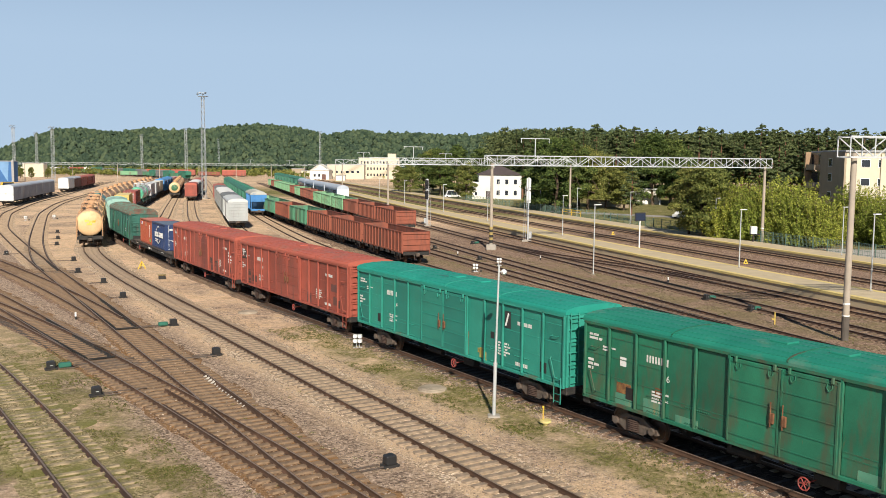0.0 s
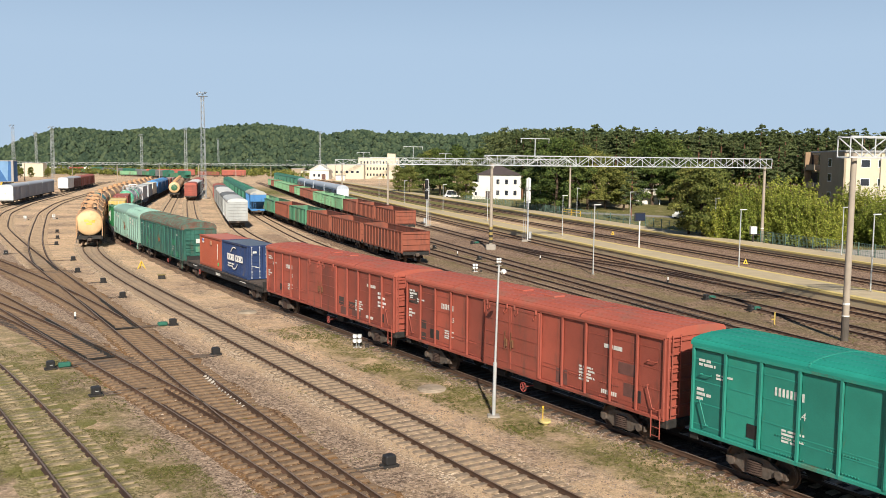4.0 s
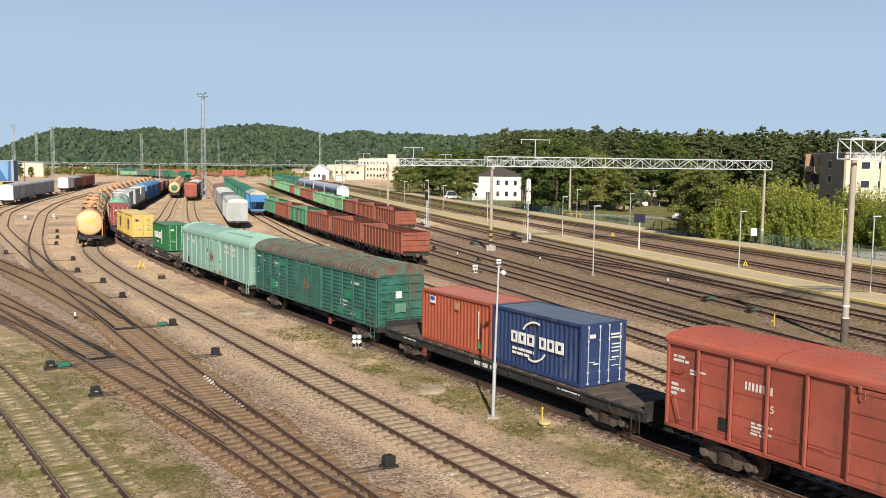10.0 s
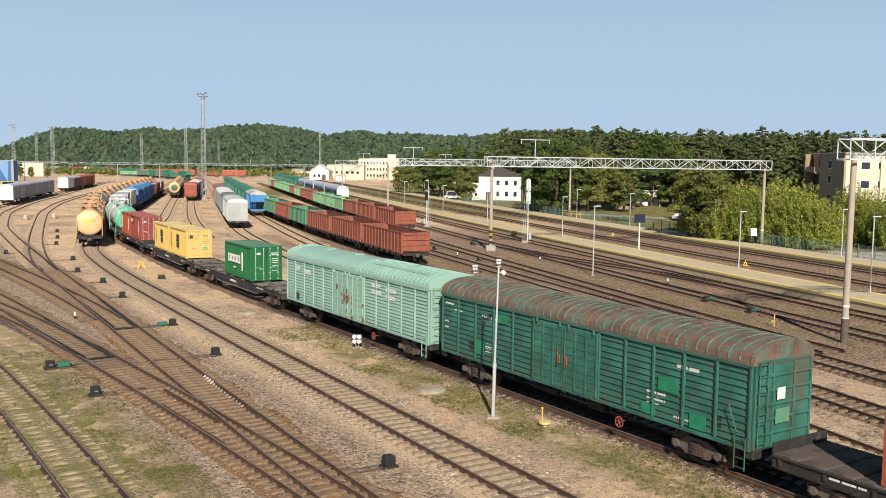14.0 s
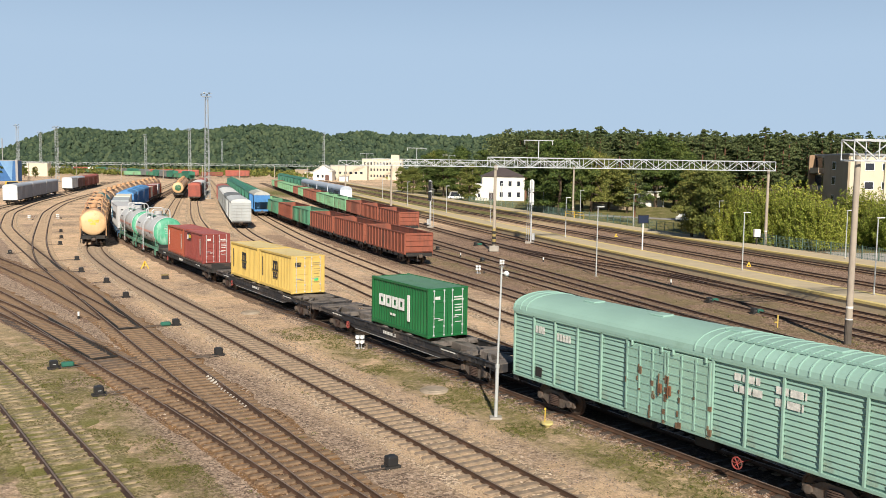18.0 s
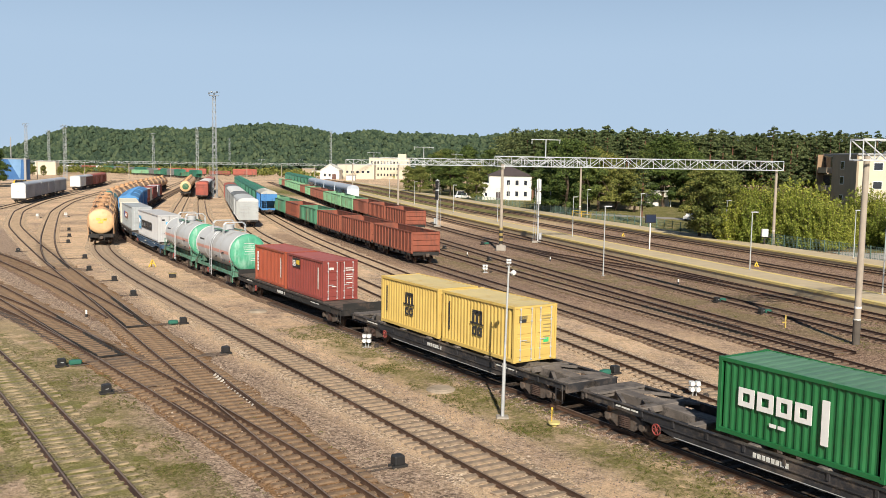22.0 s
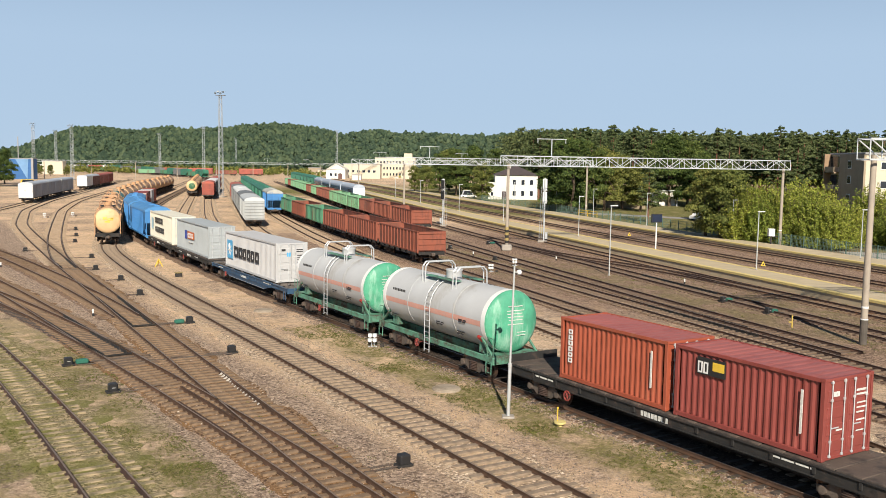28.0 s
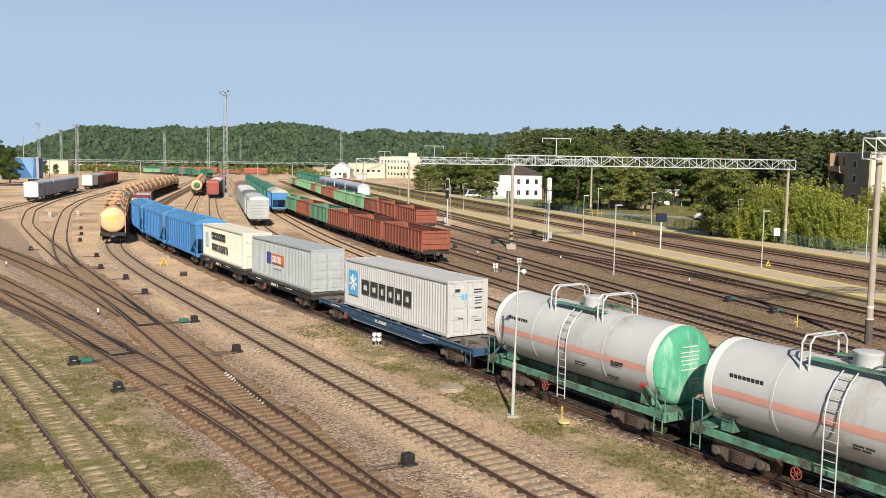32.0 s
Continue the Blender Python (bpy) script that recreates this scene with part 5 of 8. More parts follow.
part("placard", Geo().box(-1.3, -0.8, y - .014, y, 1.95, 2.25), M_YELLOW, r)
part("lettering", blocks(-1.95, 1.8, (0.2, 0.2), 0.4, y - 0.012, 0.05), M_WHITE, r)
part("lettering", Geo().box(2.2, 2.28, y - .006, y + .02, 0.7, 2.1), M_INK, r)
door_print(r, h, H)
r, h, y, H = container(-200.5, -194.44, 2.59, C_ORANGE, "orange red corrugated shipping container on a flat wagon", roof_mat=C_MAROON_ROOF)
gg = Geo()
for k in range(6):
    gg.merge(blocks(-2.5, 0.75 + k * 0.24, (0.24,), 0.19, y), Matrix())
part("lettering", gg, M_WHITE, r)
part("lettering", Geo().box(2.2, 2.28, y - .006, y + .02, 0.7, 2.1), M_INK, r)
r, h, y, H = container(-245.1, -232.91, 2.9, C_GREY, "long light grey corrugated container with black lettering")
part("emblem", Geo().box(-5.5, -4.2, y - .006, y + .02, 0.75, 2.25), M_SKYBLUE, r, "sky blue square")
gg = Geo()
for k in range(7):
    a = k * 2 * math.pi / 7 + math.pi / 2
    gg.bar((-4.85, y - 0.01, 1.5), (-4.85 + 0.5 * math.cos(a), y - 0.01, 1.5 + 0.5 * math.sin(a)), 0.02, 0.14)
part("star", gg, M_WHITE, r, "white seven-pointed star")
part("lettering", blocks(-3.7, 1.0, (0.95, 0.9, 0.75, 0.8, 0.75, 0.85), 0.85, y, 0.2), M_INKB, r)
part("placard", Geo().box(h, h + 0.008, -0.4, -0.1, 1.9, 2.2), M_SKYBLUE, r)
door_print(r, h, H, M_INKB)
r, h, y, H = container(-262.5, -250.31, 2.9, C_GREY2, "long dull grey container with faded emblem")
part("emblem", Geo().box(-2.6, -1.8, y - .006, y + .02, 1.2, 2.0), surface("blue_paint", (0.03, 0.07, 0.4), 0.5), r)
part("emblem", Geo().box(-1.6, 0.9, y - .006, y + .02, 1.25, 1.95), surface("orange_paint", (0.6, 0.15, 0.04), 0.5), r)
part("lettering", blocks(-1.5, 1.35, (0.4, 0.4, 0.4, 0.4), 0.45, y - 0.01, 0.12), M_WHITE, r)
part("lettering", lines(-1.2, 1.05, (1.6,), 0.15, y), M_INK, r)
r, h, y, H = container(-276.9, -264.71, 2.9, C_CREAM, "long cream container with dark lettering")
part("lettering", blocks(-3.2, 1.75, (0.7, 0.65, 0.5, 0.55, 0.5, 0.6), 0.6, y, 0.15), M_INKB, r)
part("lettering", blocks(-3.0, 0.75, (0.45, 0.4, 0.5, 0.4, 0.5, 0.45, 0.5), 0.6, y, 0.25), M_INKB, r)
part("emblem", Geo().box(-5.2, -4.2, y - .006, y + .02, 1.0, 2.2), surface("pale_blue_paint", (0.4, 0.6, 0.7), 0.5), r)
COLS = [C_ORANGE, C_CREAM, C_MAROON, C_MAROON, C_GREY, C_ORANGE]
for i in range(3):
    for j in range(2):
        qb = -325.8 - 14.6 * i - 6.3 * j
        container(qb - 6.06, qb, 2.59, COLS[2 * i + j], ("orange red", "cream", "maroon", "maroon", "pale grey", "orange red")[2 * i + j] + " short container far back on the train")


# ---------------------------------------------------------------- flat wagons
M_DECK = surface("deck_boards", (0.1, 0.075, 0.06), 0.9, 0, 0.3, 2, 30, (0.04, 0.032, 0.028), 0.5, 1.5)


# paler grey for the wagon's upward faces: sunlight put into the colour
M_FLATTOP_LIT = surface("dusty_wagon_deck", (0.15, 0.13, 0.115), 0.8, 0, 0.35, 1.2, 25, (0.035, 0.03, 0.027), 0.45, 1.6)
M_FLATBLACK = surface("flat_wagon_black", (0.022, 0.022, 0.025), 0.65, 0, 0.3, 1, 25, (0.1, 0.08, 0.066), 0.5, 1.4)


def flatcar(q0, q1, style, label, frame_mat, turns=True, deck=1.3, full=True):
    L = q1 - q0
    h = L / 2
    root = thing("flat_wagon", label, "flat wagon", "flat wagons of the train")
    for s in (-1, 1):
        if style == "skeleton":         # fish-belly beam
            prof = [(-h, 1.22), (h, 1.22), (h, 0.98), (h - 3.4, 0.92), (h - 5.0, 0.58), (-h + 5.0, 0.58), (-h + 3.4, 0.92), (-h, 0.98)]
        else:
            prof = [(-h, 1.2), (h, 1.2), (h, 0.86), (h - 0.5, 0.82), (-h + 0.5, 0.82), (-h, 0.86)]
        g = Geo().extrude(prof, s * 1.36 - 0.03, s * 1.36 + 0.03)
        g.box(-h, h, s * 1.36 - 0.1, s * 1.36 + 0.1, 1.2, 1.23).box(-h + 3.4, h - 3.4, s * 1.36 - 0.09, s * 1.36 + 0.09, 0.86, 0.89)
        b = part("side_beam", g, frame_mat, root)
        if style == "skeleton":
            part("chalked_edge", Geo().box(-h + 5.0, h - 5.0, s * 1.36 + s * 0.03 - 0.004, s * 1.36 + s * 0.03 + 0.004, 0.6, 0.625), M_LAMPGREY, b, "pale lower edge")
        n = int(L / 1.6)
        for k in range(n + 1):
            x = -h + 0.3 + k * (L - 0.6) / n
            part("stake_pocket", Geo().cbox(x - 0.06, x + 0.06, s * 1.36 + s * 0.03 - 0.05, s * 1.36 + s * 0.03 + 0.05, 0.95, 1.2, 0.012), frame_mat, b)
        if s < 0:
            part("lettering", digits(-1.2, 0.93 if style != "skeleton" else 0.85, 8, 0.13, 0.2, y=-1.4), M_INK, b, "white running number")
            part("lettering", lines(-h + 2.0, 1.12, (1.2,), 0.07, -1.4), M_INK, b)
            part("lettering", lines(h - 5.0, 1.12, (1.6,), 0.06, -1.4), M_INK, b)
    if style == "skeleton":
        for x in np.linspace(-h + 0.6, h - 0.6, 8):
            part("cross_beam", Geo().cbox(x - 0.2, x + 0.2, -1.33, 1.33, 1.02, deck - 0.03, 0.02), M_FLATTOP_LIT, root)
        for x in (-h + 1.6, h - 1.6, -h + 3.1, h - 3.1):
            for s in (-1, 1):
                part("diagonal_brace", Geo().bar((x - 0.7, s * 0.3, 1.2), (x + 0.7, s * 1.25, 1.2), 0.14, 0.1), M_FLATTOP_LIT, root)
        part("centre_beam", Geo().cbox(-h, h, -0.3, 0.3, 0.85, 1.24, 0.03), M_FLATTOP_LIT, root)
        for x in (-h + 0.45, h - 0.45):
            part("end_platform", Geo().cbox(x - 0.42, x + 0.42, -1.3, 1.3, 1.18, deck - 0.02, 0.015), M_FLATTOP_LIT, root)
    else:
        n = int(L / 0.9)
        plank = Geo().cbox(-0.435, 0.435, -1.34, 1.34, 1.2, deck - 0.015, 0.012).mesh("deck_board", M_DECK)
        for k in range(n):
            part("deck_board", plank, None, root, at=pose(-h + (k + 0.5) * L / n, 0, random.uniform(-.006, .006)))
        part("centre_beam", Geo().cbox(-h + 0.2, h - 0.2, -0.3, 0.3, 0.6, 1.1, 0.03), M_DARK, root)
    for e in (-1, 1):
        part("end_beam", Geo().cbox(min(e * h, e * (h - 0.12)), max(e * h, e * (h - 0.12)), -1.4, 1.4, 0.85, 1.24, 0.02), frame_mat, root)
        if style == "ends":
            part("end_flap", Geo().cbox(min(e * (h + 0.02), e * (h - 0.06)), max(e * (h + 0.02), e * (h - 0.06)), -1.38, 1.38, 1.2, 1.62, 0.015), frame_mat, root)
        ladder(root, e * (h - 0.4), -e * 1.46, 0.4, 1.0, frame_mat, name="foot_step")
    lock = Geo().cbox(-0.09, 0.09, -0.08, 0.08, 1.22, deck, 0.01).mesh("container_lock", M_IRON)
    for s in (-1, 1):
        for x in (-h + 3.2, -0.35, 0.35, h - 3.2):
            part("container_lock", lock, None, root, at=pose(x, s * 1.13, 0))
    hand_wheel(root, -h + 4.2, -1.46, 0.7)
    for x in (-h + 2.3, h - 2.3):
        bogie(root, x, turns, full)
    couplers(root, h + 0.05)
    ride(root, q0, q1)
    return root


M_FLATBLUE = surface("flat_wagon_blue", (0.03, 0.075, 0.14), 0.55, 0, 0.2, 1, 25, (0.05, 0.045, 0.04), 0.3, 1.2)
FLAT_LABEL = "black flat container wagon with planked deck on the train"
flatcar(-104.4, -85.0, "ends", FLAT_LABEL, M_DARK)
flatcar(-162.9, -143.7, "skeleton", "black open-frame container wagon, half empty, on the train", M_FLATBLACK)
flatcar(-183.5, -163.8, "skeleton", "black open-frame container wagon carrying two yellow containers", M_FLATBLACK)
flatcar(-203.9, -184.7, "ends", FLAT_LABEL, M_DARK)
flatcar(-248.6, -230.2, "skeleton", "dark blue container wagon carrying one grey container", M_FLATBLUE)
flatcar(-263.0, -249.8, "plain", FLAT_LABEL, M_DARK)
flatcar(-277.4, -264.2, "plain", FLAT_LABEL, M_DARK)
for i in range(3):
    flatcar(-338.8 - 14.6 * i, -325.4 - 14.6 * i, "plain", FLAT_LABEL, M_DARK, False, full=False)


# ---------------------------------------------------------------- tank wagons
def tank_shell(R, half, n=32):
    prof = []
    for k in range(7):
        a = math.pi / 2 * k / 6
        prof.append((-half - 0.42 * math.cos(a), R * max(0.02, math.sin(a) ** 0.75)))
    prof += [(-half + 0.05, R), (half - 0.05, R)]
    for k in range(7):
        a = math.pi / 2 * (1 - k / 6)
        prof.append((half + 0.42 * math.cos(a), R * max(0.02, math.sin(a) ** 0.75)))
    return prof


def tankcar(name, q0, q1, shell, cap, frame_mat, label, cat_group, turns=True, ring=None, stripe=None, full=True, moving=True, R=1.5):
    L = q1 - q0
    h = L / 2
    zc = 1.25 + R
    half = h - 0.65
    root = thing(name, label, "tank wagon", cat_group)
    body = part("tank", Geo().lathe([p for p in tank_shell(R, half)], 36, "x", (0, 0, zc)), shell, root, smooth=50)
    if cap:
        for e in (-1, 1):
            prof = [(e * (half + 0.02), R + 0.006)] + [(e * (half + 0.03 + 0.40 * math.cos(math.pi / 2 * (1 - k / 6))), (R + 0.006) * max(0.02, math.sin(math.pi / 2 * (1 - k / 6)) ** 0.75)) for k in range(7)]
            part("tank_end", Geo().lathe(prof, 36, "x", (0, 0, zc)), cap, body, "green painted tank end with streaks", smooth=50)
    if ring:
        for e in (-1, 1):
            part("end_ring", Geo().lathe([(e * (half - 0.3), R + 0.012), (e * (half + 0.02), R + 0.012)], 36, "x", (0, 0, zc)), ring, body, "white painted ring", smooth=50)
    if stripe:
        for s in (-1, 1):
            g = Geo()
            k = 4
            vs = []
            for i in range(k + 1):
                a = math.radians(-8 + 10 * i / k)
                vs += [(-half + 0.35, s * (R + 0.008) * math.cos(a), zc + (R + 0.008) * math.sin(a)), (half - 0.35, s * (R + 0.008) * math.cos(a), zc + (R + 0.008) * math.sin(a))]
            g.add(vs, [(2 * i, 2 * i + 1, 2 * i + 3, 2 * i + 2) for i in range(k)])
            part("stripe", g, stripe, body, "faded red stripe along the tank")
    for x in (-half * 0.45, half * 0.45):
        part("strap", Geo().lathe([(x - 0.05, R + 0.015), (x + 0.05, R + 0.015)], 36, "x", (0, 0, zc)), shell, body, smooth=50)
    # dome, walkway and rails on top
    part("dome", Geo().lathe([(R - 0.1, 0.42), (R + 0.34, 0.42), (R + 0.38, 0.45), (R + 0.44, 0.45), (R + 0.47, 0.3)], 20, "z", (0, 0, zc)), shell, body, smooth=40)
    part("walkway", Geo().cbox(-1.5, 1.5, -0.9, -0.5, zc + R + 0.0, zc + R + 0.05, 0.01).cbox(-1.5, 1.5, 0.5, 0.9, zc + R, zc + R + 0.05, 0.01), frame_mat, root)
    rail_mat = M_GALV if ring else shell
    if full:
        for x in (-1.5, 1.5):
            g = Geo()
            for xx in (x - 0.15, x + 0.15):
                pts = [(xx, -0.95, zc + R - 0.35), (xx, -0.92, zc + R + 0.5), (xx, -0.72, zc + R + 0.72), (xx, 0.72, zc + R + 0.72), (xx, 0.92, zc + R + 0.5), (xx, 0.95, zc + R - 0.35)]
                g.pipe(pts, 0.036, 6)
            g.tube((x - 0.15, -0.92, zc + R + 0.5), (x + 0.15, -0.92, zc + R + 0.5), 0.02, 5).tube((x - 0.15, 0, zc + R + 0.72), (x + 0.15, 0, zc + R + 0.72), 0.02, 5)
            part("guard_rail", g, rail_mat, root, "bent pipe guard rail")
        for s in (-1, 1):
            g = Geo()
            for xx in (-0.24, 0.24):
                pts = [(xx, s * (R + 0.12), 0.5), (xx, s * (R + 0.12), zc + 0.1)] + [(xx, s * (R + 0.12) * math.cos(a), zc + (R + 0.12) * math.sin(a)) for a in (0.25, 0.5, 0.8, 1.05)]
                g.pipe(pts, 0.024, 6)
            k = 0
            z = 0.62
            while z < zc + 0.1:
                g.tube((-0.24, s * (R + 0.12), z), (0.24, s * (R + 0.12), z), 0.018, 5)
                z += 0.3
            for a in (0.2, 0.42, 0.64, 0.86):
                g.tube((-0.24, s * (R + 0.12) * math.cos(a), zc + (R + 0.12) * math.sin(a)), (0.24, s * (R + 0.12) * math.cos(a), zc + (R + 0.12) * math.sin(a)), 0.018, 5)
            part("ladder", g, rail_mat, root)
    for s in (-1, 1):
        g = Geo().cbox(-h, h, s * 1.3 - 0.06, s * 1.3 + 0.06, 0.92, 1.2, 0.02)
        part("side_sill", g, frame_mat, root)
    part("centre_sill", Geo().cbox(-h, h, -0.28, 0.28, 0.75, 1.2, 0.03), frame_mat, root)
    for e in (-1, 1):
        part("end_beam", Geo().cbox(min(e * h, e * (h - 0.14)), max(e * h, e * (h - 0.14)), -1.42, 1.42, 0.86, 1.22, 0.02), frame_mat, root)
        part("end_platform", Geo().cbox(min(e * (h - 0.14), e * (h - 0.9)), max(e * (h - 0.14), e * (h - 0.9)), -1.36, 1.36, 1.2, 1.25, 0.01), frame_mat, root)
        x = e * (half - 0.7)
        g = Geo().extrude([(x - 0.25, 1.2), (x - 0.22, 1.75), (x + 0.22, 1.75), (x + 0.25, 1.2)][::-1], -1.1, 1.1)
        part("saddle", g, frame_mat, root)
        for s in (-1, 1):
            part("strut", Geo().bar((e * (h - 0.2), s * 1.3, 1.2), (e * (half - 0.6), s * 1.28, 2.1), 0.09, 0.09), frame_mat, root)
        if full:
            g = Geo().pipe([(e * (h - 0.05), -1.38, 1.2), (e * (h - 0.05), -1.38, 2.1), (e * (h - 0.5), -1.38, 2.1), (e * (h - 0.5), -1.38, 1.2)], 0.022, 6)
            part("hand_rail", g, frame_mat, root)
            ladder(root, e * (h - 0.3), -1.45, 0.4, 1.0, frame_mat, name="foot_step")
    for x in (-h + 1.95, h - 1.95):
        bogie(root, x, turns, full)
    couplers(root, h + 0.05)
    if moving:
        ride(root, q0, q1)
    return root, zc, half, R


M_TANKGREY = surface("tank_pale_grey", (0.47, 0.48, 0.485), 0.55, 0, 0.08, 0.5, 25, (0.33, 0.31, 0.28), 0.26, 0.6, True)
M_TANKCAP = surface("tank_end_green", (0.08, 0.36, 0.22), 0.6, 0, 0.25, 1.2, 25, (0.3, 0.52, 0.4), 0.4, 1.6, True)
M_TANKFRAME = surface("tank_frame_green", (0.1, 0.26, 0.18), 0.65, 0, 0.25, 1, 25, (0.07, 0.06, 0.045), 0.55, 1.8)
M_STRIPE = surface("faded_red_stripe", (0.6, 0.32, 0.26), 0.6, 0, 0.12, 1, 25, (0.45, 0.36, 0.33), 0.3, 1)
for qa, qb in ((-216.4, -205.1), (-229.0, -217.6)):
    r, zc, half, R = tankcar("tank_wagon", qa, qb, M_TANKGREY, M_TANKCAP, M_TANKFRAME, "pale grey tank wagon with green ends and red stripe", "tank wagons of the train", ring=M_WHITE, stripe=M_STRIPE)
    for x, z, n, w, d in ((-half + 1.0, 0.45, 8, 0.13, 0.24),):
        yy = -math.sqrt(max(0, (R + 0.015) ** 2 - (z + 0.1) ** 2))
        part("lettering", digits(x, zc + z - 0.1, n, w, d, y=yy - 0.01), M_INKB, r, "black running number")
    for x, z in ((half - 2.2, -0.1), (0.6, -0.55), (half - 2.6, -0.75), (-half + 0.6, -0.9)):
        yy = -math.sqrt(max(0, (R + 0.03) ** 2 - z * z))
        part("lettering", lines(x, zc + z, (0.7, 0.6), 0.06, yy), M_INKB, r)
    g = Geo()
    for k, (yy, z, w) in enumerate(((-0.4, 0.75, 0.8), (-0.5, 0.55, 1.0), (-0.5, 0.4, 0.9), (-0.45, 0.25, 0.9), (-0.4, 0.1, 0.8), (-0.45, -0.1, 0.9), (0.1, -0.5, 0.5), (0.1, -0.65, 0.5))):
        x = half + 0.43 - 0.02 * abs(z)
        g.box(x - 0.12 * (abs(z) > .6), x + 0.012, yy, yy + w, zc + z, zc + z + 0.035)
    part("lettering", g, M_INK, r)
    yy = -math.sqrt((R + 0.02) ** 2 - 0.64)
    part("placard", Geo().add([(half - 0.85, yy - 0.03, zc - 0.8), (half - 0.6, yy - 0.05, zc - 0.55), (half - 0.35, yy - 0.03, zc - 0.8), (half - 0.6, yy + 0.12, zc - 1.05)], [(0, 1, 2, 3)]), M_REDMARK, r, "red diamond hazard placard")
    hand_wheel(r, -1.2, -1.5, 0.75)


# ---------------------------------------------------------------- grain hoppers
def hopper(q0, q1, mat, roof_mat, label, group, moving=True, full=True):
    L = q1 - q0
    h = L / 2
    root = thing("hopper_wagon", label, "hopper wagon", group)
    prof = [(-h + 0.1, 4.0), (h - 0.1, 4.0), (h - 0.1, 2.6), (h - 2.6, 1.15), (-h + 2.6, 1.15), (-h + 0.1, 2.6)]
    part("body", Geo().extrude(prof, -1.48, 1.48), mat, root)
    tops = [(1.55, 3.9), (1.5, 4.1), (1.0, 4.42), (0.3, 4.55), (-0.3, 4.55), (-1.0, 4.42), (-1.5, 4.1), (-1.55, 3.9)]
    rf = part("roof", Geo().prism(tops, -h + 0.05, h - 0.05), roof_mat, root)
    for k in range(4):
        x = -h + 1.9 + k * (L - 3.8) / 3
        part("roof_hatch", Geo().cbox(x - 0.75, x + 0.75, -0.36, 0.36, 4.53, 4.64, 0.03), roof_mat, rf)
    rib = Geo().cbox(-0.05, 0.05, -0.08, 0.02, 1.2, 3.95, 0.012).mesh("rib", mat)
    for s in (-1, 1):
        if not full:
            gr = Geo()
            for k in range(10):
                gr.box(-h + 2.35 + k * (L - 4.8) / 9, -h + 2.45 + k * (L - 4.8) / 9, s * 1.48 - 0.07, s * 1.48 + 0.07, 1.2, 3.95)
            tagged(part("side_ribbing", gr, mat, root), kind="stuff")
        for k in range(10 if full else 0):
            x = -h + 2.4 + k * (L - 4.8) / 9
            part("rib", rib, None, root, at=pose(x, s * 1.48, 0, 0, 0, 0 if s < 0 else 180))
        part("side_sill", Geo().cbox(-h, h, s * 1.42 - 0.07, s * 1.42 + 0.07, 0.98, 1.22, 0.02), mat, root)
        for e in (-1, 1):
            part("end_post", Geo().bar((e * (h - 0.15), s * 1.35, 1.2), (e * (h - 0.15), s * 1.35, 2.7), 0.1, 0.1), mat, root)
            part("end_brace", Geo().bar((e * (h - 0.2), s * 1.35, 1.2), (e * (h - 1.6), s * 1.35, 2.0), 0.08, 0.08), mat, root)
    for e in (-1, 1):
        part("end_beam", Geo().cbox(min(e * h, e * (h - 0.14)), max(e * h, e * (h - 0.14)), -1.42, 1.42, 0.86, 1.22, 0.02), mat, root)
        ladder(root, e * (h - 0.04), -0.7, 1.2, 4.2, mat, along="y")
    for x in (-2.2, 2.2):
        part("chute", Geo().add([(x - 1.2, -0.8, 1.2), (x + 1.2, -0.8, 1.2), (x + 1.2, 0.8, 1.2), (x - 1.2, 0.8, 1.2), (x - .4, -.5, .45), (x + .4, -.5, .45), (x + .4, .5, .45), (x - .4, .5, .45)],
                                [(0, 1, 2, 3), (7, 6, 5, 4), (0, 4, 5, 1), (1, 5, 6, 2), (2, 6, 7, 3), (3, 7, 4, 0)]), M_DARK, root)
    for x in (-h + 1.95, h - 1.95):
        bogie(root, x, False, full)
    couplers(root, h + 0.05)
    if moving:
        ride(root, q0, q1)
    return root


M_HOPBLUE = surface("hopper_blue", (0.05, 0.2, 0.46), 0.5, 0, 0.12, 0.6, 25, (0.03, 0.08, 0.17), 0.3, 0.8, True)
M_HOPBLUE_ROOF = surface("hopper_blue_roof", (0.07, 0.24, 0.5), 0.5, 0, 0.12, 0.6, 25, (0.05, 0.12, 0.22), 0.3, 0.8)
for i in range(3):
    hopper(-292.6 - 15.2 * i, -278.6 - 15.2 * i, M_HOPBLUE, M_HOPBLUE_ROOF, "bright blue grain hopper wagon on the train", "hoppers of the train", full=i < 2)


# ---------------------------------------------------------------- standing wagons
def stand(root, line, s, span=8.0):
    root.matrix_basis = line.place(s, RAIL, span)
    return root


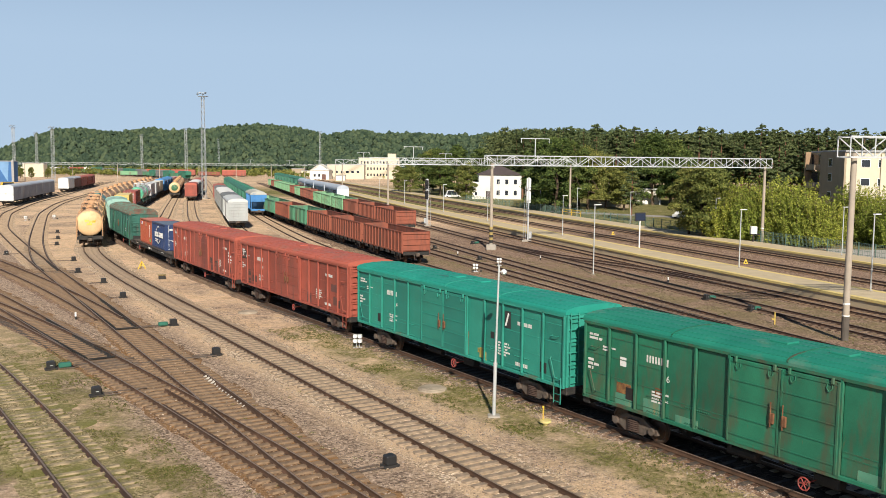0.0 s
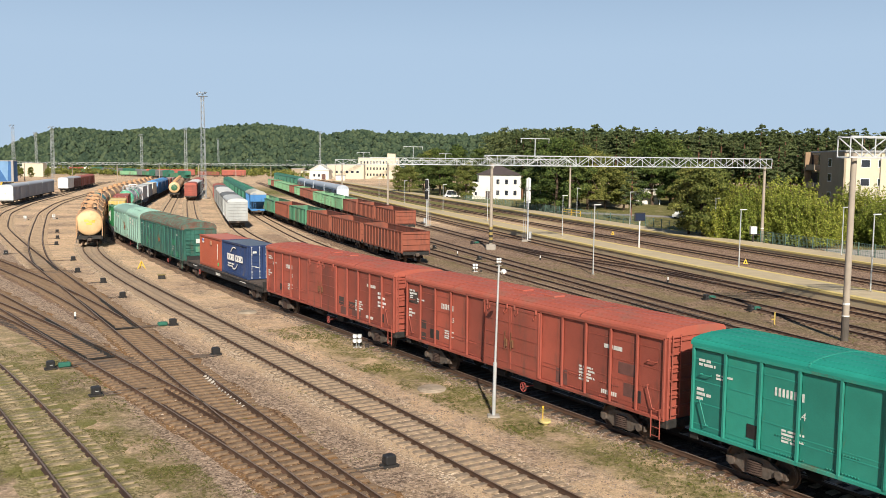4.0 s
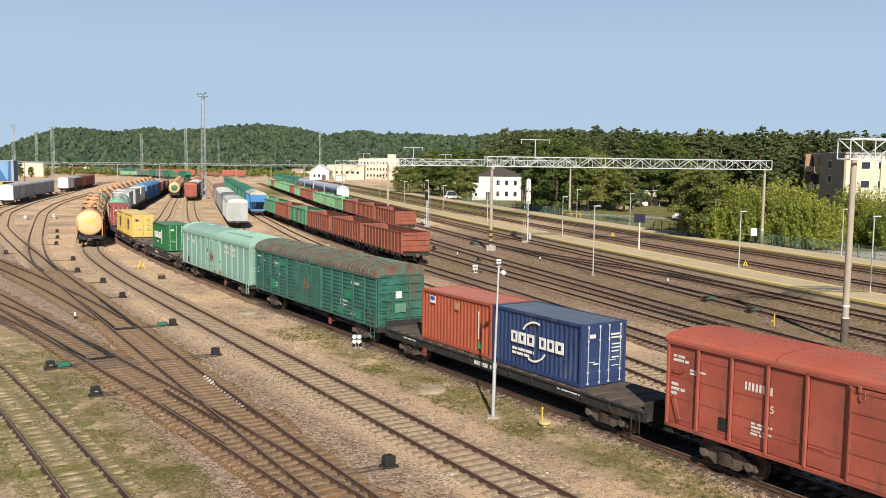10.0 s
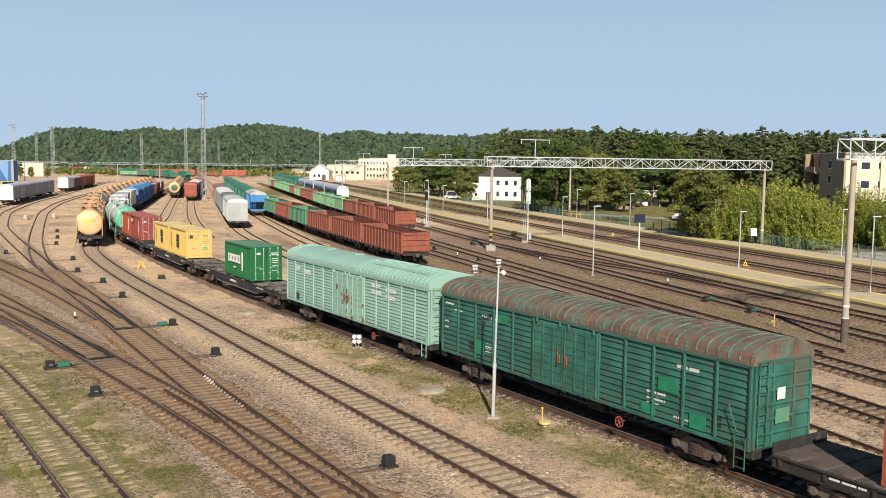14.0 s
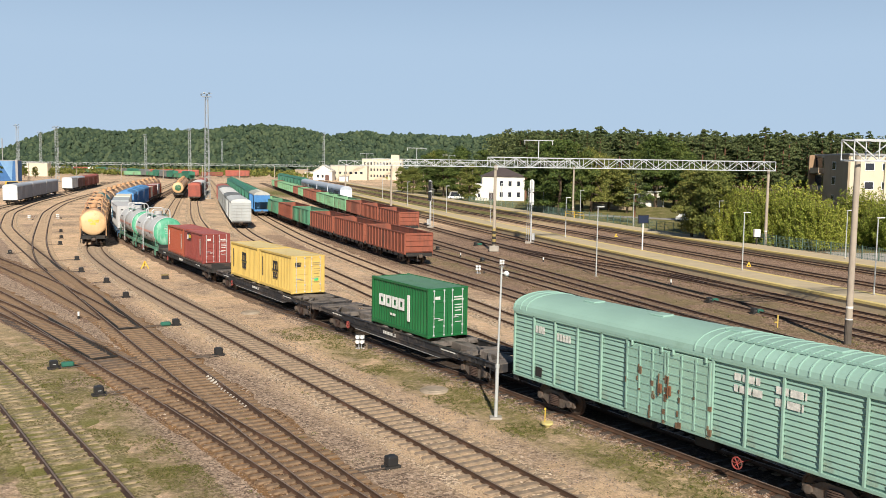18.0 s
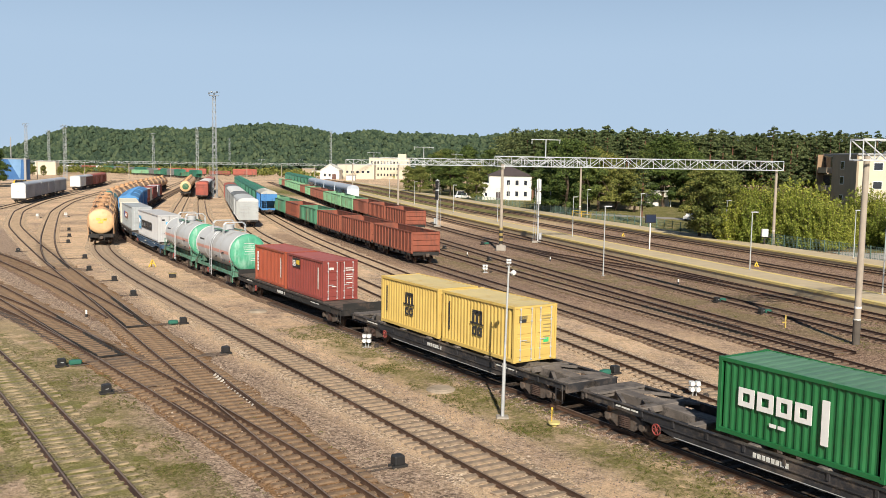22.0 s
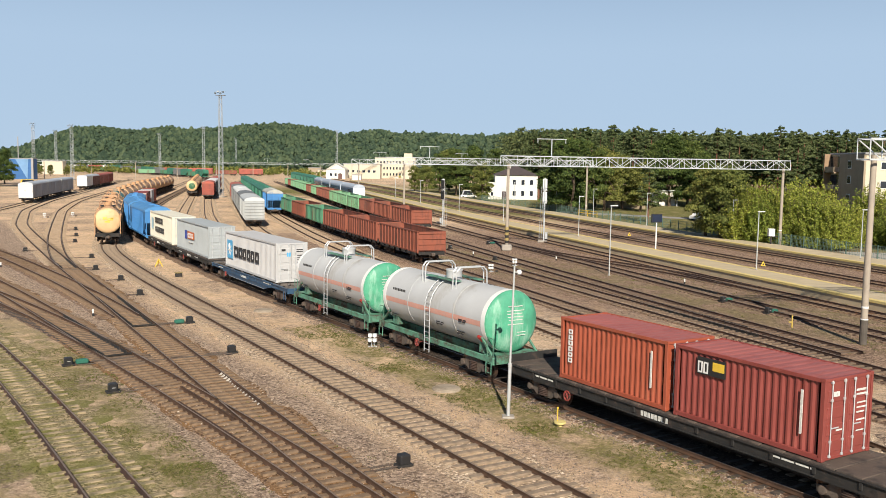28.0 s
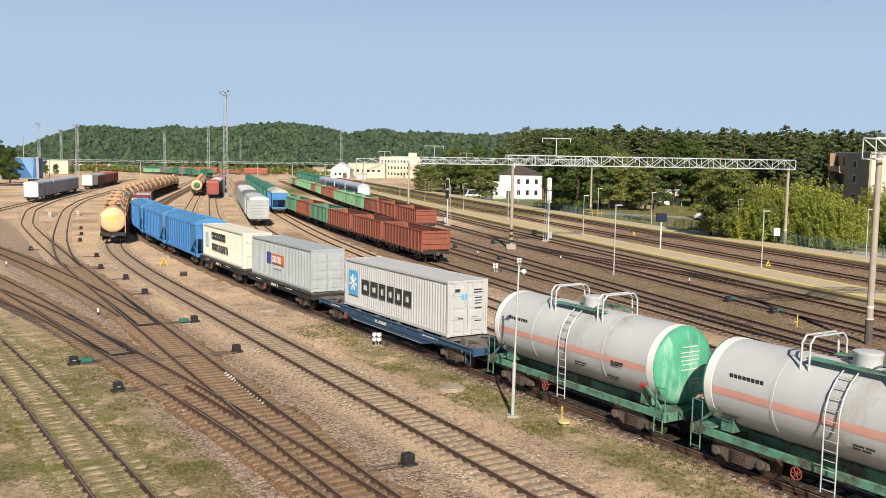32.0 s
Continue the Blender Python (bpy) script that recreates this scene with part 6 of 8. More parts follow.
def gondola(L, mat, label, full=True):
    h = L / 2
    root = thing("gondola_wagon", label, "gondola wagon", "gondolas standing in the yard")
    part("floor", Geo().cbox(-h, h, -1.42, 1.42, 1.12, 1.24, 0.02), M_DARK, root)
    post = Geo().cbox(-0.07, 0.07, -0.1, 0.02, 1.1, 3.1, 0.015).mesh("post", mat)
    for s in (-1, 1):
        part("side_wall", Geo().cbox(-h, h, s * 1.44 - 0.03, s * 1.44 + 0.03, 1.15, 3.2, 0.01), mat, root)
        part("top_rail", Geo().cbox(-h, h, s * 1.46 - 0.08, s * 1.46 + 0.08, 3.1, 3.24, 0.02), mat, root)
        part("side_sill", Geo().cbox(-h, h, s * 1.46 - 0.06, s * 1.46 + 0.06, 1.0, 1.2, 0.02), mat, root)
        if not full:
            gp = Geo()
            for k in range(13):
                x = -h + 0.1 + k * (L - 0.2) / 12
                gp.box(x - 0.07, x + 0.07, s * 1.47 - 0.09, s * 1.47 + 0.09, 1.1, 3.1)
            tagged(part("side_framing", gp, mat, root), kind="stuff")
        for k in range(13 if full else 0):
            part("post", post, None, root, at=pose(-h + 0.1 + k * (L - 0.2) / 12, s * 1.47, 0, 0, 0, 0 if s < 0 else 180))
        if full:
            for k in range(7):
                x = -h + 0.1 + (k + 0.5) * (L - 0.2) / 7
                part("floor_hatch", Geo().cbox(x - 0.5, x + 0.5, s * 1.5 - 0.04, s * 1.5 + 0.04, 0.72, 1.02, 0.02), M_DARK, root)
    for e in (-1, 1):
        g = Geo().cbox(min(e * h, e * (h - 0.06)), max(e * h, e * (h - 0.06)), -1.42, 1.42, 1.15, 3.2, 0.01)
        for k in range(4):
            z = 1.3 + k * 0.55
            g.cbox(min(e * h, e * (h + 0.09)), max(e * h, e * (h + 0.09)), -1.4, 1.4, z, z + 0.12, 0.02)
        part("end_wall", g, mat, root)
        part("end_beam", Geo().cbox(min(e * h, e * (h + 0.08)), max(e * h, e * (h + 0.08)), -1.42, 1.42, 0.82, 1.15, 0.02), M_DARK, root)
    part("centre_sill", Geo().cbox(-h, h, -0.28, 0.28, 0.7, 1.12, 0.02), M_DARK, root)
    for x in (-h + 2.1, h - 2.1):
        bogie(root, x, False, full)
    couplers(root, h + 0.05)
    return root


def van(L, mat, roof_mat, label, name="covered_wagon", group="covered wagons standing in the yard", ends=None):
    """A plain covered wagon seen from afar: arched roof, ribbed ends, side posts and a door."""
    h = L / 2
    root = thing(name, label, "covered wagon", group)
    part("body", Geo().box(-h, h, -1.44, 1.44, 1.0, 3.95), mat, root)
    part("roof", Geo().prism(arch(1.46, 3.95, 4.45, 12, 0.06), -h - 0.05, h + 0.05), roof_mat, root, smooth=40)
    n = int(L / 1.5)
    for s in (-1, 1):
        gp = Geo()
        for k in range(n + 1):
            x = -h + 0.06 + k * (L - 0.12) / n
            gp.box(x - 0.05, x + 0.05, s * 1.45 - 0.06, s * 1.45 + 0.06, 1.0, 3.85)
        tagged(part("side_framing", gp, mat, root), kind="stuff")
        part("door", Geo().cbox(-1.1, 1.1, s * 1.48 - 0.05, s * 1.48 + 0.05, 1.08, 3.7, 0.015), mat, root)
    for e in (-1, 1):
        prof = [(e * (h - 0.02), 1.0), (e * (h + 0.02), 1.0)]
        for k in range(6):
            z = 1.2 + k * 0.46
            prof += [(e * (h + 0.02), z), (e * (h + 0.08), z + 0.02), (e * (h + 0.08), z + 0.09), (e * (h + 0.02), z + 0.11)]
        prof += [(e * (h + 0.02), 3.97), (e * (h - 0.02), 3.97)]
        g = Geo().extrude(prof, -1.43, 1.43)
        part("end_wall", g, ends or mat, root)
        part("end_beam", Geo().cbox(min(e * h, e * (h + 0.08)), max(e * h, e * (h + 0.08)), -1.42, 1.42, 0.76, 1.02, 0.02), M_DARK, root)
    part("underframe", Geo().cbox(-h + 0.2, h - 0.2, -0.5, 0.5, 0.6, 1.0, 0.03), M_DARK, root)
    for x in (-h + 2.2, h - 2.2):
        bogie(root, x, False, False)
    couplers(root, h + 0.05)
    return root


def coach(L, mat, label):
    h = L / 2
    root = thing("passenger_coach", label, "passenger coach", "coaches standing in the yard")
    part("body", Geo().prism([(1.52, 1.0), (1.52, 3.3), (-1.52, 3.3), (-1.52, 1.0)], -h, h), mat, root)
    part("roof", Geo().prism(arch(1.5, 3.3, 4.3, 14, 0.02), -h, h), surface("coach_roof", (0.4, 0.45, 0.52), 0.5, 0, 0.1, 0.6), root, smooth=40)
    glass = surface("coach_glass", (0.02, 0.025, 0.03), 0.1)
    for s in (-1, 1):
        for k in range(10):
            x = -h + 2.2 + k * (L - 4.4) / 9
            part("window", Geo().cbox(x - 0.55, x + 0.55, s * 1.525 - 0.02, s * 1.525 + 0.02, 2.1, 3.0, 0.01), glass, root)
        part("stripe", Geo().box(-h, h, s * 1.528 - 0.006, s * 1.528 + 0.006, 1.75, 1.95), M_WHITE, root)
    for e in (-1, 1):
        part("end_door", Geo().cbox(min(e * h, e * (h + 0.1)), max(e * h, e * (h + 0.1)), -0.6, 0.6, 1.1, 3.2, 0.03), M_WHITE, root)
        part("end_wall", Geo().cbox(min(e * h, e * (h + 0.03)), max(e * h, e * (h + 0.03)), -1.5, 1.5, 1.05, 3.35, 0.02), surface("coach_end", (0.62, 0.66, 0.7), 0.5), root)
    part("underframe", Geo().cbox(-h + 0.3, h - 0.3, -1.0, 1.0, 0.55, 1.0, 0.05), M_DARK, root)
    for x in (-h + 3.2, h - 3.2):
        bogie(root, x, False, False)
    couplers(root, h + 0.05)
    return root


def row(line, v_start, makers, lengths, gap=1.2):
    """Stands wagons one behind the other, away from the camera, from v_start."""
    s = line.arc(v_start)
    made = {}
    for mk, L in zip(makers, lengths):
        m = line.place(s - L / 2, RAIL, L * 0.7)
        if mk in made:
            copy_thing(made[mk], m)
        else:
            made[mk] = mk()
            made[mk].matrix_basis = m
        s -= L + gap


M_ORANGE_TANK = surface("tank_orange", (0.62, 0.37, 0.2), 0.6, 0, 0.22, 0.6, 25, (0.24, 0.12, 0.065), 0.45, 0.7, True)
M_TEAL_TANK = surface("tank_teal", (0.06, 0.22, 0.22), 0.55, 0, 0.18, 0.6, 25, (0.12, 0.09, 0.06), 0.3, 0.7, True)
M_BLOT = surface("yellow_blot", (0.7, 0.5, 0.08), 0.7, 0, 0.2, 3, 25, (0.66, 0.42, 0.2), 0.5, 4)
M_ORANGE_CAP = surface("tank_end_orange", (0.68, 0.45, 0.24), 0.55, 0, 0.12, 1, 25, (0.5, 0.3, 0.14), 0.3, 1)
M_DISC = surface("dark_green_disc", (0.03, 0.14, 0.07), 0.6, 0, 0.25, 1, 25, (0.4, 0.35, 0.15), 0.35, 2)
M_GOND = surface("gondola_rust_red", (0.25, 0.074, 0.043), 0.75, 0, 0.25, 0.7, 25, (0.12, 0.05, 0.035), 0.5, 0.8, True)
M_GOND2 = surface("gondola_brown", (0.23, 0.075, 0.048), 0.75, 0, 0.25, 0.7, 25, (0.1, 0.05, 0.035), 0.4, 0.8, True)
M_GONDG = surface("gondola_green", (0.07, 0.22, 0.13), 0.7, 0, 0.2, 0.7, 25, (0.13, 0.08, 0.05), 0.4, 0.8, True)
M_GONDG2 = surface("gondola_pale_green", (0.16, 0.34, 0.19), 0.7, 0, 0.2, 0.7, 25, (0.13, 0.09, 0.06), 0.35, 0.8, True)
M_VANGREY = surface("van_grey", (0.36, 0.38, 0.38), 0.6, 0, 0.12, 0.6, 25, (0.22, 0.2, 0.18), 0.35, 0.8, True)
M_VANGREY_R = surface("van_grey_roof", (0.5, 0.52, 0.52), 0.6, 0, 0.1, 0.5)
M_VANDARK = surface("van_dark_grey", (0.16, 0.17, 0.17), 0.65, 0, 0.2, 0.6, 25, (0.3, 0.3, 0.28), 0.3, 0.8)
M_WHITEROOF = surface("whitewashed_roof", (0.7, 0.7, 0.68), 0.6, 0, 0.1, 0.5)
M_VANWHITE = surface("van_white", (0.66, 0.66, 0.64), 0.5, 0, 0.06, 0.6, 25, (0.4, 0.38, 0.35), 0.15, 0.8)
# white wagon sides toned down to grey, their shade painted in; ends stay white
M_REEFER_SHADE = surface("refrigerator_grey", (0.36, 0.375, 0.4), 0.55, 0, 0.1, 0.6, 25, (0.25, 0.24, 0.22), 0.3, 0.8, True)
M_VANWHITE_R = surface("van_silver_roof", (0.5, 0.52, 0.55), 0.45, 0.2, 0.08, 0.5)
M_HOPGREEN = surface("hopper_green", (0.03, 0.17, 0.11), 0.6, 0, 0.2, 0.6, 25, (0.1, 0.12, 0.09), 0.35, 0.8, True)
M_COACH = surface("coach_blue", (0.2, 0.28, 0.4), 0.45, 0, 0.1, 0.6)
M_HOPTOP = surface("hopper_dusty_top", (0.42, 0.42, 0.38), 0.7, 0, 0.15, 0.6)

def mk_orange():
    root, zc, half, R = tankcar("tank_wagon", 0, 11.2, M_ORANGE_TANK, M_ORANGE_CAP, M_DARK, "orange tank wagon with rust streaks, parked in the yard", "parked tank wagons", False, moving=False)
    for y, z, w, d in ((-0.55, 0.12, 0.5, 0.3), (-0.1, 0.02, 0.7, 0.28), (-0.35, -0.25, 0.6, 0.25), (0.3, 0.2, 0.35, 0.2)):
        part("paint_blot", Geo().cbox(half + 0.4, half + 0.445, y, y + w, zc + z, zc + z + d, 0.02), M_BLOT, root, "yellow paint blot")
    for e in (-1, 1):
        for s in (-1, 1):
            x = e * (half + 0.42)
            part("end_rail", Geo().pipe([(x, s * 1.4, 1.2), (x, s * 1.4, 3.1), (x - e * 0.5, s * 1.42, 3.5), (x - e * 0.5, s * 1.35, 3.6)], 0.05, 6).tube((x, s * 1.4, 2.2), (x - e * 0.5, s * 1.46, 2.2), 0.035, 5), M_ORANGE_TANK, root, "orange corner hand rail")
        part("brake_pipe", Geo().pipe([(e * (half + 0.7), 0.35, 0.9), (e * (half + 0.95), 0.35, 0.55), (e * (half + 1.05), 0.15, 0.5)], 0.035, 6), M_DARK, root)
    return root


mk_orange_far = lambda: tankcar("tank_wagon", 0, 11.2, M_ORANGE_TANK, M_ORANGE_CAP, M_DARK, "orange tank wagon with rust streaks, parked far back", "parked tank wagons", False, moving=False, full=False)[0]
mk_teal = lambda: tankcar("tank_wagon", 0, 11.2, M_TEAL_TANK, M_TEAL_TANK, M_DARK, "teal tank wagon parked between orange ones", "parked tank wagons", False, moving=False, full=False)[0]


def mk_greenend():
    root, zc, half, R = tankcar("tank_wagon", 0, 11.2, M_ORANGE_TANK, M_ORANGE_CAP, M_DARK, "orange tank wagon with green disc on its end, parked", "parked tank wagons", False, moving=False, full=False)
    part("green_disc", Geo().lathe([(half + 0.36, 0.9), (half + 0.43, 0.8), (half + 0.455, 0.3)], 20, "x", (0, 0, zc)), M_DISC, root, "dark green painted disc", smooth=40)
    return root


row(L_D, -110.5, [mk_orange] * 4 + [mk_teal] + [mk_orange_far] * 12, [11.2] * 17, 0.9)
row(L_N1, -245, [mk_greenend] * 7, [11.2] * 7, 0.9)
mk_red = lambda: van(14.5, RED, RED_ROOF, "faded red covered wagon parked in the yard")
mk_whitered = lambda: van(14.5, M_VANDARK, M_WHITEROOF, "dark wagon with whitewashed roof, parked")
row(L_N2, -228, [mk_red, mk_whitered, mk_whitered, mk_red, mk_red], [14.5] * 5)
mk_grey = lambda: van(17, M_VANGREY, M_VANGREY_R, "light grey covered wagon with ribbed end, parked")
mk_dark = lambda: van(14.5, M_VANDARK, M_WHITEROOF, "dark grey wagon with white roof patches, parked")
mk_vdg = lambda: van(14.5, M_VANDARK, M_VANDARK, "dark grey covered wagon, parked")
row(L_0, -132.5, [mk_grey, mk_vdg, mk_dark, mk_dark, mk_vdg, mk_red], [17, 14.5, 14.5, 14.5, 14.5, 14.5])
mk_bh = lambda: hopper(-7, 7, M_HOPBLUE, M_HOPTOP, "blue hopper wagon with dusty top, parked", "parked hoppers", False, False)
mk_gh = lambda: hopper(-7, 7, M_HOPGREEN, M_HOPGREEN, "dark green hopper wagon, parked", "parked hoppers", False, False)
row(L_1, -160.5, [mk_bh] + [mk_gh] * 9, [14] * 10)
mk_gr = lambda: gondola(13.2, M_GOND, "rust red open gondola wagon, empty, parked")
mk_gg = lambda: gondola(13.2, M_GONDG, "green open gondola wagon, parked", False)
mk_gb = lambda: gondola(13.2, M_GOND2, "brown open gondola wagon, parked", False)
mk_gp = lambda: gondola(13.2, M_GONDG2, "pale green open gondola wagon, parked", False)
row(L_2, -78, [mk_gr, mk_gr, mk_gr, mk_gg, mk_gr, mk_gg, mk_gp, mk_gb, mk_gb, mk_gb, mk_gg, mk_gb, mk_gb, mk_gp, mk_gp, mk_gb], [13.2] * 16)
row(L_4, -113, [mk_gr, mk_gr, mk_gb, mk_gp, mk_gp, mk_gp, mk_gb, mk_gb, mk_gp, mk_gb, mk_gp, mk_gp, mk_gp, mk_gp, mk_gb, mk_gp], [13.2] * 16)
mk_coach = lambda: coach(23.5, M_COACH, "light blue passenger coach parked in the yard")
row(L_5, -205, [mk_coach] * 4 + [mk_gh] * 8, [23.5] * 4 + [14] * 8)
mk_vw = lambda: van(20.2, M_REEFER_SHADE, M_VANWHITE_R, "white refrigerator wagon with sides greyed for shade and silver roof", "refrigerator_wagon", "refrigerator wagons", M_VANWHITE)
mk_vb = lambda: van(14, surface("van_brown", (0.16, 0.07, 0.055), 0.7, 0, 0.2, 0.6), M_VANWHITE_R, "brown covered wagon with pale roof, parked")
mk_vc = lambda: van(12, M_VANWHITE, M_VANWHITE_R, "short white covered wagon, parked")
row(L_W, -217, [mk_vw, mk_vw, mk_vw], [20.2] * 3, 0.9)
row(L_W, -301, [mk_vc, mk_vb, mk_red, mk_red, mk_red], [12, 14, 14.5, 14.5, 14.5])
# a long rake right across the far end of the yard
FAR_ROW = Line([(143, -440), (142.8, -468), (144.4, -545), (143.7, -634), (132.5, -677), (110, -740)], 8)
row(FAR_ROW, -462, [mk_gh, mk_gg, mk_gh, mk_vdg, mk_gh, mk_gg, mk_vdg, mk_gh, mk_gh, mk_vdg, mk_gg, mk_vdg, mk_gh, mk_gg, mk_red, mk_vdg], [14.5] * 16, 0.8)
RED_ROW = Line([(100, -584), (165, -556), (215, -535)], 4)
row(RED_ROW, -540, [mk_red, mk_gb, mk_red, mk_red, mk_gp], [14.5] * 5, 0.8)
mk_pale = lambda: tankcar("tank_wagon", 0, 11.2, M_VANWHITE, M_VANWHITE, M_DARK, "white tank wagon parked far back", "parked tank wagons", False, moving=False, full=False)[0]
FAR_TANKS = Line([(120, -716), (150, -700), (175, -690)], 4)
row(FAR_TANKS, -702, [mk_pale] * 5, [11.2] * 5, 0.9)


# ---------------------------------------------------------------- platforms
M_PLAT = surface("platform_paving", (0.5, 0.41, 0.27), 0.9, 0, 0.1, 0.8, 20, (0.38, 0.31, 0.21), 0.3, 0.5)
M_EDGE = surface("platform_yellow_edge", (0.66, 0.52, 0.2), 0.8, 0, 0.1, 1.5, 25, (0.55, 0.45, 0.25), 0.3, 1)


def platform(off, width, z, v0, v1, label, edges):
    ln0, mid = beside(off), beside(off + width / 2)
    root = thing("platform", label, "railway platform", kind="structure")
    w = width / 2
    s0, s1 = mid.arc(v0), mid.arc(v1)
    part("paving", sweep(mid, s0, s1, 0, 0, [(-w, -0.05), (w, -0.05), (w, z), (-w, z)], 6), M_PLAT, root)
    for e in edges:
        part("kerb", sweep(mid, s0, s1, e * (w - 0.22), 0, [(-0.3, z - 0.18), (0.3, z - 0.18), (0.3, z + 0.012), (-0.3, z + 0.012)], 6), M_EDGE, root, "yellow painted platform edge")
    return root


platform(0.0, 4.2, 0.7, -420, -28, "long low island platform with yellow painted edges", (-1, 1))
platform(21.8, 4.6, 0.45, -420, -30, "side platform with pale paving beside the fence", (-1,))


# ---------------------------------------------------------------- poles, lamps, signals
M_POLE = surface("concrete_pole", (0.36, 0.31, 0.25), 0.9, 0, 0.12, 1.2, 20, (0.26, 0.22, 0.18), 0.3, 1, True)
M_LENS = surface("lamp_glass", (0.75, 0.76, 0.74), 0.25)


def stand_at(u, v, z=0.0, turn=0.0):
    p = P(u, v, z)
    return pose(p.x, p.y, p.z, 0, 0, turn)


def platform_lamp(u, v, z, H, turn):
    root = thing("platform_lamp", "slim grey platform lamp with flat head", "street lamp", "platform lamps", at=stand_at(u, v, z, turn))
    part("pole", Geo().tube((0, 0, 0), (0, 0, H), 0.06, 8, 0.045), M_LAMPGREY, root, smooth=40)
    part("base", Geo().cbox(-0.12, 0.12, -0.12, 0.12, 0, 0.08, 0.02), M_CONC, root)
    part("lamp_head", Geo().cbox(-0.05, 0.75, -0.13, 0.13, H - 0.02, H + 0.07, 0.03), M_LENS, root)


for u, v, z, H in ((70.2, -56.2, 0.7, 5.5), (58.1, -63.3, -0.05, 6.6), (99.2, -83.7, 0.45, 5.4), (66.1, -40.3, 0.7, 6.0), (79.6, -93, 0.7, 5.4), (88, -122, 0.7, 5.4), (96, -148, 0.7, 5.4),
                   (107, -108, 0.45, 5.4), (113, -128, 0.45, 5.4), (122, -150, 0.45, 5.4), (130, -176, 0.45, 5.4), (106, -180, 0.7, 5.4), (117, -212, 0.7, 5.4), (92.4, -60, 0.45, 5.4)):
    platform_lamp(u, v, z, H, math.degrees(math.atan2(DU.y, DU.x)))

root = thing("information_screen", "dark station information screen on a white post", "sign", at=stand_at(76.6, -75.7, 0.7, 20))
part("pole", Geo().tube((0, 0, 0), (0, 0, 3.2), 0.08, 8), M_WHITE, root)
part("screen_case", Geo().cbox(-0.7, 0.7, -0.1, 0.1, 3.1, 4.1, 0.03), M_BLACK, root)
part("screen", Geo().box(-0.62, 0.62, -0.106, -0.098, 3.2, 4.0), surface("screen_glass", (0.02, 0.03, 0.06), 0.15), root)

# the near signal post with its floodlights
root = thing("yard_light_post", "slim pale steel post with one white lamp beside the train", "lamp post", at=stand_at(21.6, -29.3, -0.05))
part("pole", Geo().tube((0, 0, 0), (0.03, 0, 2.2), 0.075, 10).tube((0.03, 0, 2.2), (0.12, 0, 6.28), 0.05, 10, 0.04), M_LAMPGREY, root, "pale grey tubular post", smooth=40)
part("collar", Geo().tube((0.028, 0, 2.12), (0.031, 0, 2.28), 0.085, 10), M_LAMPGREY, root)
part("foot_plate", Geo().cbox(-0.25, 0.25, -0.25, 0.25, 0, 0.08, 0.02), M_CONC, root)
part("lamp_arm", Geo().bar((0.1, 0, 6.05), (0.3, -0.04, 6.05), 0.04), M_LAMPGREY, root)
part("side_lamp", Geo().lathe([(-0.1, 0.05), (0.08, 0.12), (0.12, 0.11)], 12, "y", (0.32, -0.05, 6.03)), M_LENS, root, "round white lamp head")


def dwarf_signal(u, v, turn):
    """A low shunting signal with four white lenses."""
    root = thing("shunting_signal", "low shunting signal with four white lamps", "signal", "shunting signals", at=stand_at(u, v, -0.05, turn) @ Matrix.Scale(0.78, 4))
    part("stand", Geo().tube((-0.08, 0, 0), (-0.08, 0, 0.4), 0.03, 6).tube((0.12, 0, 0), (0.12, 0, 0.4), 0.03, 6).cbox(-0.3, 0.34, -0.1, 0.1, 0, 0.06, 0.01), M_GALV, root)
    for dx in (-0.17, 0.17):
        for dz in (0.52, 0.86):
            hd = part("lamp", Geo().cbox(dx - 0.16, dx + 0.16, -0.12, 0.14, dz - 0.13, dz + 0.13, 0.04), M_LAMPGREY, root)
            part("hood", Geo().lathe([(-0.26, 0.13), (-0.12, 0.13)], 12, "y", (dx, 0, dz)), M_WHITE, hd)
            part("lens", Geo().lathe([(-0.19, 0.1), (-0.18, 0.11)], 12, "y", (dx, 0, dz)), M_LENS, hd)
    part("cable_box", Geo().cbox(0.55, 0.85, -0.12, 0.12, 0, 0.25, 0.03), M_DARK, root)


dwarf_signal(23.2, -44.5, 0)
dwarf_signal(49.5, -70.5, 0)
dwarf_signal(54.7, -73.7, 0)
dwarf_signal(31.2, -27.7, 0)
dwarf_signal(23.4, -166, 0)
dwarf_signal(28.2, -167.8, 0)


def point_machine(u, v, turn, green, rod=2.2):
    """A switch lever box with its rods to the rails."""
    root = thing("switch_stand", "dark point lever box with rods" + (" and green motor case" if green else ""), "switch stand", "switch stands", at=stand_at(u, v, -0.05, turn))
    part("weight_box", Geo().cbox(-0.2, 0.2, -0.19, 0.19, 0.08, 0.44, 0.05), M_BLACK, root)
    part("frame", Geo().cbox(-0.3, 0.3, -0.2, 0.2, 0, 0.1, 0.02), M_DARK, root)
    part("plate", Geo().box(-0.07, 0.07, -0.196, -0.19, 0.24, 0.27), M_LAMPGREY, root)
    if green:
        part("motor_case", Geo().cbox(0.35, 0.95, -0.17, 0.17, 0.05, 0.3, 0.06), surface("motor_green", (0.025, 0.13, 0.09), 0.5, 0, 0.15, 3), root, "green motor case")
    part("rod", Geo().bar((0.3, 0.1, 0.08), (rod, 0.1, 0.08), 0.04).bar((0.3, -0.25, 0.06), (rod * 0.8, -0.25, 0.06), 0.04), M_IRON, root)


